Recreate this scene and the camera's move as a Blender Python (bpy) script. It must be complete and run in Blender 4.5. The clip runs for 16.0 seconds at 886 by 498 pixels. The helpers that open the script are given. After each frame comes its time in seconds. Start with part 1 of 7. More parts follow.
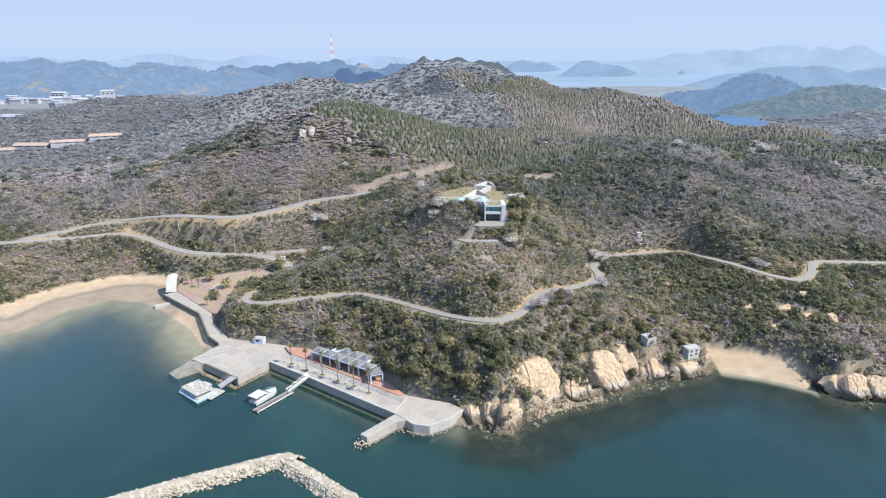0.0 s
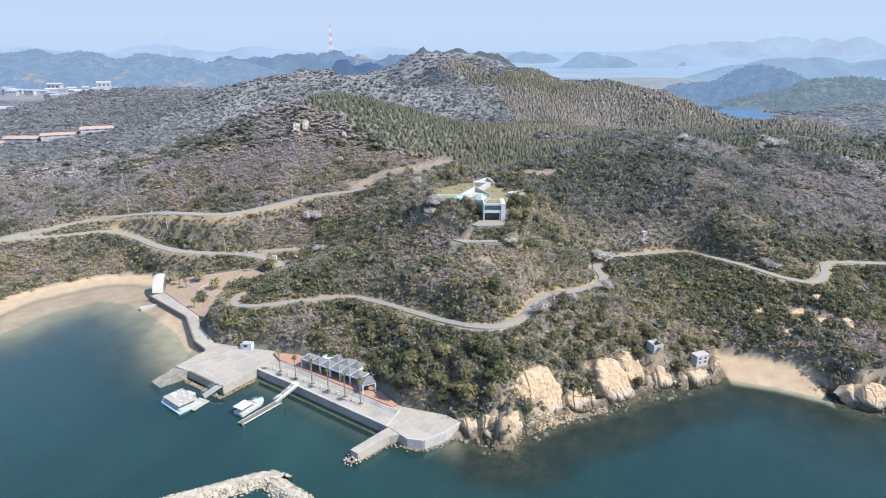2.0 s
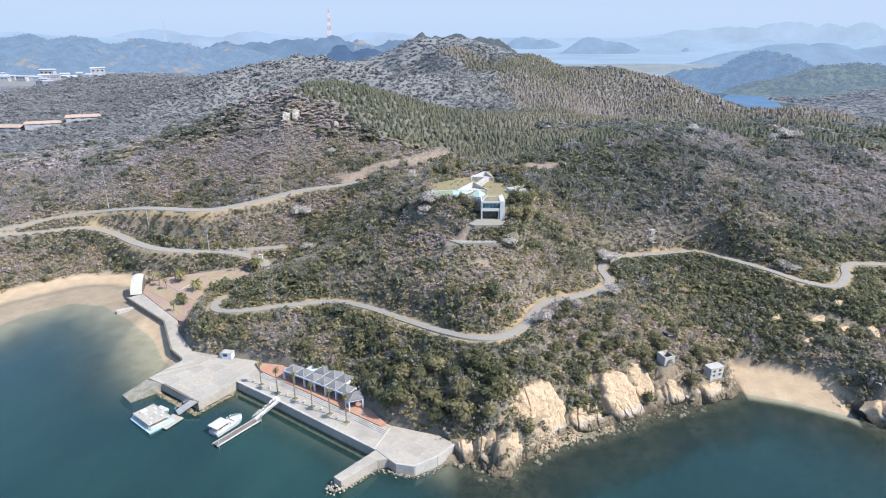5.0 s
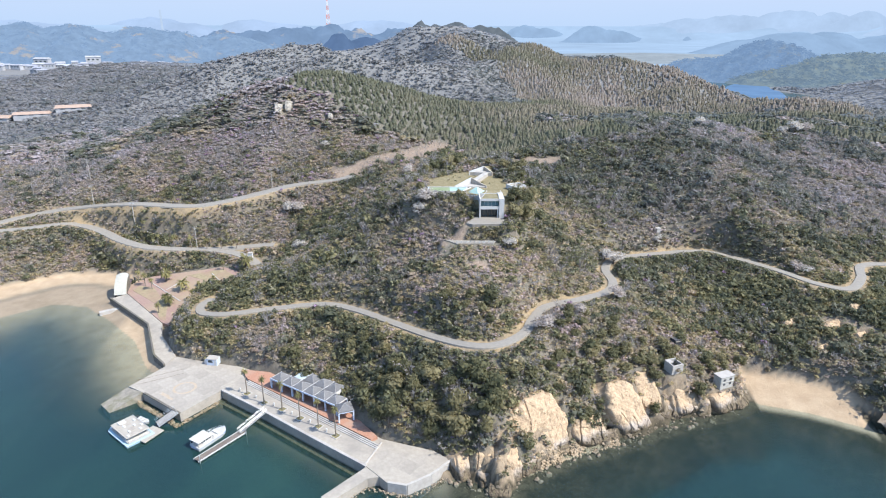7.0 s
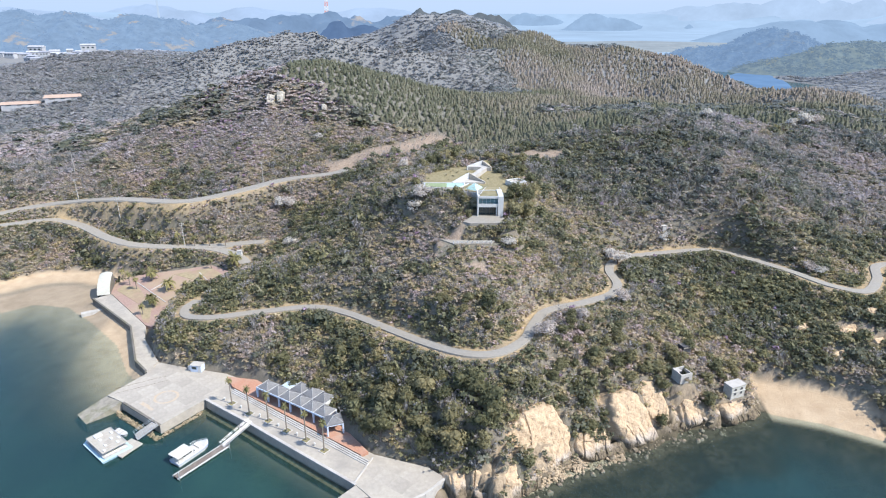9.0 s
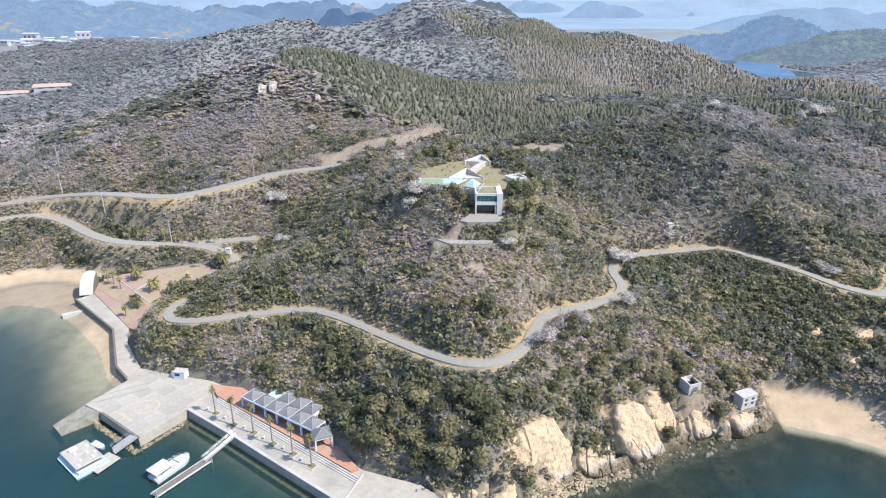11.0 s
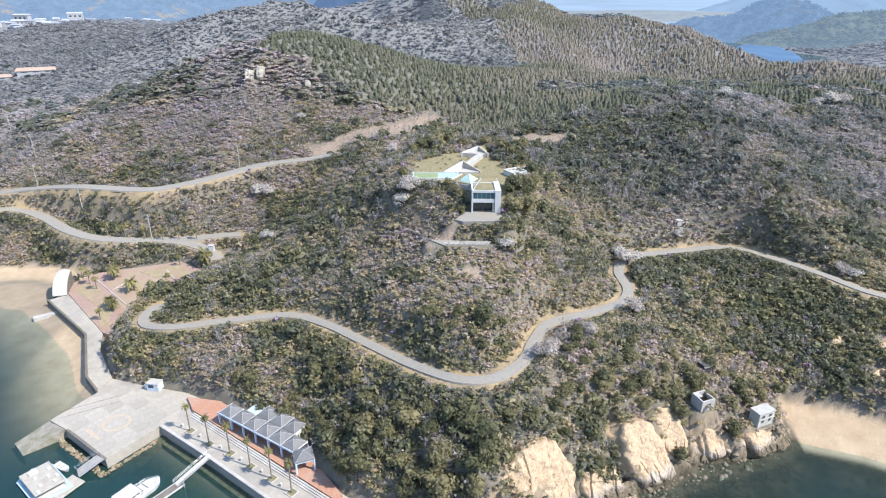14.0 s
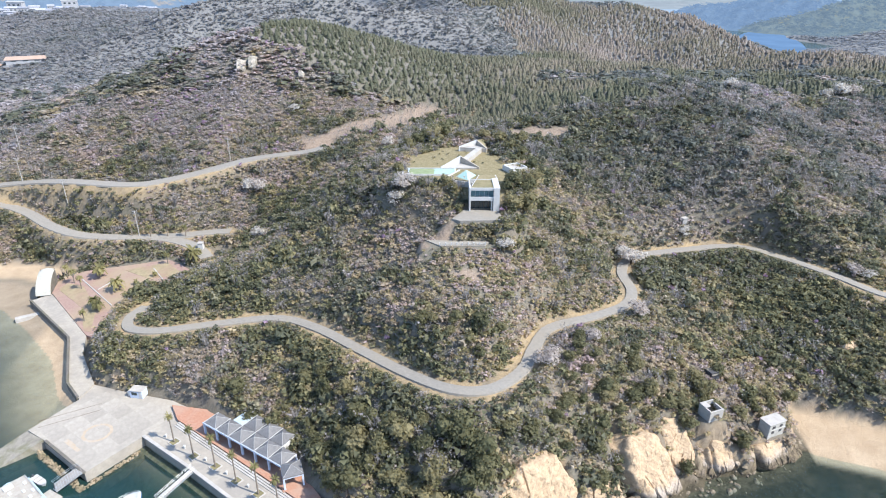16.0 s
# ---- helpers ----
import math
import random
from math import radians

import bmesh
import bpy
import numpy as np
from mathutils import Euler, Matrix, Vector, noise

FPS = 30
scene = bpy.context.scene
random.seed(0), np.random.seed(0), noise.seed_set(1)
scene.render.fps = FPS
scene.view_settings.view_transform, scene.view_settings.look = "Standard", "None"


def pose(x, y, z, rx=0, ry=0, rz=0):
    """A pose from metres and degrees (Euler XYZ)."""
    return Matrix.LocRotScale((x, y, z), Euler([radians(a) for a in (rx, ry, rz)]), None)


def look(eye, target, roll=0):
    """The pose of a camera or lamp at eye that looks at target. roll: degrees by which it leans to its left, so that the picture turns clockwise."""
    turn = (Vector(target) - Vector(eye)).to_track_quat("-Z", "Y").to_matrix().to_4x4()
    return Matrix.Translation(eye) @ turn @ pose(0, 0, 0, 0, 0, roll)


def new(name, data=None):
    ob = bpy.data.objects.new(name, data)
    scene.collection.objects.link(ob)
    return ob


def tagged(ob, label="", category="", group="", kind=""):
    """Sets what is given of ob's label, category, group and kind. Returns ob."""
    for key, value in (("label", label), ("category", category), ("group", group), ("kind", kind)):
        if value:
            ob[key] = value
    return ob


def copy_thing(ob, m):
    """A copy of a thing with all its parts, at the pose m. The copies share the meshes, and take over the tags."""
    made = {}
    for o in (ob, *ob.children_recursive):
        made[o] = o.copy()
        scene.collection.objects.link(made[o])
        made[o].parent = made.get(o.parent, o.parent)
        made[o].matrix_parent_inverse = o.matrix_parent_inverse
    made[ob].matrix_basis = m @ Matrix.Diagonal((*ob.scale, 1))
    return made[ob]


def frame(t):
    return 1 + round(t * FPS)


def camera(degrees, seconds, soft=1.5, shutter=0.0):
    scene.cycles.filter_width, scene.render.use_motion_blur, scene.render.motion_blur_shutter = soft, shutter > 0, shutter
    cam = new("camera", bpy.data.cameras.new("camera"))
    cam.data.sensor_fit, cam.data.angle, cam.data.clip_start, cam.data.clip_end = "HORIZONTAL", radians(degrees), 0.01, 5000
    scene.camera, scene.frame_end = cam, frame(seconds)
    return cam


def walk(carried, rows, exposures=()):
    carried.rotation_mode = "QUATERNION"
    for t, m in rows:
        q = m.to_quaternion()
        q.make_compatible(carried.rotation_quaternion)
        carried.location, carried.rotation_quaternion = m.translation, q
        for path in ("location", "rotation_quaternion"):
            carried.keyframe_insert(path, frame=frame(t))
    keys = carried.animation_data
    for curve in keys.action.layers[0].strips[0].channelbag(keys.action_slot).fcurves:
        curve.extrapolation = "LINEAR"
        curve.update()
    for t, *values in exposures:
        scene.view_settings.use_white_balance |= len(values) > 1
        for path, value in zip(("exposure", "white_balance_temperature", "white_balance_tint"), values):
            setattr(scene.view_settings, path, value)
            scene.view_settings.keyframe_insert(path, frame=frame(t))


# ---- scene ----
cam = camera(72.0, 16.0, soft=1.1)
EXPOSURE = 1.15
METRES, EYE, TILT, LEAN, TURN = 75.0, 95.0, -17.0, 0.0, 0.0
ROWS = [
    (0.0, 0.0, 0.0, 0.0, -0.0, -0.0, 0.0),
    (0.5, 0.0041, 0.0334, 0.0105, -0.0, -0.19, -0.01),
    (1.0, 0.0079, 0.0667, 0.0212, -0.0, -0.4, -0.02),
    (1.5, 0.0116, 0.0972, 0.0306, 0.0, -0.58, -0.03),
    (2.0, 0.0156, 0.1305, 0.0408, 0.01, -0.76, -0.03),
    (2.5, 0.0196, 0.1636, 0.0513, 0.01, -0.96, -0.04),
    (3.0, 0.0233, 0.194, 0.0604, 0.01, -1.14, -0.05),
    (3.5, 0.0271, 0.2268, 0.0709, 0.0, -1.34, -0.06),
    (4.0, 0.031, 0.2599, 0.0809, 0.01, -1.54, -0.07),
    (6.5, 0.0498, 0.4178, 0.1301, 0.0, -2.72, -0.11),
    (7.0, 0.0535, 0.4502, 0.1397, -0.0, -2.95, -0.13),
    (7.5, 0.0572, 0.4823, 0.1492, -0.01, -3.19, -0.14),
    (8.0, 0.0609, 0.5115, 0.1581, -0.01, -3.42, -0.14),
    (8.5, 0.0644, 0.5433, 0.1676, -0.02, -3.7, -0.15),
    (9.0, 0.0682, 0.5746, 0.1768, -0.02, -3.97, -0.16),
    (11.5, 0.0867, 0.7215, 0.2201, -0.03, -5.28, -0.21),
    (12.0, 0.0903, 0.7505, 0.2288, -0.04, -5.55, -0.21),
    (12.5, 0.0937, 0.779, 0.2372, -0.05, -5.81, -0.22),
    (13.0, 0.0969, 0.8047, 0.2446, -0.05, -6.06, -0.23),
    (13.5, 0.0997, 0.8299, 0.2522, -0.06, -6.31, -0.24),
    (14.0, 0.1031, 0.8565, 0.2599, -0.07, -6.57, -0.24),
    (14.5, 0.1061, 0.8821, 0.2679, -0.08, -6.84, -0.24),
    (15.0, 0.1089, 0.9049, 0.2742, -0.08, -7.07, -0.24),
    (15.5, 0.1121, 0.9285, 0.2809, -0.09, -7.32, -0.25),
    (16.0, 0.114, 0.9505, 0.2886, -0.12, -7.62, -0.26),
]
walk(cam, [(t, pose(0, 0, EYE, TILT, LEAN, TURN) @ pose(METRES * x, METRES * y, METRES * z, 90 + pitch, roll, yaw)) for t, x, y, z, yaw, pitch, roll in ROWS],
     exposures=[(0.0, EXPOSURE), (16.0, EXPOSURE + 0.15)])

# ---- daylight: high spring sun from the right, thin haze ----
SUN_DIR = Vector((0.92, -0.39, 1.12)).normalized()
sky_world = bpy.data.worlds.new("spring_sky")
scene.world = sky_world
sky_world.use_nodes = True
wn = sky_world.node_tree
sky = wn.nodes.new("ShaderNodeTexSky")
sky.sky_type = "NISHITA"
sky.sun_disc = False
sky.sun_elevation = math.asin(SUN_DIR.z)
sky.sun_rotation = math.atan2(SUN_DIR.x, SUN_DIR.y)
sky.air_density, sky.dust_density, sky.ozone_density, sky.altitude = 1.0, 0.3, 2.0, 90
wn.links.new(sky.outputs[0], wn.nodes["Background"].inputs[0])
wn.nodes["Background"].inputs[1].default_value = 0.15
sun = new("sun", bpy.data.lights.new("sun", "SUN"))
sun.data.energy, sun.data.angle, sun.data.color = 3.2, radians(0.6), (1.0, 0.95, 0.87)
sun.matrix_world = look(SUN_DIR * 400, (0, 0, 0))


# ---- materials ----
def mat_nodes(name, rough=0.8, metal=0.0, spec=0.3):
    m = bpy.data.materials.new(name)
    m.use_nodes = True
    nt = m.node_tree
    b = nt.nodes["Principled BSDF"]
    b.inputs["Roughness"].default_value = rough
    b.inputs["Metallic"].default_value = metal
    b.inputs["Specular IOR Level"].default_value = spec
    return m, nt, b


def noise_node(nt, scale, detail=4.0, rough=0.6, coord="Object", dist=0.0, stretch=None):
    c = nt.nodes.new("ShaderNodeTexCoord")
    n = nt.nodes.new("ShaderNodeTexNoise")
    n.inputs["Scale"].default_value = scale
    n.inputs["Detail"].default_value = detail
    n.inputs["Roughness"].default_value = rough
    n.inputs["Distortion"].default_value = dist
    if stretch:
        mp = nt.nodes.new("ShaderNodeMapping")
        mp.inputs["Scale"].default_value = stretch
        nt.links.new(c.outputs[coord], mp.inputs[0])
        nt.links.new(mp.outputs[0], n.inputs["Vector"])
    else:
        nt.links.new(c.outputs[coord], n.inputs["Vector"])
    return n.outputs["Fac"]


def ramp(nt, fac, stops):
    r = nt.nodes.new("ShaderNodeValToRGB")
    e = r.color_ramp.elements
    while len(e) < len(stops):
        e.new(0.5)
    for k, (p, c) in enumerate(stops):
        e[k].position, e[k].color = p, (*c, 1)
    nt.links.new(fac, r.inputs[0])
    return r.outputs[0]


def mix(nt, fac, a, b, mode="MIX"):
    n = nt.nodes.new("ShaderNodeMix")
    n.data_type, n.blend_type = "RGBA", mode
    for socket, v in ((n.inputs[0], fac), (n.inputs[6], a), (n.inputs[7], b)):
        if isinstance(v, (int, float)):
            socket.default_value = v
        elif isinstance(v, tuple):
            socket.default_value = (*v, 1)
        else:
            nt.links.new(v, socket)
    return n.outputs[2]


def math_node(nt, op, a, b=0.0, clamp=False):
    n = nt.nodes.new("ShaderNodeMath")
    n.operation, n.use_clamp = op, clamp
    for socket, v in zip(n.inputs, (a, b)):
        if isinstance(v, (int, float)):
            socket.default_value = v
        else:
            nt.links.new(v, socket)
    return n.outputs[0]


def attr(nt, name):
    n = nt.nodes.new("ShaderNodeAttribute")
    n.attribute_name = name
    return n.outputs["Fac"]


def bump(nt, b, height, strength, dist):
    n = nt.nodes.new("ShaderNodeBump")
    n.inputs["Strength"].default_value, n.inputs["Distance"].default_value = strength, dist
    nt.links.new(height, n.inputs["Height"])
    nt.links.new(n.outputs[0], b.inputs["Normal"])


def surface(name, dark, light, scale, stain=None, stain_scale=0.15, stain_amount=0.5, rough=0.8, metal=0.0, relief=0.3, dist=0.03, spec=0.3, vary=0.0):
    """A worn surface: fine grain between two colours, broad stains over it, and a little relief."""
    m, nt, b = mat_nodes(name, rough, metal, spec)
    grain = noise_node(nt, scale, 5, 0.65)
    col = ramp(nt, grain, [(0.3, dark), (0.7, light)])
    if stain:
        big = noise_node(nt, stain_scale, 4, 0.6, dist=0.6)
        f = ramp(nt, big, [(0.45, (0, 0, 0)), (0.68, (stain_amount,) * 3)])
        col = mix(nt, f, col, stain)
    if vary:
        info = nt.nodes.new("ShaderNodeObjectInfo")
        v = math_node(nt, "ADD", math_node(nt, "MULTIPLY", info.outputs["Random"], vary), 1 - vary / 2)
        g = nt.nodes.new("ShaderNodeCombineColor")
        for k in range(3):
            nt.links.new(v, g.inputs[k])
        col = mix(nt, 1.0, col, g.outputs[0], "MULTIPLY")
    nt.links.new(col, b.inputs["Base Color"])
    if relief:
        bump(nt, b, grain, relief, dist)
    return m


# lilac and slate greys that put distance haze and bluish shade into leaf colour
HAZE_GREYS = [(0.0, (0.110, 0.126, 0.120)), (0.25, (0.180, 0.192, 0.182)), (0.5, (0.280, 0.272, 0.268)), (0.75, (0.360, 0.338, 0.344)), (1.0, (0.405, 0.374, 0.384))]


def leaf_material(name, stops, source, haze_mix=False, spread=0.28):
    """Foliage: the hue of a plant from its own number, and of each clump from its island."""
    m, nt, b = mat_nodes(name, 0.65, 0.0, 0.2)
    if source == "object":
        info = nt.nodes.new("ShaderNodeObjectInfo")
        tone = info.outputs["Random"]
    else:
        tone = attr(nt, "tint")
    geo = nt.nodes.new("ShaderNodeNewGeometry")
    jit = math_node(nt, "MULTIPLY", math_node(nt, "SUBTRACT", geo.outputs["Random Per Island"], 0.5), 0.16)
    tone = math_node(nt, "ADD", tone, jit, True)
    col = ramp(nt, tone, stops)
    # haze grey blended in by each plant's attribute
    if haze_mix:
        col = mix(nt, attr(nt, "haze_mix"), col, ramp(nt, tone, HAZE_GREYS))
    v = ramp(nt, geo.outputs["Random Per Island"], [(0.0, (1 - spread * 0.8,) * 3), (1.0, (1 + spread * 1.1,) * 3)])
    col = mix(nt, 1.0, col, v, "MULTIPLY")
    nt.links.new(col, b.inputs["Base Color"])
    thin = nt.nodes.new("ShaderNodeBsdfTranslucent")
    nt.links.new(col, thin.inputs[0])
    ms = nt.nodes.new("ShaderNodeMixShader")
    ms.inputs[0].default_value = 0.46
    nt.links.new(b.outputs[0], ms.inputs[1])
    nt.links.new(thin.outputs[0], ms.inputs[2])
    nt.links.new(ms.outputs[0], nt.nodes["Material Output"].inputs[0])
    return m


GREENS = [(0.0, (0.109, 0.117, 0.074)), (0.18, (0.164, 0.167, 0.097)), (0.30, (0.238, 0.224, 0.122)), (0.44, (0.324, 0.284, 0.156)),
          (0.58, (0.387, 0.318, 0.188)), (0.70, (0.390, 0.314, 0.235)), (0.84, (0.406, 0.332, 0.302)), (1.0, (0.437, 0.343, 0.339))]
M_LEAF = leaf_material("mixed_scrub_leaves", GREENS, "attribute", True)
# far leaf colours carry the distance haze: paler and bluer than the near scrub
M_LEAF_FAR = leaf_material("haze_tinted_spring_woods", [(0.0, (0.178, 0.197, 0.190)), (0.3, (0.221, 0.232, 0.229)), (0.5, (0.265, 0.266, 0.270)), (0.7, (0.294, 0.289, 0.299)), (1.0, (0.324, 0.315, 0.330))], "attribute", spread=0.08)
M_LEAF_DISTANT = leaf_material("haze_tinted_grey_woods", [(0.0, (0.205, 0.228, 0.248)), (0.5, (0.265, 0.280, 0.308)), (1.0, (0.305, 0.310, 0.340))], "attribute", spread=0.08)
M_LEAF_OB = leaf_material("tree_leaves", [(0.0, (0.109, 0.113, 0.062)), (0.6, (0.167, 0.159, 0.085)), (1.0, (0.247, 0.218, 0.120))], "object")
M_CONIFER = leaf_material("cedar_needles", [(0.0, (0.149, 0.159, 0.110)), (0.35, (0.225, 0.212, 0.156)), (0.7, (0.313, 0.274, 0.235)), (1.0, (0.374, 0.329, 0.310))], "attribute", spread=0.08)
M_TWIG = leaf_material("bare_grey_twigs", [(0.0, (0.230, 0.216, 0.200)), (0.6, (0.325, 0.306, 0.292)), (1.0, (0.350, 0.318, 0.308))], "attribute")
M_BLOSSOM = leaf_material("pale_blossom", [(0.0, (0.50, 0.47, 0.43)), (0.6, (0.58, 0.55, 0.51)), (1.0, (0.42, 0.37, 0.34))], "object")
M_AZALEA = leaf_material("mauve_azalea", [(0.0, (0.30, 0.20, 0.29)), (1.0, (0.42, 0.32, 0.41))], "attribute")
M_PALM = leaf_material("palm_fronds", [(0.0, (0.160, 0.156, 0.072)), (1.0, (0.290, 0.262, 0.122))], "object")
M_BARK = surface("bark", (0.07, 0.055, 0.042), (0.17, 0.14, 0.115), 3.0, relief=0.6)
M_CONCRETE = surface("quay_concrete", (0.314, 0.285, 0.242), (0.397, 0.360, 0.306), 1.2, (0.245, 0.226, 0.202), 0.12, 0.7, 0.85)
M_CONCRETE_PALE = surface("pale_concrete", (0.344, 0.328, 0.303), (0.443, 0.418, 0.385), 1.0, (0.279, 0.254, 0.230), 0.2, 0.6)
# stained concrete; also the dark of the shelter's shadow side
M_CONCRETE_DARK = surface("stained_and_shaded_concrete", (0.09, 0.085, 0.075), (0.19, 0.17, 0.15), 0.9, (0.13, 0.12, 0.07), 0.4, 0.7)
M_ASPHALT = surface("grey_road", (0.215, 0.200, 0.176), (0.285, 0.264, 0.230), 1.5, (0.275, 0.242, 0.192), 0.1, 0.6)
M_BRICK = surface("terracotta_paving", (0.328, 0.164, 0.111), (0.426, 0.238, 0.164), 2.2, (0.377, 0.271, 0.213), 0.25, 0.7)
M_PLAZA = surface("faded_pink_paving", (0.265, 0.170, 0.138), (0.350, 0.245, 0.205), 1.6, (0.335, 0.265, 0.175), 0.09, 0.9)
M_ROOF = surface("grey_slate_roof", (0.111, 0.111, 0.115), (0.164, 0.164, 0.168), 2.5, (0.205, 0.201, 0.197), 0.35, 0.4, 0.7, vary=0.15)
M_WHITE = surface("white_paint", (0.455, 0.455, 0.446), (0.535, 0.535, 0.525), 2.0, (0.433, 0.426, 0.404), 0.5, 0.5, 0.6)
M_BLUEWHITE = surface("pale_blue_paint", (0.426, 0.492, 0.607), (0.508, 0.574, 0.672), 2.0, (0.410, 0.435, 0.476), 0.6, 0.4, 0.55)
M_WEATHERED = surface("weathered_whitewash", (0.38, 0.37, 0.335), (0.48, 0.47, 0.43), 1.4, (0.30, 0.28, 0.24), 0.5, 0.6, 0.8)
# near-black: stands for shaded interiors and openings, also rubber and floats
M_SHADE = surface("dark_shade_and_rubber", (0.05, 0.05, 0.055), (0.09, 0.09, 0.095), 1.0)
M_ROCK_PALE = surface("boulder_granite", (0.33, 0.28, 0.21), (0.55, 0.48, 0.37), 0.8, (0.24, 0.20, 0.15), 0.4, 0.6, vary=0.3)
M_STEEL = surface("galvanised_steel", (0.45, 0.46, 0.47), (0.58, 0.59, 0.60), 4.0, rough=0.45, metal=0.6)
M_TIMBER = surface("weathered_deck_planks", (0.30, 0.27, 0.23), (0.42, 0.38, 0.33), 3.0, (0.22, 0.2, 0.18), 0.5, 0.5)
M_RED = surface("red_paint", (0.42, 0.05, 0.04), (0.5, 0.07, 0.05), 3.0)
M_LAWN = surface("dry_lawn", (0.13, 0.120, 0.062), (0.225, 0.198, 0.105), 0.8, (0.29, 0.235, 0.14), 0.12, 0.8)
M_TILE_ORANGE = surface("orange_roof_tiles", (0.32, 0.23, 0.18), (0.41, 0.31, 0.25), 0.5)


def glass_material(name, tint):
    m, nt, b = mat_nodes(name, 0.06, 0.0, 0.6)
    b.inputs["Base Color"].default_value = (*tint, 1)
    return m


M_GLASS = glass_material("blue_green_glazing", (0.13, 0.22, 0.24))
M_GLASS_DARK = glass_material("dark_glazing", (0.03, 0.045, 0.05))
M_SKYLIGHT = surface("pale_green_skylight_glass", (0.28, 0.43, 0.40), (0.36, 0.52, 0.48), 1.0, rough=0.25, relief=0.0)


def ground_material():
    m, nt, b = mat_nodes("hill_ground", 0.95, 0.0, 0.1)
    fine, mid, big = noise_node(nt, 1.3, 6, 0.7), noise_node(nt, 0.2, 4), noise_node(nt, 0.02, 4)
    soil = ramp(nt, fine, [(0.3, (0.120, 0.108, 0.088)), (0.55, (0.165, 0.150, 0.124)), (0.75, (0.220, 0.200, 0.168))])
    scrub = ramp(nt, fine, [(0.3, (0.110, 0.108, 0.082)), (0.7, (0.185, 0.174, 0.140))])
    col = mix(nt, ramp(nt, mid, [(0.4, (0, 0, 0)), (0.6, (1, 1, 1))]), soil, scrub)
    col = mix(nt, ramp(nt, big, [(0.35, (0, 0, 0)), (0.7, (0.5, 0.5, 0.5))]), col, (0.19, 0.15, 0.115))
    verge = ramp(nt, fine, [(0.3, (0.26, 0.19, 0.11)), (0.7, (0.40, 0.31, 0.19))])
    col = mix(nt, math_node(nt, "MULTIPLY", attr(nt, "verge"), ramp(nt, mid, [(0.3, (0.2,) * 3), (0.6, (1,) * 3)])), col, verge)
    # ground turns grey with distance, matched to the haze-tinted far scrub
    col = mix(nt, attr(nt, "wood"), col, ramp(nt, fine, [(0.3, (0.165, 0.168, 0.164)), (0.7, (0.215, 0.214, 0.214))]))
    lawn = ramp(nt, fine, [(0.3, (0.16, 0.142, 0.078)), (0.55, (0.24, 0.205, 0.122)), (0.75, (0.31, 0.262, 0.180))])
    col = mix(nt, attr(nt, "lawn"), col, lawn)
    bare = ramp(nt, fine, [(0.3, (0.17, 0.13, 0.10)), (0.7, (0.34, 0.27, 0.21))])
    col = mix(nt, attr(nt, "bare"), col, bare)
    # cliff rock: warm granite, cracked, dark and weedy at the tide line
    crack = noise_node(nt, 0.55, 8, 0.72, dist=1.2, stretch=(1, 1, 0.5))
    streak = noise_node(nt, 0.9, 6, 0.7, stretch=(1, 1, 0.25))
    rock = ramp(nt, crack, [(0.28, (0.11, 0.085, 0.062)), (0.42, (0.21, 0.165, 0.115)), (0.6, (0.33, 0.26, 0.18)), (0.8, (0.46, 0.37, 0.26))])
    rock = mix(nt, ramp(nt, streak, [(0.5, (0, 0, 0)), (0.75, (0.55,) * 3)]), rock, (0.30, 0.235, 0.18))
    col = mix(nt, attr(nt, "rock"), col, rock)
    tide = ramp(nt, crack, [(0.35, (0.032, 0.030, 0.022)), (0.6, (0.095, 0.080, 0.055)), (0.75, (0.075, 0.078, 0.032))])
    col = mix(nt, attr(nt, "tide"), col, tide)
    col = mix(nt, attr(nt, "weed"), col, (0.016, 0.022, 0.020))
    sand = ramp(nt, noise_node(nt, 0.25, 6, 0.6), [(0.3, (0.345, 0.258, 0.172)), (0.7, (0.44, 0.342, 0.236))])
    col = mix(nt, attr(nt, "sand"), col, sand)
    mud = ramp(nt, noise_node(nt, 0.12, 5, 0.6), [(0.3, (0.225, 0.180, 0.130)), (0.7, (0.325, 0.265, 0.195))])
    col = mix(nt, attr(nt, "mud"), col, mud)
    nt.links.new(col, b.inputs["Base Color"])
    bump(nt, b, crack, 0.6, 0.5)
    return m


def sea_material():
    """Salt water: deeper is more opaque and greener, over a visible shallow bed; small wind ripples."""
    m, nt, b = mat_nodes("sea_water", 0.14, 0.0, 0.32)
    big = noise_node(nt, 0.012, 4, 0.6, dist=1.0)
    col = ramp(nt, big, [(0.35, (0.011, 0.035, 0.036)), (0.55, (0.015, 0.046, 0.042)), (0.7, (0.023, 0.065, 0.051))])
    nt.links.new(col, b.inputs["Base Color"])
    rip = nt.nodes.new("ShaderNodeMath")
    rip.operation = "ADD"
    nt.links.new(noise_node(nt, 0.9, 3, 0.6), rip.inputs[0])
    nt.links.new(noise_node(nt, 0.16, 3, 0.6), rip.inputs[1])
    bump(nt, b, rip.outputs[0], 0.10, 0.35)
    clear = nt.nodes.new("ShaderNodeBsdfTransparent")
    clear.inputs[0].default_value = (0.84, 0.92, 0.93, 1)
    ms = nt.nodes.new("ShaderNodeMixShader")
    nt.links.new(ramp(nt, attr(nt, "depth"), [(0.0, (0.02,) * 3), (0.08, (0.16,) * 3), (0.22, (0.58,) * 3), (0.42, (0.88,) * 3), (1.0, (1, 1, 1))]), ms.inputs[0])
    nt.links.new(clear.outputs[0], ms.inputs[1])
    nt.links.new(b.outputs[0], ms.inputs[2])
    nt.links.new(ms.outputs[0], nt.nodes["Material Output"].inputs[0])
    return m


M_GROUND, M_SEA = ground_material(), sea_material()


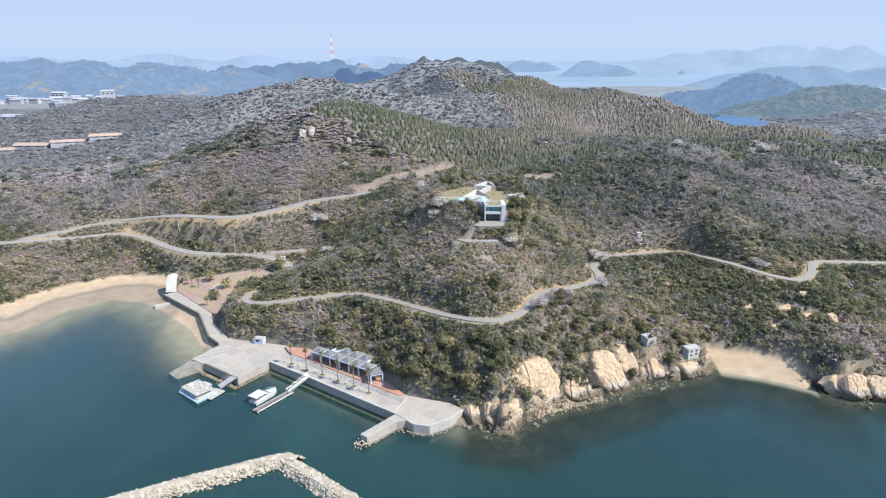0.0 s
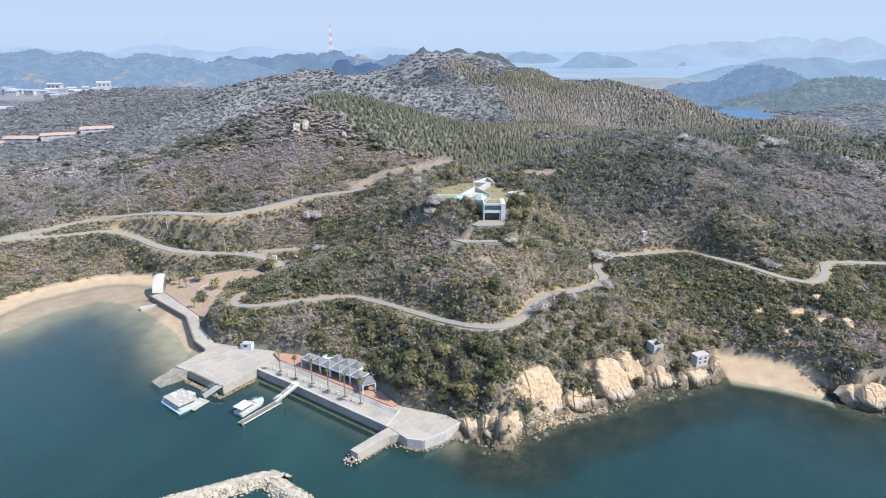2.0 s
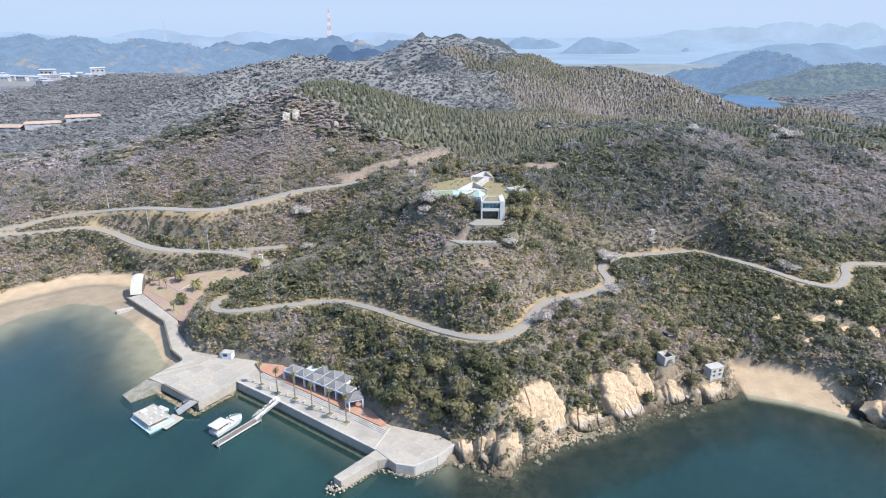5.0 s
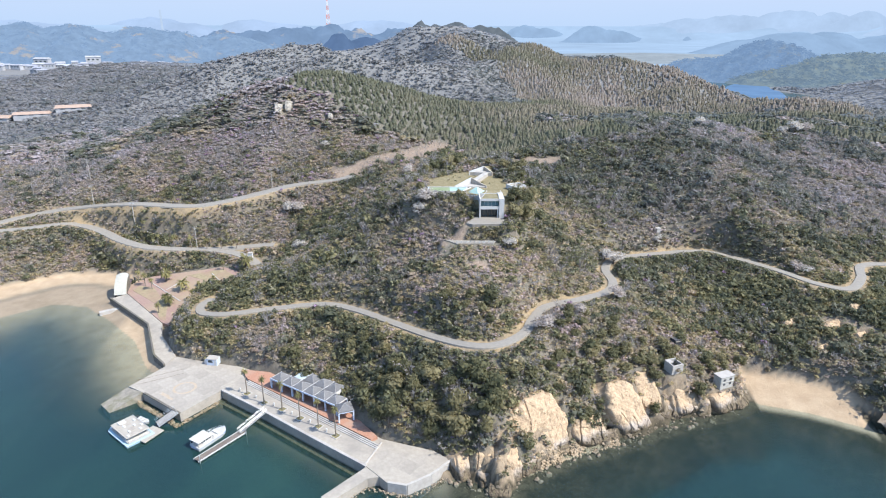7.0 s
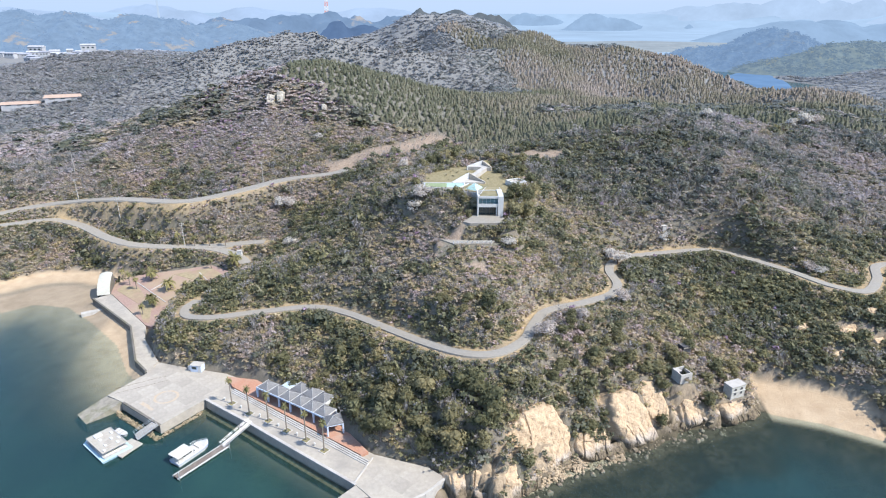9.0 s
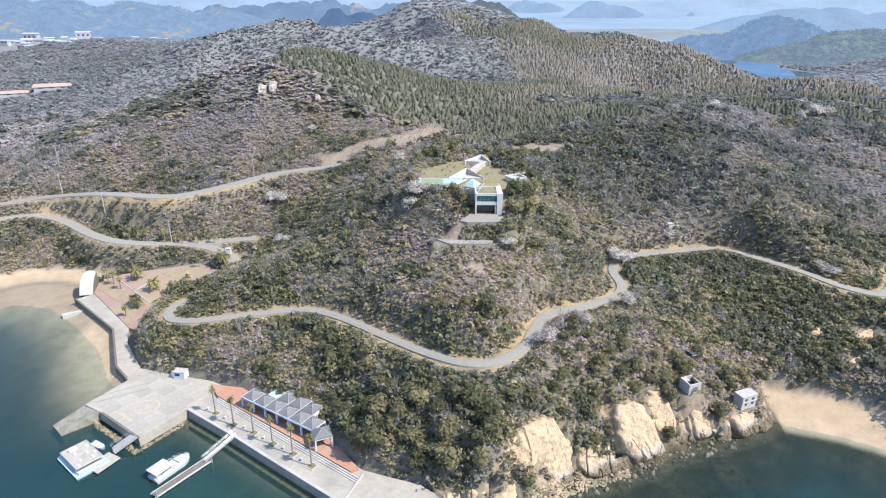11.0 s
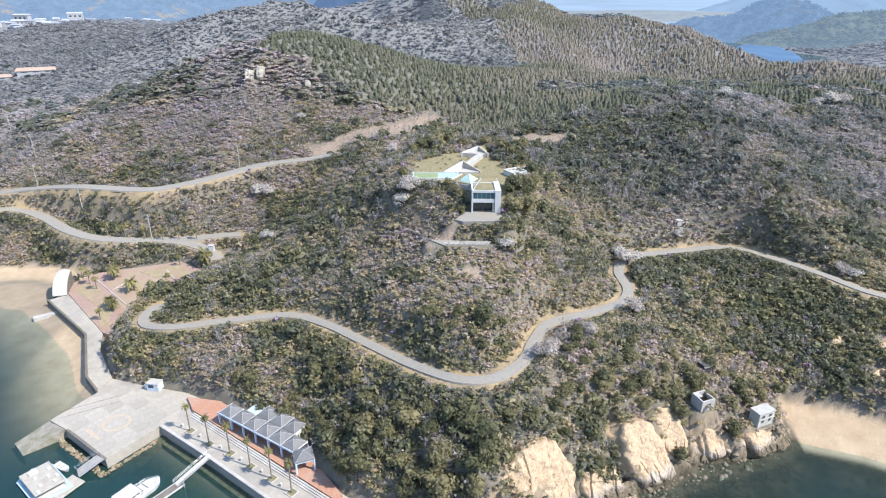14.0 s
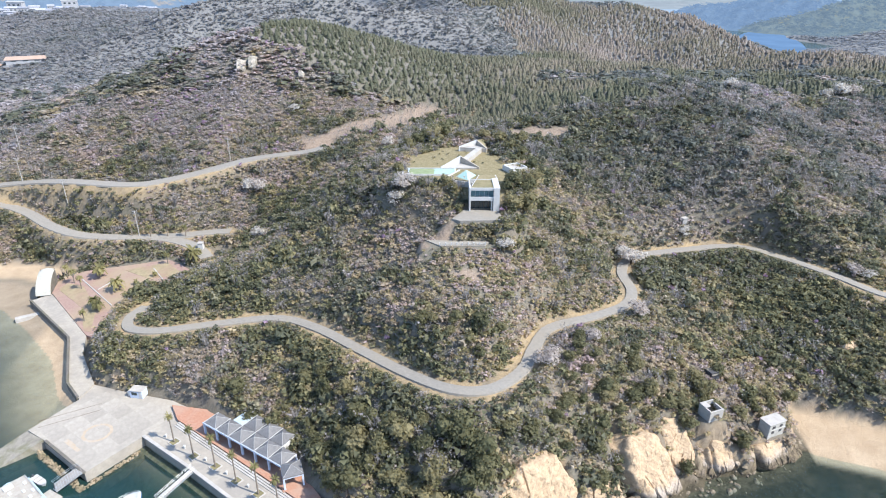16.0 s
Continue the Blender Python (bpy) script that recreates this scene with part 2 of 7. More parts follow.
# ---- mesh helpers ----
def mesh_object(name, verts, faces, material, parent=None, smooth=False):
    me = bpy.data.meshes.new(name)
    me.from_pydata([tuple(v) for v in verts], [], [tuple(f) for f in faces])
    me.materials.append(material)
    if smooth:
        me.polygons.foreach_set("use_smooth", [True] * len(me.polygons))
    ob = new(name, me)
    ob.parent = parent
    return ob


def part(name, bm, material, parent=None, label="", smooth=False):
    me = bpy.data.meshes.new(name)
    bm.normal_update()
    bm.to_mesh(me)
    bm.free()
    me.materials.append(material)
    if smooth:
        me.polygons.foreach_set("use_smooth", [True] * len(me.polygons))
    ob = new(name, me)
    ob.parent = parent
    return tagged(ob, label) if label else ob


def thing(name, m, label, category, group="", kind=""):
    ob = new(name)
    ob.matrix_world = m
    return tagged(ob, label, category, group, kind)


def box(bm, x, y, z, sx, sy, sz, m=None, bevel=0.0):
    """A block with its base centre at x, y, z."""
    t = Matrix.Translation((x, y, z + sz / 2)) @ Matrix.Diagonal((sx, sy, sz, 1))
    r = bmesh.ops.create_cube(bm, size=1.0, matrix=(m @ t) if m else t)
    if bevel:
        edges = {e for v in r["verts"] for e in v.link_edges}
        bmesh.ops.bevel(bm, geom=list(edges), offset=bevel, segments=1, affect="EDGES")
    return bm


def rod(bm, a, b, r0, r1=None, n=6):
    a, b = Vector(a), Vector(b)
    m = Matrix.Translation((a + b) / 2) @ (b - a).to_track_quat("Z", "Y").to_matrix().to_4x4()
    bmesh.ops.create_cone(bm, cap_ends=True, segments=n, radius1=r0, radius2=r0 if r1 is None else r1, depth=(b - a).length, matrix=m)
    return bm


def prism(bm, poly, z0, z1):
    area = sum(p[0] * q[1] - q[0] * p[1] for p, q in zip(poly, poly[1:] + poly[:1]))
    poly = poly if area > 0 else poly[::-1]
    lo = [bm.verts.new((x, y, z0)) for x, y in poly]
    hi = [bm.verts.new((x, y, z1)) for x, y in poly]
    bm.faces.new(hi)
    bm.faces.new(lo[::-1])
    for k in range(len(poly)):
        j = (k + 1) % len(poly)
        bm.faces.new((lo[k], lo[j], hi[j], hi[k]))
    return bm


def smoothstep(a, b, x):
    t = np.clip((x - a) / (b - a), 0, 1)
    return t * t * (3 - 2 * t)


def spline(points, step):
    """Catmull-Rom through the points, sampled about every step metres."""
    p = np.array(points, float)
    p = np.vstack([2 * p[0] - p[1], p, 2 * p[-1] - p[-2]])
    out = []
    for k in range(1, len(p) - 2):
        n = max(2, int(np.linalg.norm(p[k + 1] - p[k]) / step))
        for t in np.arange(n) / n:
            a, b, c, d = p[k - 1], p[k], p[k + 1], p[k + 2]
            out.append(0.5 * (2 * b + (c - a) * t + (2 * a - 5 * b + 4 * c - d) * t * t + (3 * b - a - 3 * c + d) * t ** 3))
    return np.array(out + [p[-2]])


def seg_distance(x, y, line):
    """Distance to a polyline, and the index of its nearest segment."""
    best, idx = np.full(x.shape, 1e9), np.zeros(x.shape, int)
    for k, (a, b) in enumerate(zip(line[:-1], line[1:])):
        dx, dy = b[0] - a[0], b[1] - a[1]
        t = np.clip(((x - a[0]) * dx + (y - a[1]) * dy) / (dx * dx + dy * dy + 1e-9), 0, 1)
        d = np.hypot(x - a[0] - t * dx, y - a[1] - t * dy)
        near = d < best
        best, idx = np.where(near, d, best), np.where(near, k, idx)
    return best, idx


def inside(x, y, poly):
    res = np.zeros(x.shape, bool)
    for (x0, y0), (x1, y1) in zip(poly, poly[1:] + poly[:1]):
        cross = (y0 > y) != (y1 > y)
        res ^= cross & (x < (x1 - x0) * (y - y0) / (y1 - y0 + 1e-12) + x0)
    return res


def value_noise(x, y, scale, seed):
    """Smooth random field in -1..1."""
    rng = np.random.RandomState(seed)
    tab = rng.rand(256, 256) * 2 - 1
    u, v = x / scale, y / scale
    i, j = np.floor(u).astype(int), np.floor(v).astype(int)
    a, b = u - i, v - j
    a, b = a * a * (3 - 2 * a), b * b * (3 - 2 * b)
    g = lambda p, q: tab[p % 256, q % 256]
    return (g(i, j) * (1 - a) + g(i + 1, j) * a) * (1 - b) + (g(i, j + 1) * (1 - a) + g(i + 1, j + 1) * a) * b


def fbm(x, y, scale, seed, octaves=4, gain=0.5):
    return sum(gain ** k * value_noise(x, y, scale / 2 ** k, seed + k) for k in range(octaves))


def cell_noise(x, y, size, seed):
    """A random level for each irregular block of ground."""
    rng = np.random.RandomState(seed)
    tab = rng.rand(128, 128, 3)
    i, j = np.floor(x / size).astype(int), np.floor(y / size).astype(int)
    best, val = np.full(x.shape, 1e9), np.zeros(x.shape)
    for a in (-1, 0, 1):
        for b in (-1, 0, 1):
            t = tab[(i + a) % 128, (j + b) % 128]
            d = (x / size - i - a - t[..., 0]) ** 2 + (y / size - j - b - t[..., 1]) ** 2
            near = d < best
            best, val = np.where(near, d, best), np.where(near, t[..., 2], val)
    return val * 2 - 1


# ---- the lie of the land ----
HILLS = []


def hill(x, y, height, spread):
    HILLS.append((x, y, height, spread))


hill(0, 500, 33.5, 260)
hill(-80, 680, 13.4, 140)
hill(-440, 680, -7.9, 140)
hill(280, 440, 23.4, 140)
hill(20, 260, 16.1, 26)
hill(160, 800, -1.7, 140)
hill(108, 282, 10.5, 26)
hill(-60, 400, 22.1, 45)
hill(16, 206, 7.0, 16)
hill(800, 500, 21.8, 260)
hill(180, 320, 13.1, 45)
hill(-360, 760, 13.9, 80)
hill(-12, 248, 9.1, 16)
hill(-112, 304, 7.1, 26)
hill(-100, 240, -10.2, 45)
hill(86, 172, -10.3, 26)
hill(-10, 830, 13.9, 80)
hill(64, 304, 12.2, 26)
hill(44, 150, -13.4, 16)
hill(30, 178, 6.2, 16)
hill(200, 690, 16.4, 80)
hill(-40, 178, -4.9, 16)
hill(60, 760, 20.2, 80)
hill(-150, 620, 25.5, 80)
hill(-600, 900, 8.1, 260)
hill(16, 234, 8.2, 16)
hill(520, 320, 20.6, 140)
hill(-430, 620, 12.1, 80)
hill(-300, 320, 16.0, 45)
hill(-46, 216, 2.5, 26)
hill(-200, 900, 9.1, 260)
hill(-10, 760, 26.4, 80)
hill(60, 410, 7.8, 80)
hill(58, 192, 4.9, 16)
hill(2, 192, 5.2, 16)
hill(-100, 360, 16.0, 45)
hill(128, 206, 3.9, 16)
hill(340, 620, -16.2, 80)
hill(-54, 276, -4.0, 16)
hill(-600, 500, 3.4, 260)
hill(114, 248, 7.0, 16)
hill(108, 326, 9.6, 26)
hill(270, 690, 13.9, 80)
hill(-156, 238, -9.5, 26)
hill(-26, 164, -9.6, 16)
hill(-2, 348, -6.9, 26)
hill(-24, 304, 4.7, 26)
hill(-68, 326, -9.4, 26)
hill(156, 220, -3.6, 16)
hill(-360, 690, 9.3, 80)
hill(-430, 550, 1.3, 80)
hill(-200, 700, 9.6, 260)
hill(-260, 480, -5.5, 45)
hill(-430, 690, 12.4, 80)
hill(-400, 500, -6.4, 260)
hill(2, 164, 1.9, 16)
hill(-600, 700, 7.1, 260)
hill(-68, 262, -8.7, 16)
hill(-200, 500, 9.1, 260)
hill(-68, 178, -6.3, 16)
hill(410, 480, 6.4, 80)
hill(100, 234, -2.9, 16)
hill(-290, 830, 12.1, 80)
hill(-800, 1400, 14, 260)
hill(330, 520, -9, 90)
hill(690, 900, 24, 90)
hill(850, 1000, 22, 150)
hill(570, 740, 16, 80)
hill(150, 622, 11, 34)
hill(108, 652, 7, 28)
hill(198, 588, 10, 32)
hill(-570, 700, -11, 130)


COAST = [(-900, 260), (-260, 197), (-160, 201.6), (-154, 211), (-149, 227), (-138, 237), (-125, 235), (-110.6, 223.5), (-96, 210), (-85, 195), (-79, 190),
         (-60, 183), (-46, 175), (-30, 164), (-12, 151), (2, 149), (6, 146), (11, 142), (18, 139.8), (21, 145), (35, 153.5), (51, 159.5), (59, 164), (69, 167.5),
         (79.6, 171.5), (88, 176), (100.6, 171.5), (112, 164.6), (116, 159), (124, 157), (132, 160.5), (160, 158), (260, 140), (900, 60)]
LAND = COAST + [(3000, 60), (6000, 6000), (-6000, 6000), (-3000, 260)]
ROAD_HILL = [(-73, 221, 10), (-74, 214, 10.6), (-71, 208, 11), (-62, 205.5, 12), (-48.8, 207.2, 13), (-33.3, 208.4, 14), (-22, 202.3, 15), (-9.4, 190.4, 16.5), (1.4, 179.9, 18),
             (10.8, 172.6, 19.5), (18.5, 172.1, 20), (25.4, 178.3, 20), (28.9, 186.5, 20), (34, 195.5, 19.5), (45, 200.6, 19.5), (54, 206.1, 19.5), (57.9, 213.5, 19.5),
             (58.3, 224.8, 19.5), (63.6, 232.9, 20), (78.3, 237.8, 20), (96.3, 240.8, 20), (106.2, 233.4, 20), (114.7, 222.7, 20), (121.3, 211.6, 20), (129, 207.5, 20),
             (138.1, 216, 20), (146, 227.5, 20), (160, 228, 20), (185, 226, 20)]
ROAD_LOW = [(-236, 262, 17.2), (-198.2, 265.1, 16.9), (-188.0, 269.1, 16.8), (-173.2, 274.7, 16.4), (-159.7, 284.3, 15.8), (-153, 286.2, 14.9), (-141, 280.5, 14.2), (-126.9, 270.2, 13.4), (-114.4, 264.7, 12.6), (-100.7, 264.9, 11.6), (-91.9, 266.8, 11.0), (-83, 268.4, 10.8), (-74.3, 270.4, 11.0), (-65, 271.2, 11.5)]
ROAD_SPUR = [(-90, 266.2, 10.9), (-83, 265.2, 10.6), (-76.5, 262.3, 10.3), (-71.5, 258.4, 9.9), (-67.6, 253.6, 9.3)]
ROAD_UPPER = [(-236, 263, 17.3), (-198.2, 265.1, 16.9), (-192.2, 271.7, 17.4), (-183.0, 278.4, 18.0), (-174.2, 286.6, 18.8), (-163.6, 293.0, 19.7), (-149.4, 293.0, 21.4), (-127.8, 286, 24.4), (-102.9, 281.5, 24.8), (-91.6, 285, 25.2), (-77.7, 292, 27), (-62.8, 301, 29), (-42.7, 304, 31), (-36, 307, 32.5)]
ROADS = [(spline(r, 1.5), w) for r, w in ((ROAD_HILL, 1.35), (ROAD_LOW, 2.0), (ROAD_SPUR, 2.1), (ROAD_UPPER, 2.4))]

APRON = [(-76.5, 190.2), (-82, 179.6), (-76.3, 176.4), (-63, 167.2), (-55.9, 177.9), (-42, 168.4), (-28.7, 158.7), (-13.1, 147.5), (-7.8, 142), (-3.6, 141.2), (1.5, 144.5), (6, 149.5), (2, 152.8),
         (-5, 155.2), (-10.3, 157), (-24.4, 167), (-47.1, 186), (-54.6, 190), (-66.6, 193), (-75.8, 195.8)]
WALKWAY = [(-116.3, 236.6), (-93.4, 216.2), (-82.4, 196), (-76.5, 190.2), (-75.8, 195.8), (-85.5, 208.7), (-89, 217), (-112, 241)]
PLAZA = [(-112.3, 241.0), (-114.0, 247.6), (-108.2, 252.6), (-103.6, 253.2), (-93.6, 254.0), (-80.9, 255.4), (-69.1, 246.3), (-72.6, 243.6), (-76.6, 235.7), (-81.9, 232.2), (-87.0, 229.3), (-86.5, 223.5), (-86.5, 216), (-89.3, 217.4)]
TERRACE = [(11, 216), (25.5, 216), (25.5, 224.5), (12.5, 224.5)]
GARDEN = [(-6, 236), (8, 230), (26, 226), (33, 240), (30, 262), (20, 276), (10, 276), (-4, 262)]
LOOKOUT_A = [(63, 174.6), (67.6, 174.6), (67.6, 178.8), (63, 178.8)]
LOOKOUT_B = [(76.2, 175.6), (83, 175.6), (83, 179.6), (76.2, 179.6)]
LOWER = [(4, 210.6), (21, 211), (21, 214.6), (4, 215)]
FLAT = [(GARDEN, 41.2, 7), (TERRACE, 37.3, 5), (LOWER, 32.8, 2.2), (LOOKOUT_A, 9.6, 2.5), (LOOKOUT_B, 4.6, 2.5), (APRON, 1.2, 3), (WALKWAY, 1.4, 3)]
PLAZA_RISE = 0.15
BARE_CUT = [(-40, 308), (-28, 315), (-14, 324), (-4, 333), (1, 344)]


def poly_distance(x, y, poly):
    d, _ = seg_distance(x, y, poly + poly[:1])
    return np.where(inside(x, y, poly), -d, d)


def land_height(x, y):
    """Ground height and distance from the shore (positive on land)."""
    h = np.full(x.shape, -6.0)
    for cx, cy, hh, s in HILLS:
        h += hh * np.exp(-((x - cx) ** 2 + (y - cy) ** 2) / (2 * s * s))
    far = np.hypot(x, y)
    h += fbm(x, y, 38, 11, 3) * np.clip(far / 500, 0.5, 3.0) + fbm(x, y, 9, 21, 2) * 0.35
    spur = 1 - 2 * np.abs(fbm(x + 0.35 * y, y - 0.2 * x, 170, 211, 3))
    h += (spur - 0.45) * 15 * smoothstep(370, 560, far) * (0.35 + 0.65 * smoothstep(900, 640, far)) * smoothstep(-300, -120, x) + fbm(x, y, 26, 214, 2) * 1.6 * smoothstep(380, 520, far)
    cove = np.hypot((x - 482 - 0.42 * (y - 1000)) / 34, (y - 1000) / 175)
    h = np.where(y > 700, h * smoothstep(0.9, 1.5, cove) - 5 * (1 - smoothstep(0.9, 1.2, cove)), h)
    shore, _ = seg_distance(x, y, COAST)
    shore = np.where(inside(x, y, LAND), shore, -shore)
    cliff = smoothstep(3, 9, x) * (1 - smoothstep(84, 89, x)) + smoothstep(110, 126, x)
    wob = fbm(x, y, 9, 31, 3)
    rocky = np.clip(1.15 + 1.0 * wob, 0.8, 2.4)
    prof_cliff = np.maximum(0, shore - 1.2 + 1.4 * value_noise(x, y, 4.0, 41)) * 1.25 * rocky
    left = 1 - smoothstep(-84, -78, x)
    prof_left = 0.03 * np.clip(shore, 0, 18) + 0.10 * np.clip(shore - 14, 0, 10) + 0.5 * np.maximum(0, shore - 24)
    prof_right = 0.22 * np.clip(shore, 0, 13) + 1.4 * np.maximum(0, shore - 11)
    prof_mid = 0.9 * shore
    prof = cliff * prof_cliff + (1 - cliff) * (left * prof_left + (1 - left) * np.where(x > 60, prof_right, prof_mid))
    limit = np.where(far < 420, prof, 1e3)
    lagoon = 1 - smoothstep(-86, -62, x)
    sea = -np.minimum(6, np.abs(shore) * (0.32 - 0.20 * lagoon - 0.16 * smoothstep(80, 90, x) * smoothstep(120, 110, x) - 0.17 * smoothstep(2, 9, x) * smoothstep(88, 80, x) * smoothstep(19, 14, np.abs(shore) + 4 * wob)) + 0.15 * (1 - lagoon) * np.clip(np.abs(shore) / 2.5, 0, 1))
    dry = np.minimum(np.maximum(h, 1.0), limit)
    out = np.where(shore > 0, np.where(far < 420, dry, h), np.where(far < 700, sea, h))
    for line, half in ROADS:
        near = (x > line[:, 0].min() - 12) & (x < line[:, 0].max() + 12) & (y > line[:, 1].min() - 12) & (y < line[:, 1].max() + 12)
        if near.any():
            d, k = seg_distance(x[near], y[near], line)
            w = 1 - smoothstep(half + 0.6, half + (7 if half < 2 else 4.4 if half < 2.2 else 3.2), d)
            out[near] = out[near] * (1 - w) + (line[k, 2] - 0.25) * w
    w = 1 - smoothstep(0, 5, poly_distance(x, y, PLAZA))
    out = out * (1 - w) + (2.6 + PLAZA_RISE * np.maximum(0, (x + 100) * 0.68 + (y - 229) * 0.73)) * w
    for poly, z, soft in FLAT:
        px, py = [p[0] for p in poly], [p[1] for p in poly]
        near = (x > min(px) - soft) & (x < max(px) + soft) & (y > min(py) - soft) & (y < max(py) + soft)
        if near.any():
            w = 1 - smoothstep(0, soft, poly_distance(x[near], y[near], poly))
            if z < 5:
                w *= smoothstep(-1, 5, shore[near]) if z > 1.3 else (shore[near] > -1)
            out[near] = out[near] * (1 - w) + z * w
    return out, shore


def stops(*spans):
    """Grid lines from spans of (start, end, step)."""
    out = []
    for a, b, s in spans:
        out += list(np.arange(a, b, s))
    return np.array(out + [spans[-1][1]])


def sheet(name, xs, ys, z, material, attributes, smooth=True):
    nx, ny = len(xs), len(ys)
    gx, gy = np.meshgrid(xs, ys)
    co = np.stack([gx, gy, z], -1).reshape(-1, 3)
    i = (np.arange(ny - 1)[:, None] * nx + np.arange(nx - 1)[None]).ravel()
    faces = np.stack([i, i + 1, i + 1 + nx, i + nx], -1)
    me = quad_mesh(name, co, faces, smooth)
    for key, val in attributes.items():
        me.attributes.new(key, "FLOAT", "POINT").data.foreach_set("value", np.ascontiguousarray(val.ravel(), np.float32))
    me.materials.append(material)
    return new(name, me)


def quad_mesh(name, co, faces, smooth=False):
    """A mesh from arrays of corners and of equal-sided faces."""
    me = bpy.data.meshes.new(name)
    n, k = faces.shape
    me.vertices.add(len(co))
    me.vertices.foreach_set("co", np.ascontiguousarray(co, np.float32).ravel())
    me.loops.add(n * k)
    me.loops.foreach_set("vertex_index", np.ascontiguousarray(faces, np.int32).ravel())
    me.polygons.add(n)
    me.polygons.foreach_set("loop_start", np.arange(0, n * k, k, dtype=np.int32))
    me.polygons.foreach_set("use_smooth", np.full(n, smooth))
    me.update(calc_edges=True)
    return me


GX = stops((-4800, -1600, 400), (-1600, -600, 70), (-600, -220, 14), (-220, 0, 1.7), (0, 136, 0.85), (136, 200, 2.2), (200, 600, 14), (600, 1600, 70), (1600, 4800, 400))
GY = stops((-4800, -800, 800), (-800, 100, 60), (100, 136, 3), (136, 186, 0.8), (186, 330, 1.6), (330, 560, 6), (560, 1000, 11), (1000, 1600, 60), (1600, 4800, 400))
gx, gy = np.meshgrid(GX, GY)
GZ, GSHORE = land_height(gx, gy)
# the cliff face is broken rock: ledges and clefts
slope_y, slope_x = np.gradient(GZ, GY, GX)
steep = np.hypot(slope_x, slope_y)
near_shore = (GSHORE > -3) & (GSHORE < 24) & (np.hypot(gx, gy) < 420)
rock_zone = smoothstep(2, 8, gx) * (1 - smoothstep(86, 90, gx)) + smoothstep(111, 115, gx)
FACES = [(27, 156.5, 7, 5.5), (15, 144.5, 9, 4.5), (51, 167, 5, 7.5), (39, 158.5, 6, 2.5), (57, 172.5, 3, 5), (67, 170.5, 5, 4.5), (79, 172.5, 6.5, 3.5), (123, 162, 9, 5.5), (118, 195, 4, 2.2), (123, 190, 3, 1.6), (112, 188, 2.5, 1.4)]
face = np.zeros(gx.shape)
for cx, cy, rx, ry in FACES:
    face = np.maximum(face, 1 - smoothstep(0.75, 1.05, np.hypot((gx - cx) / rx, (gy - cy) / ry) + 0.28 * fbm(gx, gy, 5, 55, 3)))
ROCK = np.clip(np.maximum(face, rock_zone * near_shore * smoothstep(2.6, 1.6, GZ)), 0, 1)
ledge = (1 - np.abs(fbm(gx + gy * 0.4, gy - gx * 0.3, 7, 51, 4))) ** 2
t = (GZ + 0.45 * gx + 0.25 * gy) / 2.3 + 0.9 * fbm(gx, gy, 7, 57, 3)
step = (smoothstep(0.45, 0.95, t - np.floor(t)) - (t - np.floor(t))) * 2.3
blocks = 1.1 * cell_noise(gx + 0.8 * gy, gy, 3.2, 58) + 0.5 * cell_noise(gx, gy - 0.5 * gx, 1.4, 59)
GZ = GZ + ROCK * (0.5 * step + blocks * 0.4 + (ledge - 0.5) * 1.0 - 0.8) * np.clip(GSHORE / 3, 0.15, 1)
for x0, y0, x1, y1, wide, deep in ((43.2, 172, 46.3, 159, 1.2, 5.0), (55.5, 174, 65, 165, 1.1, 4.0), (61.5, 174, 66.5, 166.5, 0.8, 2.0), (71, 176, 80, 169, 1.1, 3.5), (31.5, 163, 34.5, 154, 1.0, 2.5), (17.5, 152, 13.5, 143, 1.0, 3.0), (20.5, 153, 20.5, 146, 0.8, 2.0)):
    d, _ = seg_distance(gx + 0.7 * value_noise(gx, gy, 2.5, 77), gy, [(x0, y0), (x1, y1)])
    cut = np.exp(-(d / wide) ** 2)
    GZ = GZ - cut * np.minimum(deep, np.maximum(0, GZ - 0.3))
    ROCK = np.maximum(ROCK, (cut > 0.25) * (GSHORE > 0) * 1.0)
near_land = np.hypot(gx, gy) < 420
edge = 2.2 * fbm(gx, gy, 14, 66, 3)
left_sand = smoothstep(15, 19, GSHORE + edge) * smoothstep(2.9, 2.1, GZ) * (gx < -70)
right_sand = smoothstep(82, 87, gx) * (1 - smoothstep(112, 117, gx)) * smoothstep(-2.6, -0.4, GSHORE) * smoothstep(13.5, 12, GSHORE) * smoothstep(4.0, 3.2, GZ) * (ROCK < 0.3)
wall_sand = smoothstep(-75, -79, gx) * (gx > -114) * (gy < 234) * smoothstep(-26, -9, GSHORE) * smoothstep(10, 7, GSHORE) * smoothstep(2.0, 1.4, GZ)
SAND = np.maximum(np.maximum(left_sand, right_sand), wall_sand) * near_land
MUD = smoothstep(-103, -107, gx) * smoothstep(17, 13, GSHORE + edge) * near_land
MUD = np.maximum(MUD, smoothstep(-10, -2, GSHORE) * (GSHORE < 1) * (gx > -84) * smoothstep(8, 3, gx) * near_land)
verge = np.zeros(gx.shape)
for line, half in ROADS:
    d, _ = seg_distance(gx, gy, line[::2])
    verge = np.maximum(verge, 1 - smoothstep(half + (1.2 if half < 1.5 else 0.5), half + (3.4 if half < 1.5 else 2.2), d))
d, _ = seg_distance(gx, gy, BARE_CUT)
BARE = 1 - smoothstep(5.5, 9.5, d + 4 * fbm(gx, gy, 8, 61, 3))
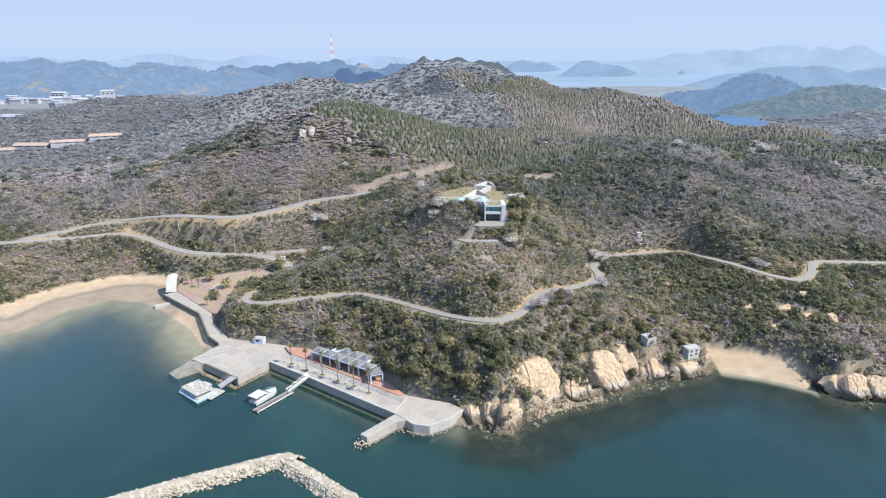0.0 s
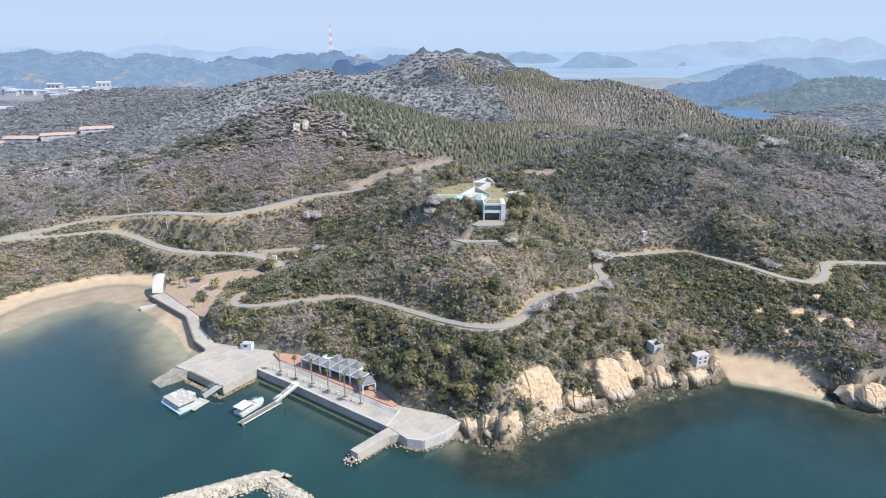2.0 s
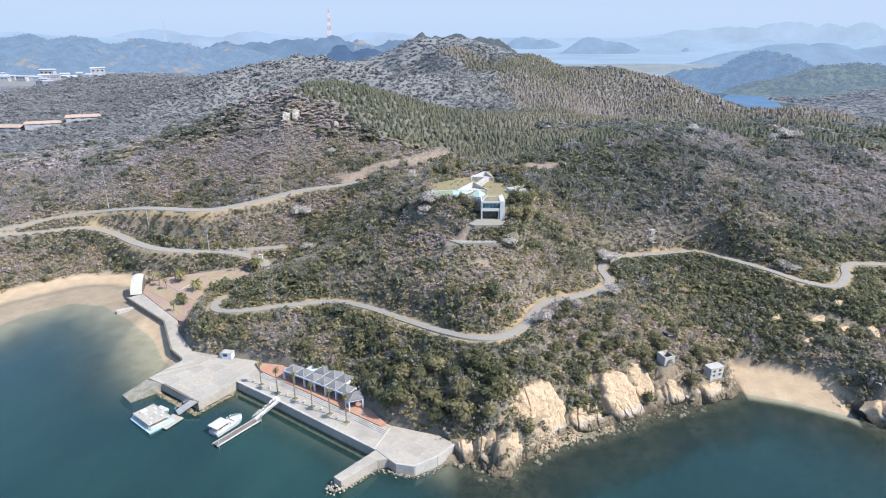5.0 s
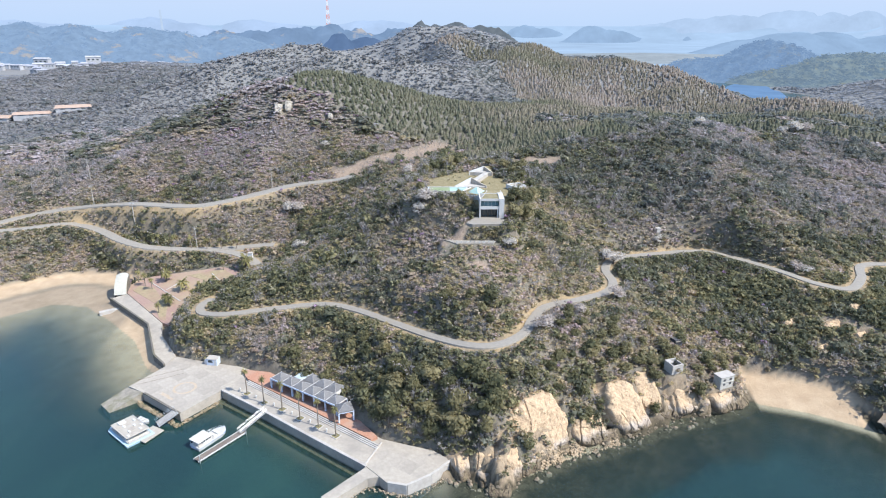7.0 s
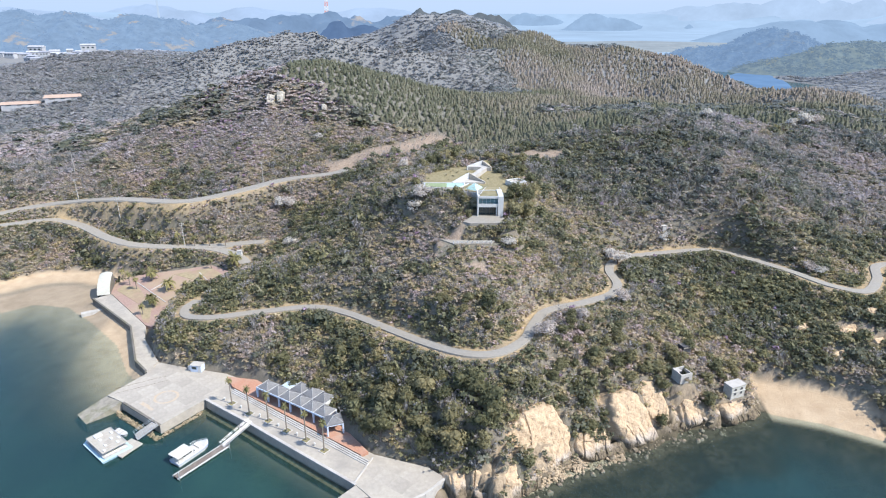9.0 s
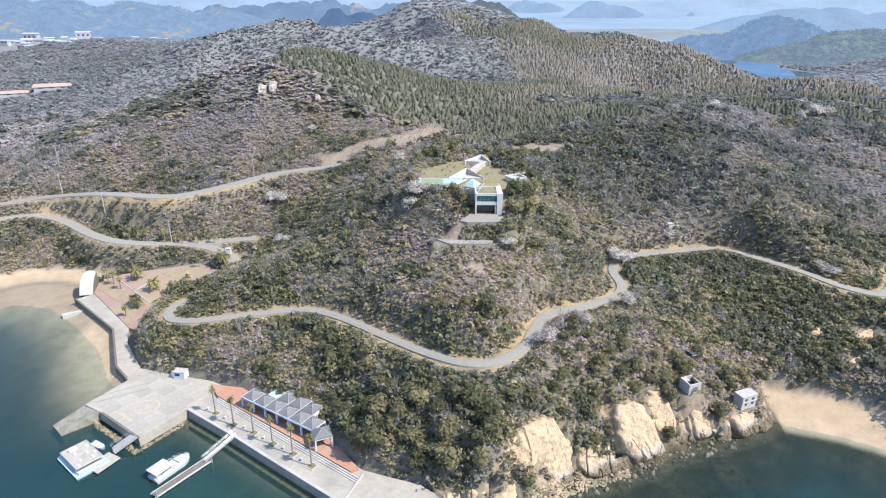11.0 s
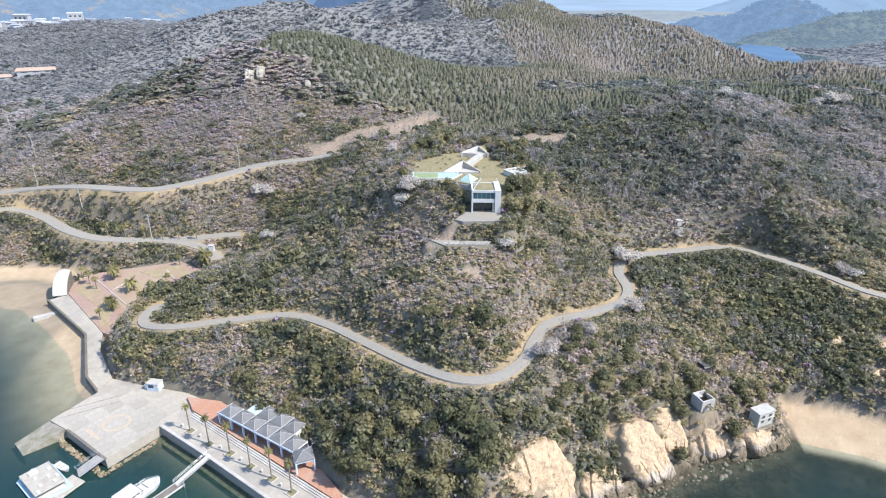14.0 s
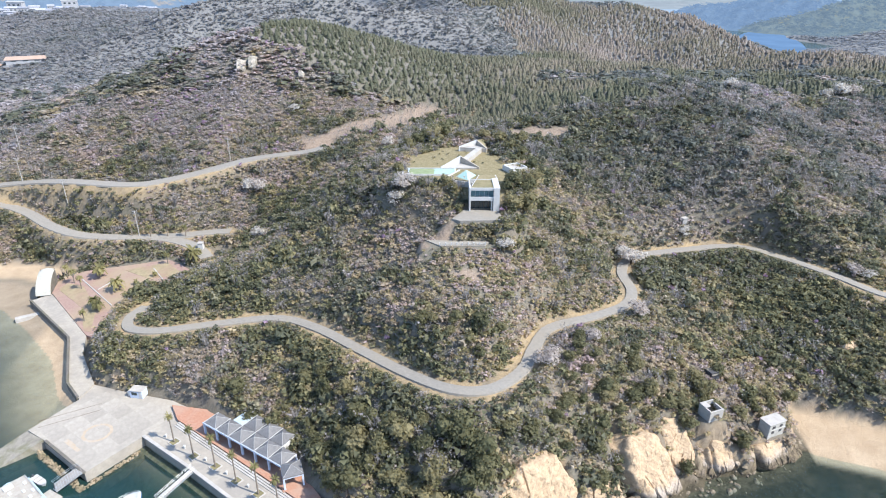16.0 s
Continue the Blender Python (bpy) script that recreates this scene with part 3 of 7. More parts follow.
for cx, cy, rx, ry in ((-78, 351, 5.5, 3.0), (-54, 351, 3.0, 2.0), (14.5, 202.3, 5.0, 2.2), (8.6, 215.8, 2.6, 2.6), (3.5, 211.8, 2.0, 2.0), (36, 286, 12, 6.5), (46, 284, 8, 4.5), (26, 206.5, 2.0, 1.2), (-4.5, 213, 1.6, 3.0), (117.2, 195.6, 2.2, 1.8), (119.4, 192.6, 2.4, 1.5), (122.2, 193.4, 2.0, 1.5), (124.0, 190.8, 3.0, 1.7), (127.2, 187.8, 2.4, 1.7)):
    BARE = np.maximum(BARE, 1 - smoothstep(0.7, 1.1, np.hypot((gx - cx) / rx, (gy - cy) / ry) + 0.25 * fbm(gx, gy, 3, 62, 2)))
LAWN = 1 - smoothstep(-2, 3, poly_distance(gx, gy, GARDEN) + 2 * value_noise(gx, gy, 5, 71))
TIDE = (GZ < 2.2 + 0.9 * value_noise(gx, gy, 4, 88)) * (GZ > -7) * np.where((gx > 0), ROCK + (GSHORE < 1), 1.0 * (gx > -84) * (GSHORE < 1) * (1 - MUD)) * (np.hypot(gx, gy) < 420) * (1 - SAND)
WEED = smoothstep(-0.5, -3.5, GSHORE) * smoothstep(2, 9, gx) * near_land * (0.58 + 0.2 * np.clip(fbm(gx, gy, 5, 93, 3), -1, 1))
# the wood mask is only distance, for the hazy grey of far ground
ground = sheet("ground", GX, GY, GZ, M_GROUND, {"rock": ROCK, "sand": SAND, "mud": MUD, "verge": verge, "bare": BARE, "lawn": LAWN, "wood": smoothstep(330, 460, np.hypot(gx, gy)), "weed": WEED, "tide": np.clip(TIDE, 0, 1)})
tagged(ground, "hilly island ground of brown soil, scrub, cliffs and sand", "ground", kind="structure")

WX = stops((-4800, -800, 500), (-800, -220, 40), (-220, 180, 2.5), (180, 800, 40), (800, 4800, 500))
WY = stops((-4800, -200, 600), (-200, 100, 30), (100, 260, 2.5), (260, 900, 40), (900, 4800, 500))
wx, wy = np.meshgrid(WX, WY)
wz, wshore = land_height(wx, wy)
sea = sheet("water", WX, WY, np.zeros(wx.shape), M_SEA, {"depth": np.where(np.hypot(wx, wy) < 500, np.clip(-wz / (8.5 + 3.5 * smoothstep(-86, -62, wx) + 4.0 * smoothstep(-10, 10, wx)), 0, 1), 1.0)})
tagged(sea, "calm blue-green sea, clear over the shallows", "water", kind="structure")


def ground_at(x, y):
    """Height of the finished ground sheet."""
    x, y = np.atleast_1d(np.asarray(x, float)), np.atleast_1d(np.asarray(y, float))
    i, j = np.clip(np.searchsorted(GX, x) - 1, 0, len(GX) - 2), np.clip(np.searchsorted(GY, y) - 1, 0, len(GY) - 2)
    a, b = (x - GX[i]) / (GX[i + 1] - GX[i]), (y - GY[j]) / (GY[j + 1] - GY[j])
    return (GZ[j, i] * (1 - a) + GZ[j, i + 1] * a) * (1 - b) + (GZ[j + 1, i] * (1 - a) + GZ[j + 1, i + 1] * a) * b


def sample(field, x, y):
    i, j = np.clip(np.searchsorted(GX, x) - 1, 0, len(GX) - 2), np.clip(np.searchsorted(GY, y) - 1, 0, len(GY) - 2)
    return field[j, i]


# ---- roads ----
def ribbon(name, line, half, material, label, lift=0.06):
    d = np.gradient(line[:, :2], axis=0)
    n = np.stack([-d[:, 1], d[:, 0]], -1) / np.linalg.norm(d, axis=1)[:, None]
    verts, faces = [], []
    for k, (p, s) in enumerate(zip(line, n)):
        for off, z in ((-half - 0.2, -0.5), (-half, lift), (0, lift + 0.04), (half, lift), (half + 0.2, -0.5)):
            verts.append((p[0] + s[0] * off, p[1] + s[1] * off, p[2] + z))
        if k:
            faces += [(5 * k - 5 + c, 5 * k - 4 + c, 5 * k + 1 + c, 5 * k + c) for c in range(4)]
    return tagged(mesh_object(name, verts, [f[::-1] for f in faces], material), label, "road", kind="structure")


ribbon("road_hill", ROADS[0][0], ROADS[0][1], M_ASPHALT, "narrow grey lane winding round the wooded hill")
ribbon("road_low", ROADS[1][0], ROADS[1][1], M_ASPHALT, "narrow grey lane down to the harbour")
ribbon("road_spur", ROADS[2][0] + np.array((0, 0, -0.03)), ROADS[2][1], M_ASPHALT, "grey forecourt where the lane forks above the plaza")
ribbon("road_upper", ROADS[3][0], ROADS[3][1], M_ASPHALT, "pale grey road cut into the hillside")

# ---- quay ----
bm = prism(bmesh.new(), APRON, -4.0, 2.5)
apron = tagged(part("quay_apron", bm, M_CONCRETE), "pale worn concrete harbour apron and quay", "quay", kind="structure")
PIER = [(-13.1, 147.5), (-21.6, 138.0), (-19.6, 136.4), (-15.6, 140.2), (-12.4, 143.6), (-8.2, 144.6), (-7.6, 146.4)]
tagged(part("pier", prism(bmesh.new(), PIER, -4.0, 2.35), M_CONCRETE), "short concrete pier with a stony tip", "pier", kind="structure")
tagged(part("seawall_walk", prism(bmesh.new(), WALKWAY, -2.0, 2.7), M_CONCRETE), "concrete seawall promenade above the beach", "pavement", kind="structure")
BRICKS = [(-53.5, 187.5), (-50.3, 182.6), (-24.4, 164.2), (-13, 156), (-11.5, 157), (-16.5, 163.4), (-24.4, 168.5), (-33, 178), (-45, 186)]
tagged(part("brick_terrace", prism(bmesh.new(), BRICKS, 1.0, 3.2), M_BRICK), "terracotta brick terrace beside the quay", "pavement", kind="structure")
bm = prism(bmesh.new(), PLAZA, 2.0, 5.1)
for v in bm.verts:
    v.co.z += PLAZA_RISE * max(0.0, (v.co.x + 100) * 0.68 + (v.co.y - 229) * 0.73) - 2.2
tagged(part("plaza_paving", bm, M_PLAZA), "faded pink paved plaza with dry grass", "pavement", kind="structure")


# ---- quay details ----
def at(x, y, z=0.0, yaw=0.0):
    return Matrix.Translation((x, y, z)) @ Matrix.Rotation(yaw, 4, "Z")


def axis(ax, ay):
    return math.atan2(ay, ax)


def strip(a, b, width, z0, z1, name, material, label, category="quay"):
    """A straight kerb, tread or wall between two plan points."""
    a, b = Vector((*a, 0)), Vector((*b, 0))
    bm = box(bmesh.new(), 0, 0, z0, (b - a).length, width, z1 - z0, bevel=0.03)
    ob = part(name, bm, material)
    ob.matrix_world = Matrix.Translation((a + b) / 2) @ Matrix.Rotation(axis(b.x - a.x, b.y - a.y), 4, "Z")
    return tagged(ob, label, category, kind="structure")


M_FOOT = surface("weedy_tan_ledge", (0.13, 0.10, 0.065), (0.32, 0.26, 0.175), 0.9, (0.10, 0.095, 0.045), 0.5, 0.7, relief=0.8, dist=0.15)
QUAY_EDGE = [(-55.9, 177.9), (-42, 168.4), (-28.7, 158.7), (-13.1, 147.5)]
for a, b in zip(QUAY_EDGE[:-1], QUAY_EDGE[1:]):
    strip(a, b, 0.7, 2.4, 2.72, "quay_kerb", M_CONCRETE_PALE, "raised pale concrete kerb along the quay edge")
    strip(a, b, 3.4, -3, -0.35, "quay_foot", M_FOOT, "tan weedy ledge at the foot of the quay wall")
strip((-62.4, 166.8), (-55.3, 177.5), 2.6, -3, -0.15, "quay_foot", M_FOOT, "tan weedy ledge at the foot of the quay wall")
strip((-76.3, 176.4), (-63, 167.2), 0.6, 2.4, 2.7, "quay_kerb", M_CONCRETE_DARK, "dark kerb of the inner dock")
strip((-76.8, 175.8), (-63.5, 166.6), 2.6, -3, -0.15, "quay_foot", M_FOOT, "tan weedy ledge at the foot of the quay wall")
for a, b in (((-116.3, 236.6), (-93.4, 216.2)), ((-93.4, 216.2), (-82.4, 196)), ((-82.4, 196), (-77, 190.6))):
    strip(a, b, 0.55, -1.5, 3.15, "seawall_parapet", M_CONCRETE_DARK, "dark stained concrete seawall parapet above the beach")
for k in range(3):
    o = Vector((0.581, 0.814)) * (0.42 * k)
    strip((-50.3 + o.x, 181.2 + o.y), (-11.5 + o.x, 153.5 + o.y), 0.4, 2.3, 2.68 + 0.17 * k, "terrace_step", M_CONCRETE_PALE, "long low concrete step up to the terrace", "step")
strip((-10.4, 155.8), (-13.5, 147.8), 0.35, 2.4, 2.75, "quay_kerb", M_CONCRETE_PALE, "low pale kerb across the quay")
strip((-7.8, 142.2), (-3.6, 141.3), 0.6, -3, 2.75, "quay_kerb", M_CONCRETE_PALE, "raised pale concrete kerb along the quay edge")
strip((-3.6, 141.4), (1.5, 144.7), 0.6, -3, 2.75, "quay_kerb", M_CONCRETE_PALE, "raised pale concrete kerb along the quay edge")
strip((1.5, 144.7), (5.8, 149.3), 0.6, -3, 2.75, "quay_kerb", M_CONCRETE_PALE, "raised pale concrete kerb along the quay edge")
# slipway with two rails, running down into the shallows
bm = bmesh.new()
v = [bm.verts.new(c) for c in ((-81.2, 181.4, 2.5), (-76.8, 176.9, 2.5), (-83.3, 170.8, 0.1), (-87.6, 174.6, 0.1), (-81.2, 181.4, -3), (-76.8, 176.9, -3), (-83.3, 170.8, -3), (-87.6, 174.6, -3))]
for f in ((3, 2, 1, 0), (0, 1, 5, 4), (1, 2, 6, 5), (2, 3, 7, 6), (3, 0, 4, 7)):
    bm.faces.new([v[i] for i in f])
bmesh.ops.recalc_face_normals(bm, faces=bm.faces)
tagged(part("slipway", bm, surface("weedy_ramp_concrete", (0.20, 0.18, 0.15), (0.33, 0.30, 0.25), 0.8, (0.14, 0.14, 0.07), 0.22, 0.8)), "weedy old concrete slipway into the sea", "slipway", kind="structure")
M_RUST = surface("rusty_steel", (0.10, 0.07, 0.05), (0.18, 0.12, 0.08), 3.0)
M_STAIN = surface("faded_orange_marking", (0.36, 0.285, 0.205), (0.43, 0.35, 0.265), 1.4, (0.38, 0.35, 0.31), 0.5, 0.9)
for off in (0.0, 2.2):
    strip((-70.5 + off * 0.5, 188.8 - off), (-81.5 + off * 0.5, 182.6 - off), 0.16, 2.45, 2.515, "slipway_rail", M_RUST, "rusty steel slipway rail let into concrete", "rail")
# faded ring and lettering block painted on the apron
bm = bmesh.new()
ring = []
for k in range(49):
    a = 6.2832 * k / 48
    ring.append([bm.verts.new((-66.4 + r * math.cos(a) * (1 + 0.02 * math.sin(9 * a)), 178.9 + 0.95 * r * math.sin(a), 2.514)) for r in (2.5, 3.15)])
for p, q in zip(ring[:-1], ring[1:]):
    bm.faces.new((p[0], p[1], q[1], q[0]))
tagged(part("landing_ring", bm, M_STAIN), "faded orange ring painted on the apron", "marking", kind="structure")
for x, y, w_, d_ in ((-70.6, 175.6, 3.4, 1.0), (-68.4, 174.0, 2.2, 0.8)):
    bm = box(bmesh.new(), 0, 0, 2.5, w_, d_, 0.014)
    ob = part("faded_marking", bm, M_STAIN)
    ob.matrix_world = at(x, y, 0, axis(0.82, -0.57))
    tagged(ob, "worn orange patch of paint on the apron", "marking", kind="structure")
# the beach ramp
strip((-108.5, 233.4), (-116.4, 228.6), 1.7, -0.8, 1.25, "beach_ramp", M_CONCRETE_PALE, "narrow concrete ramp from the walk to the beach", "ramp")

# ---- breakwater of piled stone ----


def boulder(seed):
    rng = np.random.RandomState(seed)
    bm = bmesh.new()
    bmesh.ops.create_icosphere(bm, subdivisions=1, radius=0.5)
    v = np.array([q.co[:] for q in bm.verts]) * rng.uniform(0.7, 1.25, (len(bm.verts), 1)) * [1, rng.uniform(0.7, 1), rng.uniform(0.55, 0.8)]
    f = np.array([[q.index for q in p.verts] for p in bm.faces])
    bm.free()
    return v, f


BOULDERS = [boulder(s) for s in range(8)]


def heap(name, x, y, z, size, material, label):
    """Many stones in one joined mesh."""
    rng = np.random.RandomState(len(x))
    vs, fs, n = [], [], 0
    for k in range(len(x)):
        v, f = BOULDERS[rng.randint(8)]
        a = rng.uniform(0, 6.283)
        c, s = math.cos(a), math.sin(a)
        vs.append(np.stack([v[:, 0] * c - v[:, 1] * s, v[:, 0] * s + v[:, 1] * c, v[:, 2]], -1) * size[k] + [x[k], y[k], z[k]])
        fs.append(f + n)
        n += len(v)
    me = quad_mesh(name, np.concatenate(vs), np.concatenate(fs))
    me.materials.append(material)
    return tagged(new(name, me), label, "stones", kind="stuff")


M_RUBBLE = surface("breakwater_granite", (0.24, 0.205, 0.155), (0.52, 0.46, 0.37), 0.7, (0.20, 0.17, 0.12), 0.5, 0.5)
rng = np.random.RandomState(3)
for arm, (line, crest) in enumerate((([(-120, 91), (-90, 105.8), (-74.6, 113.3), (-63.2, 119), (-51.8, 124.3), (-42.2, 128.7), (-38.2, 129.4), (-36.2, 128.2)], 2.0), ([(-38.0, 127.8), (-35.4, 126.0), (-30.7, 122.4), (-24.5, 117.3), (-19.4, 113.5), (0, 99.5), (30, 77)], 1.75))):
    pts = spline([(px, py, 0) for px, py in line], 0.25)
    d = np.gradient(pts[:, :2], axis=0)
    nrm = np.stack([-d[:, 1], d[:, 0]], -1) / np.linalg.norm(d, axis=1)[:, None]
    count = 2600
    k = rng.randint(0, len(pts), count)
    off = rng.uniform(-1, 1, count)
    off = np.sign(off) * (0.5 + 3.0 * np.abs(off)) if arm == 0 else 3.4 * off
    zz = np.where(np.abs(off) < 1.1, crest, crest - (np.abs(off) - 1.1) * 0.92)
    heap("breakwater_rubble", pts[k, 0] + nrm[k, 0] * off, pts[k, 1] + nrm[k, 1] * off, zz - 0.18 + rng.uniform(-0.2, 0.15, count), rng.uniform(0.32, 0.85, count), M_RUBBLE, "pale granite rubble of the harbour breakwater")
    core, faces = [], []
    for q, (p, s) in enumerate(zip(pts[::8], nrm[::8])):
        core += [(p[0] + s[0] * o, p[1] + s[1] * o, h) for o, h in ((-4.6, -3), (-1.0, crest - 0.06), (1.0, crest - 0.06), (4.6, -3))]
        if q:
            faces += [(4 * q - 4 + c, 4 * q - 3 + c, 4 * q + 1 + c, 4 * q + c) for c in range(3)]
    tagged(mesh_object("breakwater_core", core, [f[::-1] for f in faces], M_RUBBLE), "stone core of the harbour breakwater", "breakwater", kind="structure")
# fallen stones along the cliff foot and the pier tip
M_TIDAL = surface("tidal_boulder_stone", (0.10, 0.082, 0.062), (0.30, 0.24, 0.175), 0.6, (0.08, 0.075, 0.04), 0.3, 0.6)
kx = rng.uniform(4, 134, 520)
line = np.array(COAST)
order = np.interp(kx, line[15:32, 0], line[15:32, 1])
ky = order + rng.normal(0.9, 1.1, 520) + 0.8 * np.sin(kx * 0.9)
keep = ((kx < 86) | (kx > 113))
heap("shore_boulders", kx[keep], ky[keep], np.clip(ground_at(kx[keep], ky[keep]), -0.5, 1.6), 0.35 + 1.5 * rng.rand(keep.sum()) ** 2.5, M_TIDAL, "brown tide-worn boulders along the cliff foot")
sx_ = rng.uniform(21, 47, 1100)
sy_ = np.interp(sx_, [21, 26, 30, 38, 47], [146.6, 149.6, 151.8, 155.8, 158.8]) + rng.uniform(-0.6, 3.4, 1100)
heap("shore_rubble", sx_, sy_, np.clip(ground_at(sx_, sy_) + 0.1, -0.3, 3.2), rng.uniform(0.3, 0.95, 1100), surface("tan_shore_stone", (0.22, 0.165, 0.105), (0.44, 0.345, 0.235), 0.7, (0.15, 0.12, 0.08), 0.4, 0.5), "tan broken stones lying along the cliff foot")
heap("pier_stones", rng.uniform(-23.0, -19.0, 60), rng.uniform(134.8, 138.2, 60), rng.uniform(-0.6, 1.3, 60), rng.uniform(0.45, 0.95, 60), M_RUBBLE, "pale stones heaped at the pier tip")
kx, ky = rng.uniform(-78, -56.2, 900), np.zeros(900)
ky = np.where(kx < -63, np.interp(kx, [-78, -63], [176.2, 165.9]), np.interp(kx, [-63, -56.2], [165.9, 176.2])) - rng.uniform(0.0, 1.5, 900)
heap("quay_rubble", kx, ky, rng.uniform(-0.5, 0.35, 900), rng.uniform(0.25, 0.75, 900), surface("weedy_bank_stone", (0.17, 0.13, 0.085), (0.36, 0.29, 0.20), 0.7, (0.12, 0.11, 0.06), 0.4, 0.6), "weedy rubble at the foot of the quay")
EDGE_STONES = [(-19.8, 136.2), (-15.8, 139.8), (-12.2, 143.0), (-8.0, 141.6), (-3.4, 140.7), (2.0, 144.0), (6.6, 148.8)]
line = spline([(px, py, 0) for px, py in EDGE_STONES], 0.2)
k = rng.randint(0, len(line), 420)
heap("pier_bank", line[k, 0] + rng.normal(0.2, 0.35, 420), line[k, 1] - np.abs(rng.normal(0, 0.45, 420)) + 0.35, rng.uniform(-0.6, 0.5, 420), rng.uniform(0.25, 0.6, 420), surface("tan_bank_stone", (0.24, 0.19, 0.135), (0.42, 0.35, 0.26), 0.7, (0.13, 0.11, 0.07), 0.4, 0.6), "tan stones banked against the pier and quay head")

# ---- harbour pavilion ----
PAV = at(-42.4, 178.0, 3.2, axis(0.843, -0.538))
pavilion = thing("harbour_pavilion", PAV, "open waterfront pavilion with grey hipped roofs and white posts", "pavilion")
BAY = 3.92


def hip_roof(parent, u, v, su, sv, z, rise):
    bm = bmesh.new()
    n = bm.verts.new((u + su / 2, v + sv / 2, z + rise))
    c = [bm.verts.new(p) for p in ((u, v, z), (u + su, v, z), (u + su, v + sv, z), (u, v + sv, z))]
    b = [bm.verts.new((p.co.x, p.co.y, z - 0.16)) for p in c]
    for k in range(4):
        j = (k + 1) % 4
        bm.faces.new((c[k], c[j], n))
        bm.faces.new((b[k], b[j], c[j], c[k]))
    bm.faces.new(b[::-1])
    roof = part("roof", bm, M_ROOF, parent, "dark grey slate hipped roof")
    hips = bmesh.new()
    for k in range(4):
        rod(hips, c_co(u, v, su, sv, z, k), (u + su / 2, v + sv / 2, z + rise + 0.02), 0.055, n=4)
    part("ridge_caps", hips, M_ROOF_TRIM, roof, "pale roof ridge caps")
    return roof


def c_co(u, v, su, sv, z, k):
    return ((u, v, z + 0.03), (u + su, v, z + 0.03), (u + su, v + sv, z + 0.03), (u, v + sv, z + 0.03))[k]


M_ROOF_TRIM = surface("ridge_cap_grey", (0.27, 0.27, 0.275), (0.34, 0.34, 0.345), 3.0)
for k in range(6):
    hip_roof(pavilion, k * BAY + 0.06, 0.0, BAY - 0.12, 4.0, 3.0, 1.15)
for k in range(2, 5):
    hip_roof(pavilion, k * BAY + 0.06, 4.06, BAY - 0.12, 3.95, 3.0, 1.15)
for k in range(7):
    deep = 8.0 if 2 <= k <= 5 else 4.0
    part("gutter_wall", box(bmesh.new(), k * BAY, deep / 2, 2.75, 0.1, deep + 0.15, 0.3), M_WHITE, pavilion, "white upstand between the roofs")
    part("post", box(bmesh.new(), k * BAY, 0.15, 0, 0.42, 0.42, 2.76, bevel=0.03), M_BLUEWHITE, pavilion, "pale blue-white painted post")
    part("post", box(bmesh.new(), k * BAY, 3.8, 0, 0.32, 0.32, 2.76), M_BLUEWHITE, pavilion)
part("fascia", box(bmesh.new(), 3 * BAY, -0.02, 2.62, 6 * BAY + 0.3, 0.16, 0.42), M_BLUEWHITE, pavilion, "pale blue fascia under the eaves")
# dark walls put the pavilion's inner shade into their colour
part("back_wall", box(bmesh.new(), BAY, 4.05, 0, 2 * BAY, 0.15, 2.74), M_SHADE, pavilion, "inner wall coloured dark for the shade inside")
part("back_wall", box(bmesh.new(), 3.5 * BAY, 4.4, 0, 3 * BAY, 0.15, 2.74), M_SHADE, pavilion, "inner wall coloured dark for the shade inside")
part("end_wall", box(bmesh.new(), 5 * BAY + 0.05, 6.2, 0, 0.2, 3.6, 2.74), M_WHITE, pavilion, "white rendered end wall")
part("rear_wall", box(bmesh.new(), 3.5 * BAY, 8.0, 0, 3 * BAY, 0.2, 2.74), M_WHITE, pavilion, "white rendered rear wall")
part("gable", box(bmesh.new(), 5.6 * BAY, 3.9, 0, 0.9 * BAY, 0.16, 2.7), M_BLUEWHITE, pavilion, "pale blue wall panel")
part("lean_to", box(bmesh.new(), 1.55 * BAY, 6.1, 0, 0.85 * BAY, 3.7, 2.5, bevel=0.04), M_WHITE, pavilion, "low white service block")
part("flat_roof", box(bmesh.new(), 1.55 * BAY, 6.1, 2.5, 0.9 * BAY, 3.85, 0.12), surface("pale_blue_roof_sheet", (0.30, 0.40, 0.50), (0.40, 0.50, 0.58), 1.0, (0.5, 0.5, 0.48), 0.5, 0.6), pavilion, "faded pale blue flat roof")
part("floor_slab", box(bmesh.new(), 3 * BAY, 3.4, -0.4, 6 * BAY + 1, 8.6, 0.42), M_BRICK, pavilion, "terracotta paved floor")
# square end kiosk turned towards the water
KIO = at(-20.45, 164.75, 3.2, axis(0.935, 0.354))
kio = thing("corner_shelter", KIO, "square open shelter with a grey pyramid roof at the pavilion's end", "shelter")
hip_roof(kio, -2, -2, 4.0, 4.0, 3.0, 1.1)
for sx in (-1.8, 1.8):
    for sy in (-1.8, 1.8):
        part("post", box(bmesh.new(), sx, sy, 0, 0.36, 0.36, 2.8, bevel=0.03), M_BLUEWHITE, kio, "pale blue-white painted post")
for m_ in range(4):
    a = m_ * math.pi / 2
    part("beam", box(bmesh.new(), 0, 0, 2.55, 4.0, 0.22, 0.32, Matrix.Rotation(a, 4, "Z") @ Matrix.Translation((0, -1.85, 0))), M_BLUEWHITE, kio, "white eaves beam")
part("floor_slab", box(bmesh.new(), 0, 0, -0.4, 4.6, 4.6, 0.41), M_BRICK, kio, "terracotta paved floor")

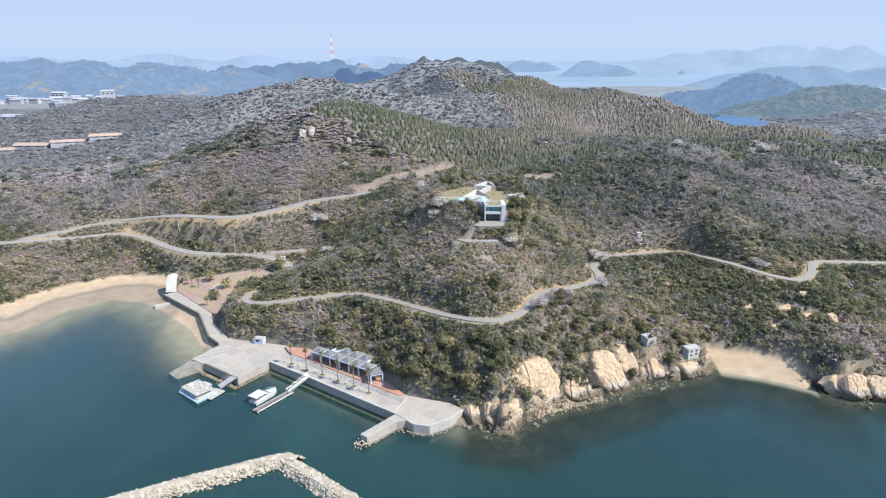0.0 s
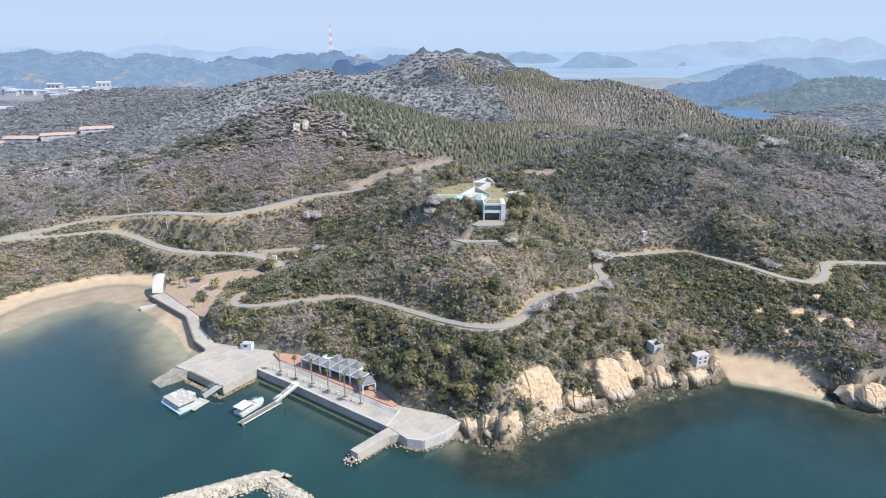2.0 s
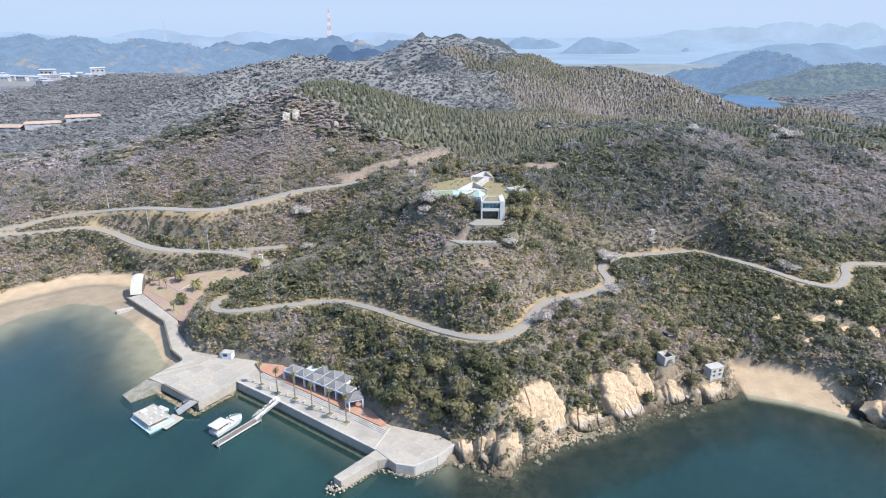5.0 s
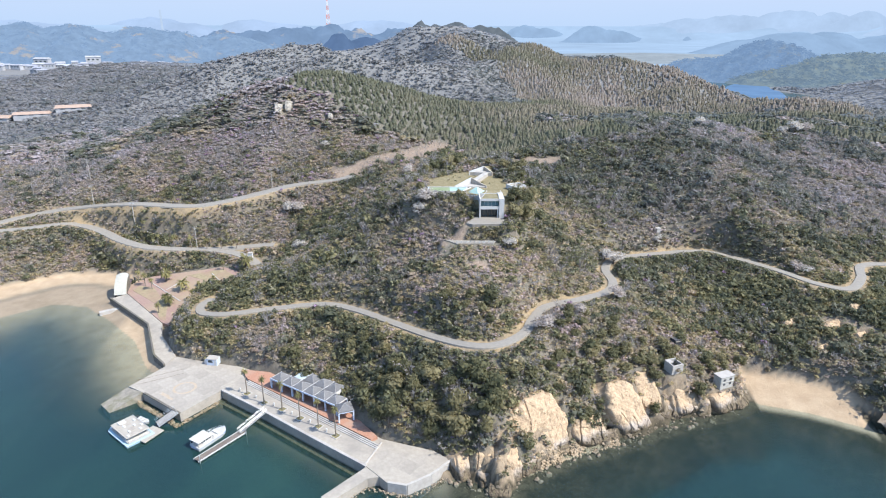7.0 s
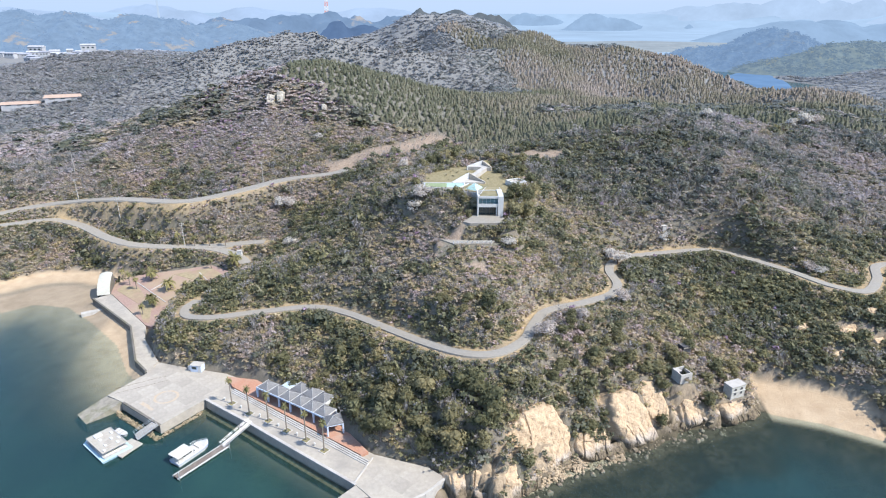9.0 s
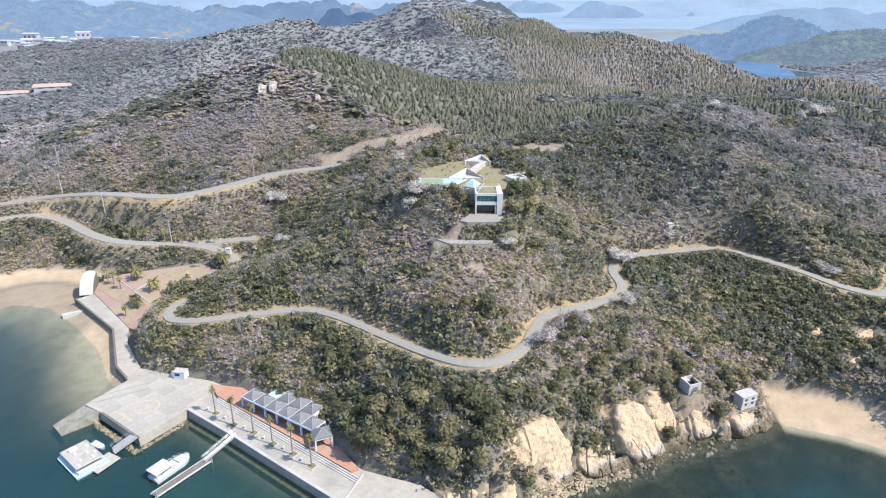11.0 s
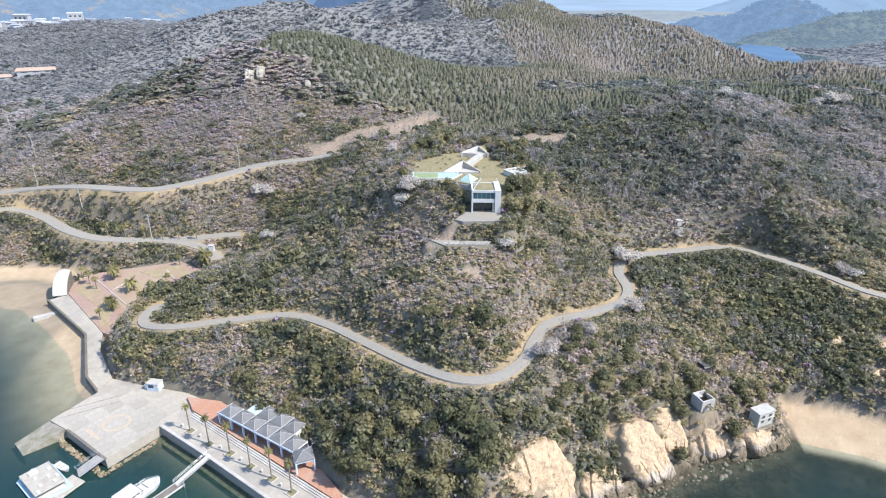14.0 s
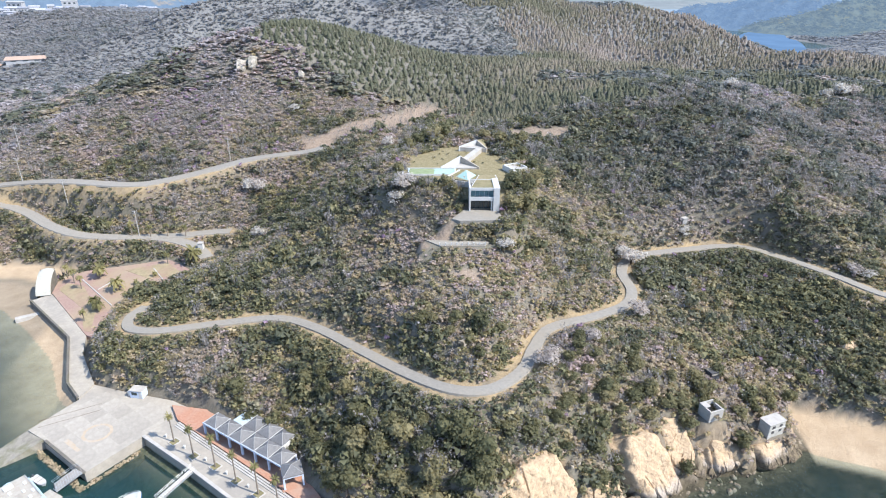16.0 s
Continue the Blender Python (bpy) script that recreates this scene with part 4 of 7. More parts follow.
# ---- ticket hut ----
hut = thing("ticket_hut", at(-63.0, 191.7, 2.5, axis(0.97, -0.15)), "small white hut with a pale blue wall on the quay", "hut")
part("body", box(bmesh.new(), 0, 0, 0, 3.2, 2.1, 2.0, bevel=0.04), M_BLUEWHITE, hut)
part("roof", box(bmesh.new(), 0, 0, 2.0, 3.4, 2.3, 0.14, bevel=0.03), M_CONCRETE_PALE, hut, "flat grey roof with an overhang")
part("window", box(bmesh.new(), -0.4, -1.06, 0.9, 1.4, 0.06, 0.8), M_GLASS_DARK, hut, "dark serving window")
part("door", box(bmesh.new(), 1.1, -1.06, 0.05, 0.75, 0.06, 1.8), M_WHITE, hut, "plain white door")
part("lean_to", box(bmesh.new(), -2.1, 0.2, 0, 0.9, 1.6, 1.3, bevel=0.03), M_WHITE, hut, "low white side box")


# ---- palms ----
M_PALM_TRUNK = surface("ringed_palm_trunk", (0.13, 0.11, 0.09), (0.26, 0.22, 0.18), 3.0, relief=0.5)
M_DRYGRASS = surface("dry_tan_grass", (0.24, 0.195, 0.115), (0.36, 0.295, 0.185), 0.9, (0.30, 0.20, 0.15), 0.16, 0.8)


def frond_fan(bm, rng, n, length, droop, lift, z, width=0.17):
    for k in range(n):
        a = 6.283 * k / n + rng.uniform(-0.2, 0.2)
        up = rng.uniform(-0.35, 1.0) * lift
        L = length * rng.uniform(0.8, 1.1)
        d, s = Vector((math.cos(a), math.sin(a), 0)), Vector((-math.sin(a), math.cos(a), 0))
        prev = None
        for t in (0.0, 0.35, 0.7, 1.0):
            c = d * (L * t * (1 - 0.15 * t)) + Vector((0, 0, z + up * L * t - droop * L * t * t))
            w = width * L * (0.35 + 1.6 * t * (1.05 - t))
            cur = (bm.verts.new(c - s * w - Vector((0, 0, 0.25 * w))), bm.verts.new(c + Vector((0, 0, 0.12 * w))), bm.verts.new(c + s * w - Vector((0, 0, 0.25 * w))))
            if prev:
                bm.faces.new((prev[0], prev[1], cur[1], cur[0]))
                bm.faces.new((prev[1], prev[2], cur[2], cur[1]))
            prev = cur


def palm(high, length, trunk, seed, label, fronds=22):
    rng = random.Random(seed)
    ob = thing("palm_tree", at(0, 0, 0), label, "palm tree", "palms of the harbour front")
    bm = bmesh.new()
    segs = 7
    for k in range(segs):
        z0, z1 = high * k / segs, high * (k + 1) / segs
        rod(bm, (0, 0, z0), (0, 0, z1 + 0.04), trunk * (1.25 - 0.35 * k / segs), trunk * (1.05 - 0.35 * k / segs), 7)
    part("trunk", bm, M_PALM_TRUNK, ob, "ringed grey-brown palm trunk")
    bm = bmesh.new()
    frond_fan(bm, rng, fronds, length, 0.75, 0.75, high, 0.15)
    frond_fan(bm, rng, fronds // 2, length * 0.8, 0.3, 1.3, high, 0.15)
    part("crown", bm, M_PALM, ob, "yellow-green fan of palm fronds")
    bm = bmesh.new()
    frond_fan(bm, rng, 9, length * 0.5, 1.5, -0.3, high - 0.15, 0.12)
    part("dead_fronds", bm, M_BARK, ob, "brown hanging dead fronds")
    return ob


def place_all(first, spots):
    """Copies of a thing at spots of (x, y, z, size); the first one takes the first spot."""
    made = []
    for k, (x, y, z, s) in enumerate(spots):
        m = at(x, y, z, 1.7 * k)
        if k == 0:
            first.matrix_world = m
            first.scale = (s, s, s)
            made.append(first)
        else:
            c = copy_thing(first, m)
            c.scale = (s, s, s)
            made.append(c)
    return made


front = [(-48.5, 176.1), (-42.8, 171.9), (-37.3, 169.0), (-31.9, 165.2), (-26.6, 161.9), (-21.7, 158.2)]
tall_palm = palm(7.6, 1.2, 0.15, 1, "tall fan palm in a kerbed bed on the promenade")
place_all(tall_palm, [(x, y, 2.5, 0.92 + 0.05 * (k % 3)) for k, (x, y) in enumerate(front)])
def planter(x, y):
    bed = thing("palm_bed", at(x, y, 2.5, axis(0.82, -0.57)), "square kerbed planting bed round a palm", "planter", "palm beds")
    for k in range(4):
        part("kerb", box(bmesh.new(), 0, -0.9, 0, 2.0, 0.2, 0.16, Matrix.Rotation(k * math.pi / 2, 4, "Z")), M_CONCRETE_PALE, bed)
    part("soil", box(bmesh.new(), 0, 0, -0.05, 1.6, 1.6, 0.13), M_LAWN, bed, "dry grass and soil")
    return bed


bed0 = planter(*front[0])
for x, y in front[1:]:
    copy_thing(bed0, at(x, y, 2.5, axis(0.82, -0.57)))
bollard = thing("bollard_light", at(-50.8, 177.6, 2.5), "squat white bollard light on the promenade", "bollard", "promenade bollards")
part("post", rod(bmesh.new(), (0, 0, 0), (0, 0, 0.6), 0.14, 0.12, 8), M_WHITE, bollard)
part("cap", rod(bmesh.new(), (0, 0, 0.6), (0, 0, 0.82), 0.26, 0.2, 8), M_WHITE, bollard, "round white cap")
for x, y in ((-45.5, 174.2), (-39.8, 170.7), (-34.3, 167.0), (-29.0, 163.6), (-24.2, 159.9)):
    copy_thing(bollard, at(x, y, 2.5))
date_palm = palm(3.2, 2.5, 0.33, 2, "stout date palm with a wide dark green crown", 30)
place_all(date_palm, [(x, y, float(ground_at(x, y)[0]), s) for x, y, s in ((-90.4, 239.2, 1.15), (-100.4, 247.9, 1.1), (-70.9, 251.2, 1.35), (-93.3, 231.0, 0.95), (-91.3, 229.0, 0.85), (-85.8, 241.6, 0.45), (-81.6, 245.7, 0.45))])
slim_palm = palm(4.6, 1.5, 0.16, 3, "slender fan palm beside the lane")
place_all(slim_palm, [(x, y, float(ground_at(x, y)[0]), s) for x, y, s in ((-111.7, 249.3, 1.0), (-107.6, 245.8, 1.05), (-103.4, 242.1, 0.95), (-83.5, 230.6, 0.95), (-93.2, 224.2, 0.9), (-80.2, 252.7, 0.8),
    (-111, 267.6, 1.0), (-104.4, 267, 1.0), (-97.4, 266.6, 1.1), (-91.1, 266.6, 0.95), (-85.7, 267.4, 1.0), (-79.5, 267.5, 0.95))])


# ---- boats and floats ----
def hull(bm, length, beam, z0, z1, bow):
    """A plain hull along +x with a tapering bow."""
    ring = []
    for z, inset in ((z0, 0.25), (z1, 0.0)):
        h, w = length / 2 - inset, beam / 2 - inset * 0.6
        ring.append([bm.verts.new(c) for c in ((-h, -w, z), (h - bow, -w, z), (h - bow * 0.35, -w * 0.62, z), (h, 0, z + (0.25 if z == z1 else 0)), (h - bow * 0.35, w * 0.62, z), (h - bow, w, z), (-h, w, z))])
    lo, hi = ring
    bm.faces.new(hi)
    bm.faces.new(lo[::-1])
    for k in range(7):
        j = (k + 1) % 7
        bm.faces.new((lo[k], lo[j], hi[j], hi[k]))
    return bm


def railing(parent, pts, z, high, r=0.03):
    bm = bmesh.new()
    for a, b in zip(pts[:-1], pts[1:]):
        for h in (high, high * 0.55):
            rod(bm, (*a, z + h), (*b, z + h), r, n=4)
    n = 0
    for a, b in zip(pts[:-1], pts[1:]):
        L = math.dist(a, b)
        m_ = max(1, int(L / 1.2))
        for q in range(m_ + 1):
            x, y = a[0] + (b[0] - a[0]) * q / m_, a[1] + (b[1] - a[1]) * q / m_
            rod(bm, (x, y, z), (x, y, z + high), r, n=4)
    return part("railing", bm, M_STEEL, parent, "thin steel railing")


M_HULL_BLUE = surface("pale_blue_hull_paint", (0.33, 0.48, 0.57), (0.42, 0.57, 0.65), 1.5, (0.42, 0.47, 0.48), 0.5, 0.5, 0.4)
M_AWNING = surface("off_white_awning", (0.44, 0.42, 0.38), (0.53, 0.51, 0.465), 2.0, (0.38, 0.355, 0.31), 0.6, 0.5)
M_CREAM = surface("worn_cream_deck_paint", (0.32, 0.295, 0.255), (0.41, 0.38, 0.33), 1.5, (0.30, 0.265, 0.215), 0.5, 0.6)
boat = thing("ferry_boat", at(-73.9, 162.6, 0.0, axis(-0.78, 0.62)) @ Matrix.Diagonal((1, 1.08, 0.72, 1)), "white flat-roofed passenger boat with a pale blue bow, moored", "boat")
part("hull", hull(bmesh.new(), 11.6, 6.4, -0.4, 0.8, 1.6), M_HULL_BLUE, boat, "pale blue hull")
part("deck", box(bmesh.new(), -0.4, 0, 1.0, 9.6, 5.1, 0.12), M_AWNING, boat, "off-white deck")
part("cabin", box(bmesh.new(), -0.2, 0, 1.1, 6.6, 4.2, 1.7, bevel=0.08), M_WHITE, boat, "white cabin")
for sy in (-2.12, 2.12):
    for k in range(5):
        part("window", box(bmesh.new(), -2.6 + 1.2 * k, sy, 1.75, 0.9, 0.05, 0.65), M_GLASS_DARK, boat)
part("windscreen", box(bmesh.new(), 3.12, 0, 1.8, 0.06, 3.2, 0.7), M_GLASS, boat, "pale blue windscreen")
part("roof", box(bmesh.new(), -0.6, 0, 2.8, 8.6, 5.3, 0.18, bevel=0.05), M_CREAM, boat, "flat off-white roof")
part("wheelhouse", box(bmesh.new(), 2.2, 0.6, 2.98, 1.3, 1.6, 0.5, bevel=0.06), M_WHITE, boat)
for x, y in ((-2.6, 1.0), (-1.0, -0.9), (0.4, 0.9), (-3.4, -1.2), (-4.2, 1.9), (1.2, -1.8), (-2.0, -2.1)):
    part("locker", box(bmesh.new(), x, y, 2.98, 0.9, 0.5, 0.28, bevel=0.03), M_WHITE, boat, "white roof locker")
railing(boat, [(4.2, -1.9), (2.6, -2.5), (-5.2, -2.5), (-5.2, 2.5), (2.6, 2.5), (4.2, 1.9)], 1.12, 0.9)
for x, y, w_, d_ in ((-1.8, 0.2, 1.6, 1.1), (-3.6, 0.6, 1.0, 0.8), (0.6, -0.4, 1.2, 0.7)):
    part("roof_hatch", box(bmesh.new(), x, y, 2.98, w_, d_, 0.07), M_TIMBER, boat, "grey roof hatch")
part("roof_rail", rod(bmesh.new(), (-4.8, -2.5, 3.3), (3.4, -2.5, 3.3), 0.04, n=5), M_STEEL, boat, "thin roof rail")
for x in (-4, -1, 2):
    part("fender", rod(bmesh.new(), (x, -2.72, 0.1), (x, -2.72, 0.8), 0.16, 0.16, 8), M_SHADE, boat, "black rubber fender")
tender = thing("floating_stage", at(-68.6, 161.5, 0.0, axis(0.455, 0.89)), "off-white floating landing stage beside the ferry", "float")
part("deck", box(bmesh.new(), 0, 0, 0.25, 5.6, 4.0, 0.3, bevel=0.05), M_CREAM, tender)
part("float", box(bmesh.new(), 0, 0, -0.5, 5.0, 3.2, 0.75), M_SHADE, tender, "dark buoyancy float")
skiff = thing("skiff", at(-72.6, 167.2, 0.0, axis(0.87, -0.48)), "small open white skiff moored behind the ferry", "boat")
part("hull", hull(bmesh.new(), 4.2, 1.5, -0.2, 0.55, 1.2), M_WHITE, skiff)
for x in (-1.0, 0.2):
    part("thwart", box(bmesh.new(), x, 0, 0.56, 0.3, 1.2, 0.06), M_TIMBER, skiff, "grey plank seat")
part("outboard", box(bmesh.new(), -2.15, 0, 0.2, 0.35, 0.3, 0.8, bevel=0.04), M_SHADE, skiff, "dark outboard motor")
cruiser = thing("motor_boat", at(-52.9, 160.0, 0.0, axis(0.52, 0.855)), "white motor boat with a flat canopy, moored at a float", "boat")
part("hull", hull(bmesh.new(), 9.2, 3.3, -0.3, 0.9, 2.0), M_WHITE, cruiser, "white hull")
part("stripe", hull(bmesh.new(), 9.24, 3.34, 0.45, 0.62, 2.0), surface("blue_stripe_paint", (0.08, 0.18, 0.42), (0.12, 0.24, 0.5), 2.0), cruiser, "blue waterline stripe")
part("deck", box(bmesh.new(), -0.6, 0, 0.9, 7.0, 2.9, 0.08), M_AWNING, cruiser)
part("cabin", box(bmesh.new(), -1.6, 0, 0.95, 2.4, 2.1, 1.2, bevel=0.1), M_WHITE, cruiser, "white cabin")
for sy in (-1.17, 1.17):
    for k in range(3):
        part("window", box(bmesh.new(), -2.5 + 0.8 * k, sy - 0.1 * (1 if sy > 0 else -1), 1.45, 0.6, 0.05, 0.45), M_GLASS_DARK, cruiser)
part("canopy", box(bmesh.new(), -2.5, 0, 2.35, 4.2, 3.6, 0.14, bevel=0.04), M_AWNING, cruiser, "flat off-white canopy")
for sx, sy in ((-4.4, -1.4), (-4.4, 1.4), (-0.3, -1.4), (-0.3, 1.4)):
    part("canopy_post", rod(bmesh.new(), (sx, sy, 0.9), (sx, sy, 2.36), 0.05), M_STEEL, cruiser)
for x in (0.6, 1.7):
    part("seat", box(bmesh.new(), x, 0, 0.98, 0.6, 2.2, 0.4, bevel=0.05), M_WHITE, cruiser, "white bench seat")
railing(cruiser, [(-0.2, -1.5), (2.4, -1.5), (4.3, 0), (2.4, 1.5), (-0.2, 1.5)], 0.9, 0.7, 0.025)


def gangway(a, za, b, zb, width, label):
    a, b = Vector((*a, za)), Vector((*b, zb))
    L = (b - a).length
    ob = thing("gangway", Matrix.Translation(a) @ (b - a).to_track_quat("X", "Z").to_matrix().to_4x4(), label, "gangway")
    n = int(L / 0.45)
    part("deck", box(bmesh.new(), L / 2, 0, -0.12, L, width, 0.1), M_TIMBER, ob, "grey deck")
    for k in range(n):
        part("tread", box(bmesh.new(), (k + 0.5) * L / n, 0, -0.02, 0.08, width - 0.1, 0.035), M_STEEL, ob)
    for s in (-1, 1):
        part("side_beam", box(bmesh.new(), L / 2, s * width / 2, -0.18, L, 0.06, 0.22), M_STEEL, ob, "grey side beam")
        railing(ob, [(0.1, s * width / 2), (L - 0.1, s * width / 2)], 0.1, 0.9, 0.03)
    return ob


gangway((-41.3, 168.4), 2.75, (-46.4, 161.9), 0.75, 1.2, "narrow white metal gangway down to the float")
gangway((-64.1, 168.0), 2.75, (-68.0, 164.9), 0.85, 2.6, "pale metal gangway from the quay to the ferry")
pontoon = thing("pontoon", at(-49.4, 157.3, 0.0, axis(0.57, 0.82)), "long narrow floating jetty with brown planks and a white rim", "pontoon")
PL = 13.4
M_PLANK = surface("brown_jetty_planks", (0.12, 0.095, 0.08), (0.20, 0.165, 0.14), 3.0, (0.25, 0.22, 0.19), 0.5, 0.5)
for k in range(44):
    part("plank", box(bmesh.new(), -PL / 2 + (k + 0.5) * PL / 44, 0, 0.45, PL / 44 - 0.03, 1.7, 0.08), M_PLANK, pontoon)
for s in (-1, 1):
    part("rim", box(bmesh.new(), 0, s * 0.92, 0.3, PL + 0.2, 0.14, 0.32), M_WHITE, pontoon, "white rim beam")
for k in range(5):
    part("float", box(bmesh.new(), -PL / 2 + 1.3 + k * 2.7, 0, -0.5, 2.0, 1.6, 0.9), M_SHADE, pontoon, "dark buoyancy float")
for k in (-1, 1):
    part("mooring_pile", rod(bmesh.new(), (k * (PL / 2 - 0.2), -1.15, -3), (k * (PL / 2 - 0.2), -1.15, 2.2), 0.11, n=8), M_STEEL, pontoon, "steel mooring pile")

# ---- curved white shelter at the end of the seawall ----
M_AWNING_PALE = surface("cream_concrete", (0.36, 0.355, 0.31), (0.44, 0.43, 0.375), 1.5, (0.34, 0.325, 0.28), 0.4, 0.5)
stage = thing("curved_shelter", at(-114.0, 239.2, 3.0, axis(0.971, 0.238)), "white curved concrete shell shelter above the beach", "shelter")
bm = bmesh.new()
prof = [(0.0, 0.0), (0.8, 1.3), (2.0, 2.7), (3.6, 4.0), (5.4, 5.0), (7.2, 5.6), (8.0, 5.5)]
rows_ = []
for v_, z_ in prof:
    rows_.append([bm.verts.new((-2.05 + 4.1 * q / 6, v_ + 0.5 * (1 - abs(q - 3) / 3) * (v_ / 9), z_ * (1 - 0.03 * (q - 3) ** 2 * (z_ / 5.6) / 3))) for q in range(7)])
for ra, rb in zip(rows_[:-1], rows_[1:]):
    for q in range(6):
        bm.faces.new((ra[q], ra[q + 1], rb[q + 1], rb[q]))
ext = bmesh.ops.extrude_face_region(bm, geom=bm.faces[:])
for e in ext["geom"]:
    if isinstance(e, bmesh.types.BMVert):
        e.co += Vector((0, 0.35, -0.25))
bmesh.ops.recalc_face_normals(bm, faces=bm.faces)
part("shell", bm, M_AWNING_PALE, stage, "white painted concrete shell", smooth=False)
for s in (-1, 1):
    bm = bmesh.new()
    lo = [bm.verts.new((s * 1.95, v_ + 0.5, max(-1.5, -1.5))) for v_, z_ in prof]
    hi = [bm.verts.new((s * 1.95, v_ + 0.5, z_ - 0.35)) for v_, z_ in prof]
    for k in range(len(prof) - 1):
        bm.faces.new((lo[k], lo[k + 1], hi[k + 1], hi[k]))
    # the shadow side is put into the wall's own dark colour
    part("side_wall", bm, M_CONCRETE_DARK, stage, "side wall coloured dark for its shadow side")

# ---- cliff: broken masses of warm granite ----
def cliff_material():
    """Granite: warm and pale above, grey and fissured lower down, brown and weedy at the tide line."""
    m, nt, b = mat_nodes("cliff_granite", 0.9, 0.0, 0.15)
    fine, mid = noise_node(nt, 1.1, 8, 0.7, dist=0.5), noise_node(nt, 0.22, 5, 0.6, dist=0.8)
    streak = noise_node(nt, 0.8, 7, 0.7, stretch=(1.0, 1.0, 0.22))
    warm = ramp(nt, fine, [(0.3, (0.27, 0.190, 0.118)), (0.5, (0.44, 0.325, 0.210)), (0.75, (0.54, 0.415, 0.282))])
    grey = ramp(nt, streak, [(0.35, (0.15, 0.125, 0.105)), (0.5, (0.37, 0.325, 0.28)), (0.7, (0.52, 0.48, 0.43))])
    pos = nt.nodes.new("ShaderNodeTexCoord")
    sep = nt.nodes.new("ShaderNodeSeparateXYZ")
    nt.links.new(pos.outputs["Object"], sep.inputs[0])
    level = math_node(nt, "ADD", sep.outputs["Z"], math_node(nt, "MULTIPLY", mid, -4.0))
    old = math_node(nt, "MULTIPLY", math_node(nt, "ADD", level, 0.4), 0.4, True)
    col = mix(nt, ramp(nt, old, [(0.25, (0.85,) * 3), (0.75, (0.06,) * 3)]), warm, grey)
    col = mix(nt, ramp(nt, streak, [(0.56, (0, 0, 0)), (0.72, (0.65,) * 3)]), col, (0.34, 0.26, 0.18))
    weed = ramp(nt, fine, [(0.35, (0.05, 0.042, 0.03)), (0.55, (0.16, 0.125, 0.085)), (0.75, (0.15, 0.145, 0.06))])
    tide = math_node(nt, "MULTIPLY", math_node(nt, "ADD", math_node(nt, "ADD", sep.outputs["Z"], math_node(nt, "MULTIPLY", streak, -4.6)), 1.0), 0.7, True)
    col = mix(nt, ramp(nt, tide, [(0.2, (0.95,) * 3), (0.8, (0, 0, 0))]), col, weed)
    nt.links.new(col, b.inputs["Base Color"])
    bump(nt, b, fine, 0.7, 0.35)
    return m


M_CLIFF = cliff_material()


def cliff_slab(cx, cy, cz, wide, long, strike, dip, proud, seed, p=4.5, cells=70, label="warm tan granite slab of the sea cliff", material=None):
    """A thick slab of granite leaning on the slope: rounded rim, broken surface, fissures and a ragged outline."""
    g = np.linspace(-1.25, 1.25, cells)
    U, V = np.meshgrid(g, g)
    uu, vv = U * wide / 2, V * long / 2
    lean = uu - 0.25 * vv
    r = (np.abs(U) ** p + np.abs(V) ** p) ** (1 / p) + 0.20 * fbm(uu, vv, 4.6, seed, 3)
    h = np.where(r < 1, proud * np.sqrt(np.maximum(0, 1 - np.clip(r, 0, 1) ** 7)), (1 - r) * 9.0)
    broken = 0.20 * cell_noise(lean, vv * 0.6, 3.4, seed + 3) + 0.10 * cell_noise(lean, vv, 1.0, seed + 4) + 0.22 * fbm(uu, vv, 1.8, seed + 5, 4) + 0.5 * fbm(uu, vv, 6.5, seed + 6, 2)
    low = smoothstep(0.2, -0.8, V)
    rib = np.abs(fbm(lean, vv * 0.28, 1.9, seed + 7, 2))
    fissure = np.exp(-(rib / 0.08) ** 2) * 0.6 * low ** 2 + np.exp(-(np.abs(fbm(lean, vv * 0.35, 7.5, seed + 9, 2)) / 0.03) ** 2) * 0.55
    h = h + (broken - fissure) * smoothstep(1.15, 0.9, r)
    c, s, cd, sd = math.cos(strike), math.sin(strike), math.cos(dip), math.sin(dip)
    along, rise, out = np.array([c, s, 0]), np.array([-s * cd, c * cd, sd]), np.array([s * sd, -c * sd, cd])
    co = uu[..., None] * along + vv[..., None] * rise + h[..., None] * out
    co[..., 2] += cz - 0.6 * proud
    i = (np.arange(cells - 1)[:, None] * cells + np.arange(cells - 1)[None]).ravel()
    me = quad_mesh("cliff_slab", co.reshape(-1, 3), np.stack([i, i + 1, i + 1 + cells, i + cells], -1))
    me.materials.append(material or M_CLIFF)
    ob = new("cliff_slab", me)
    ob.matrix_world = at(cx, cy, 0)
    return tagged(ob, label, "rock", "cliff rocks")


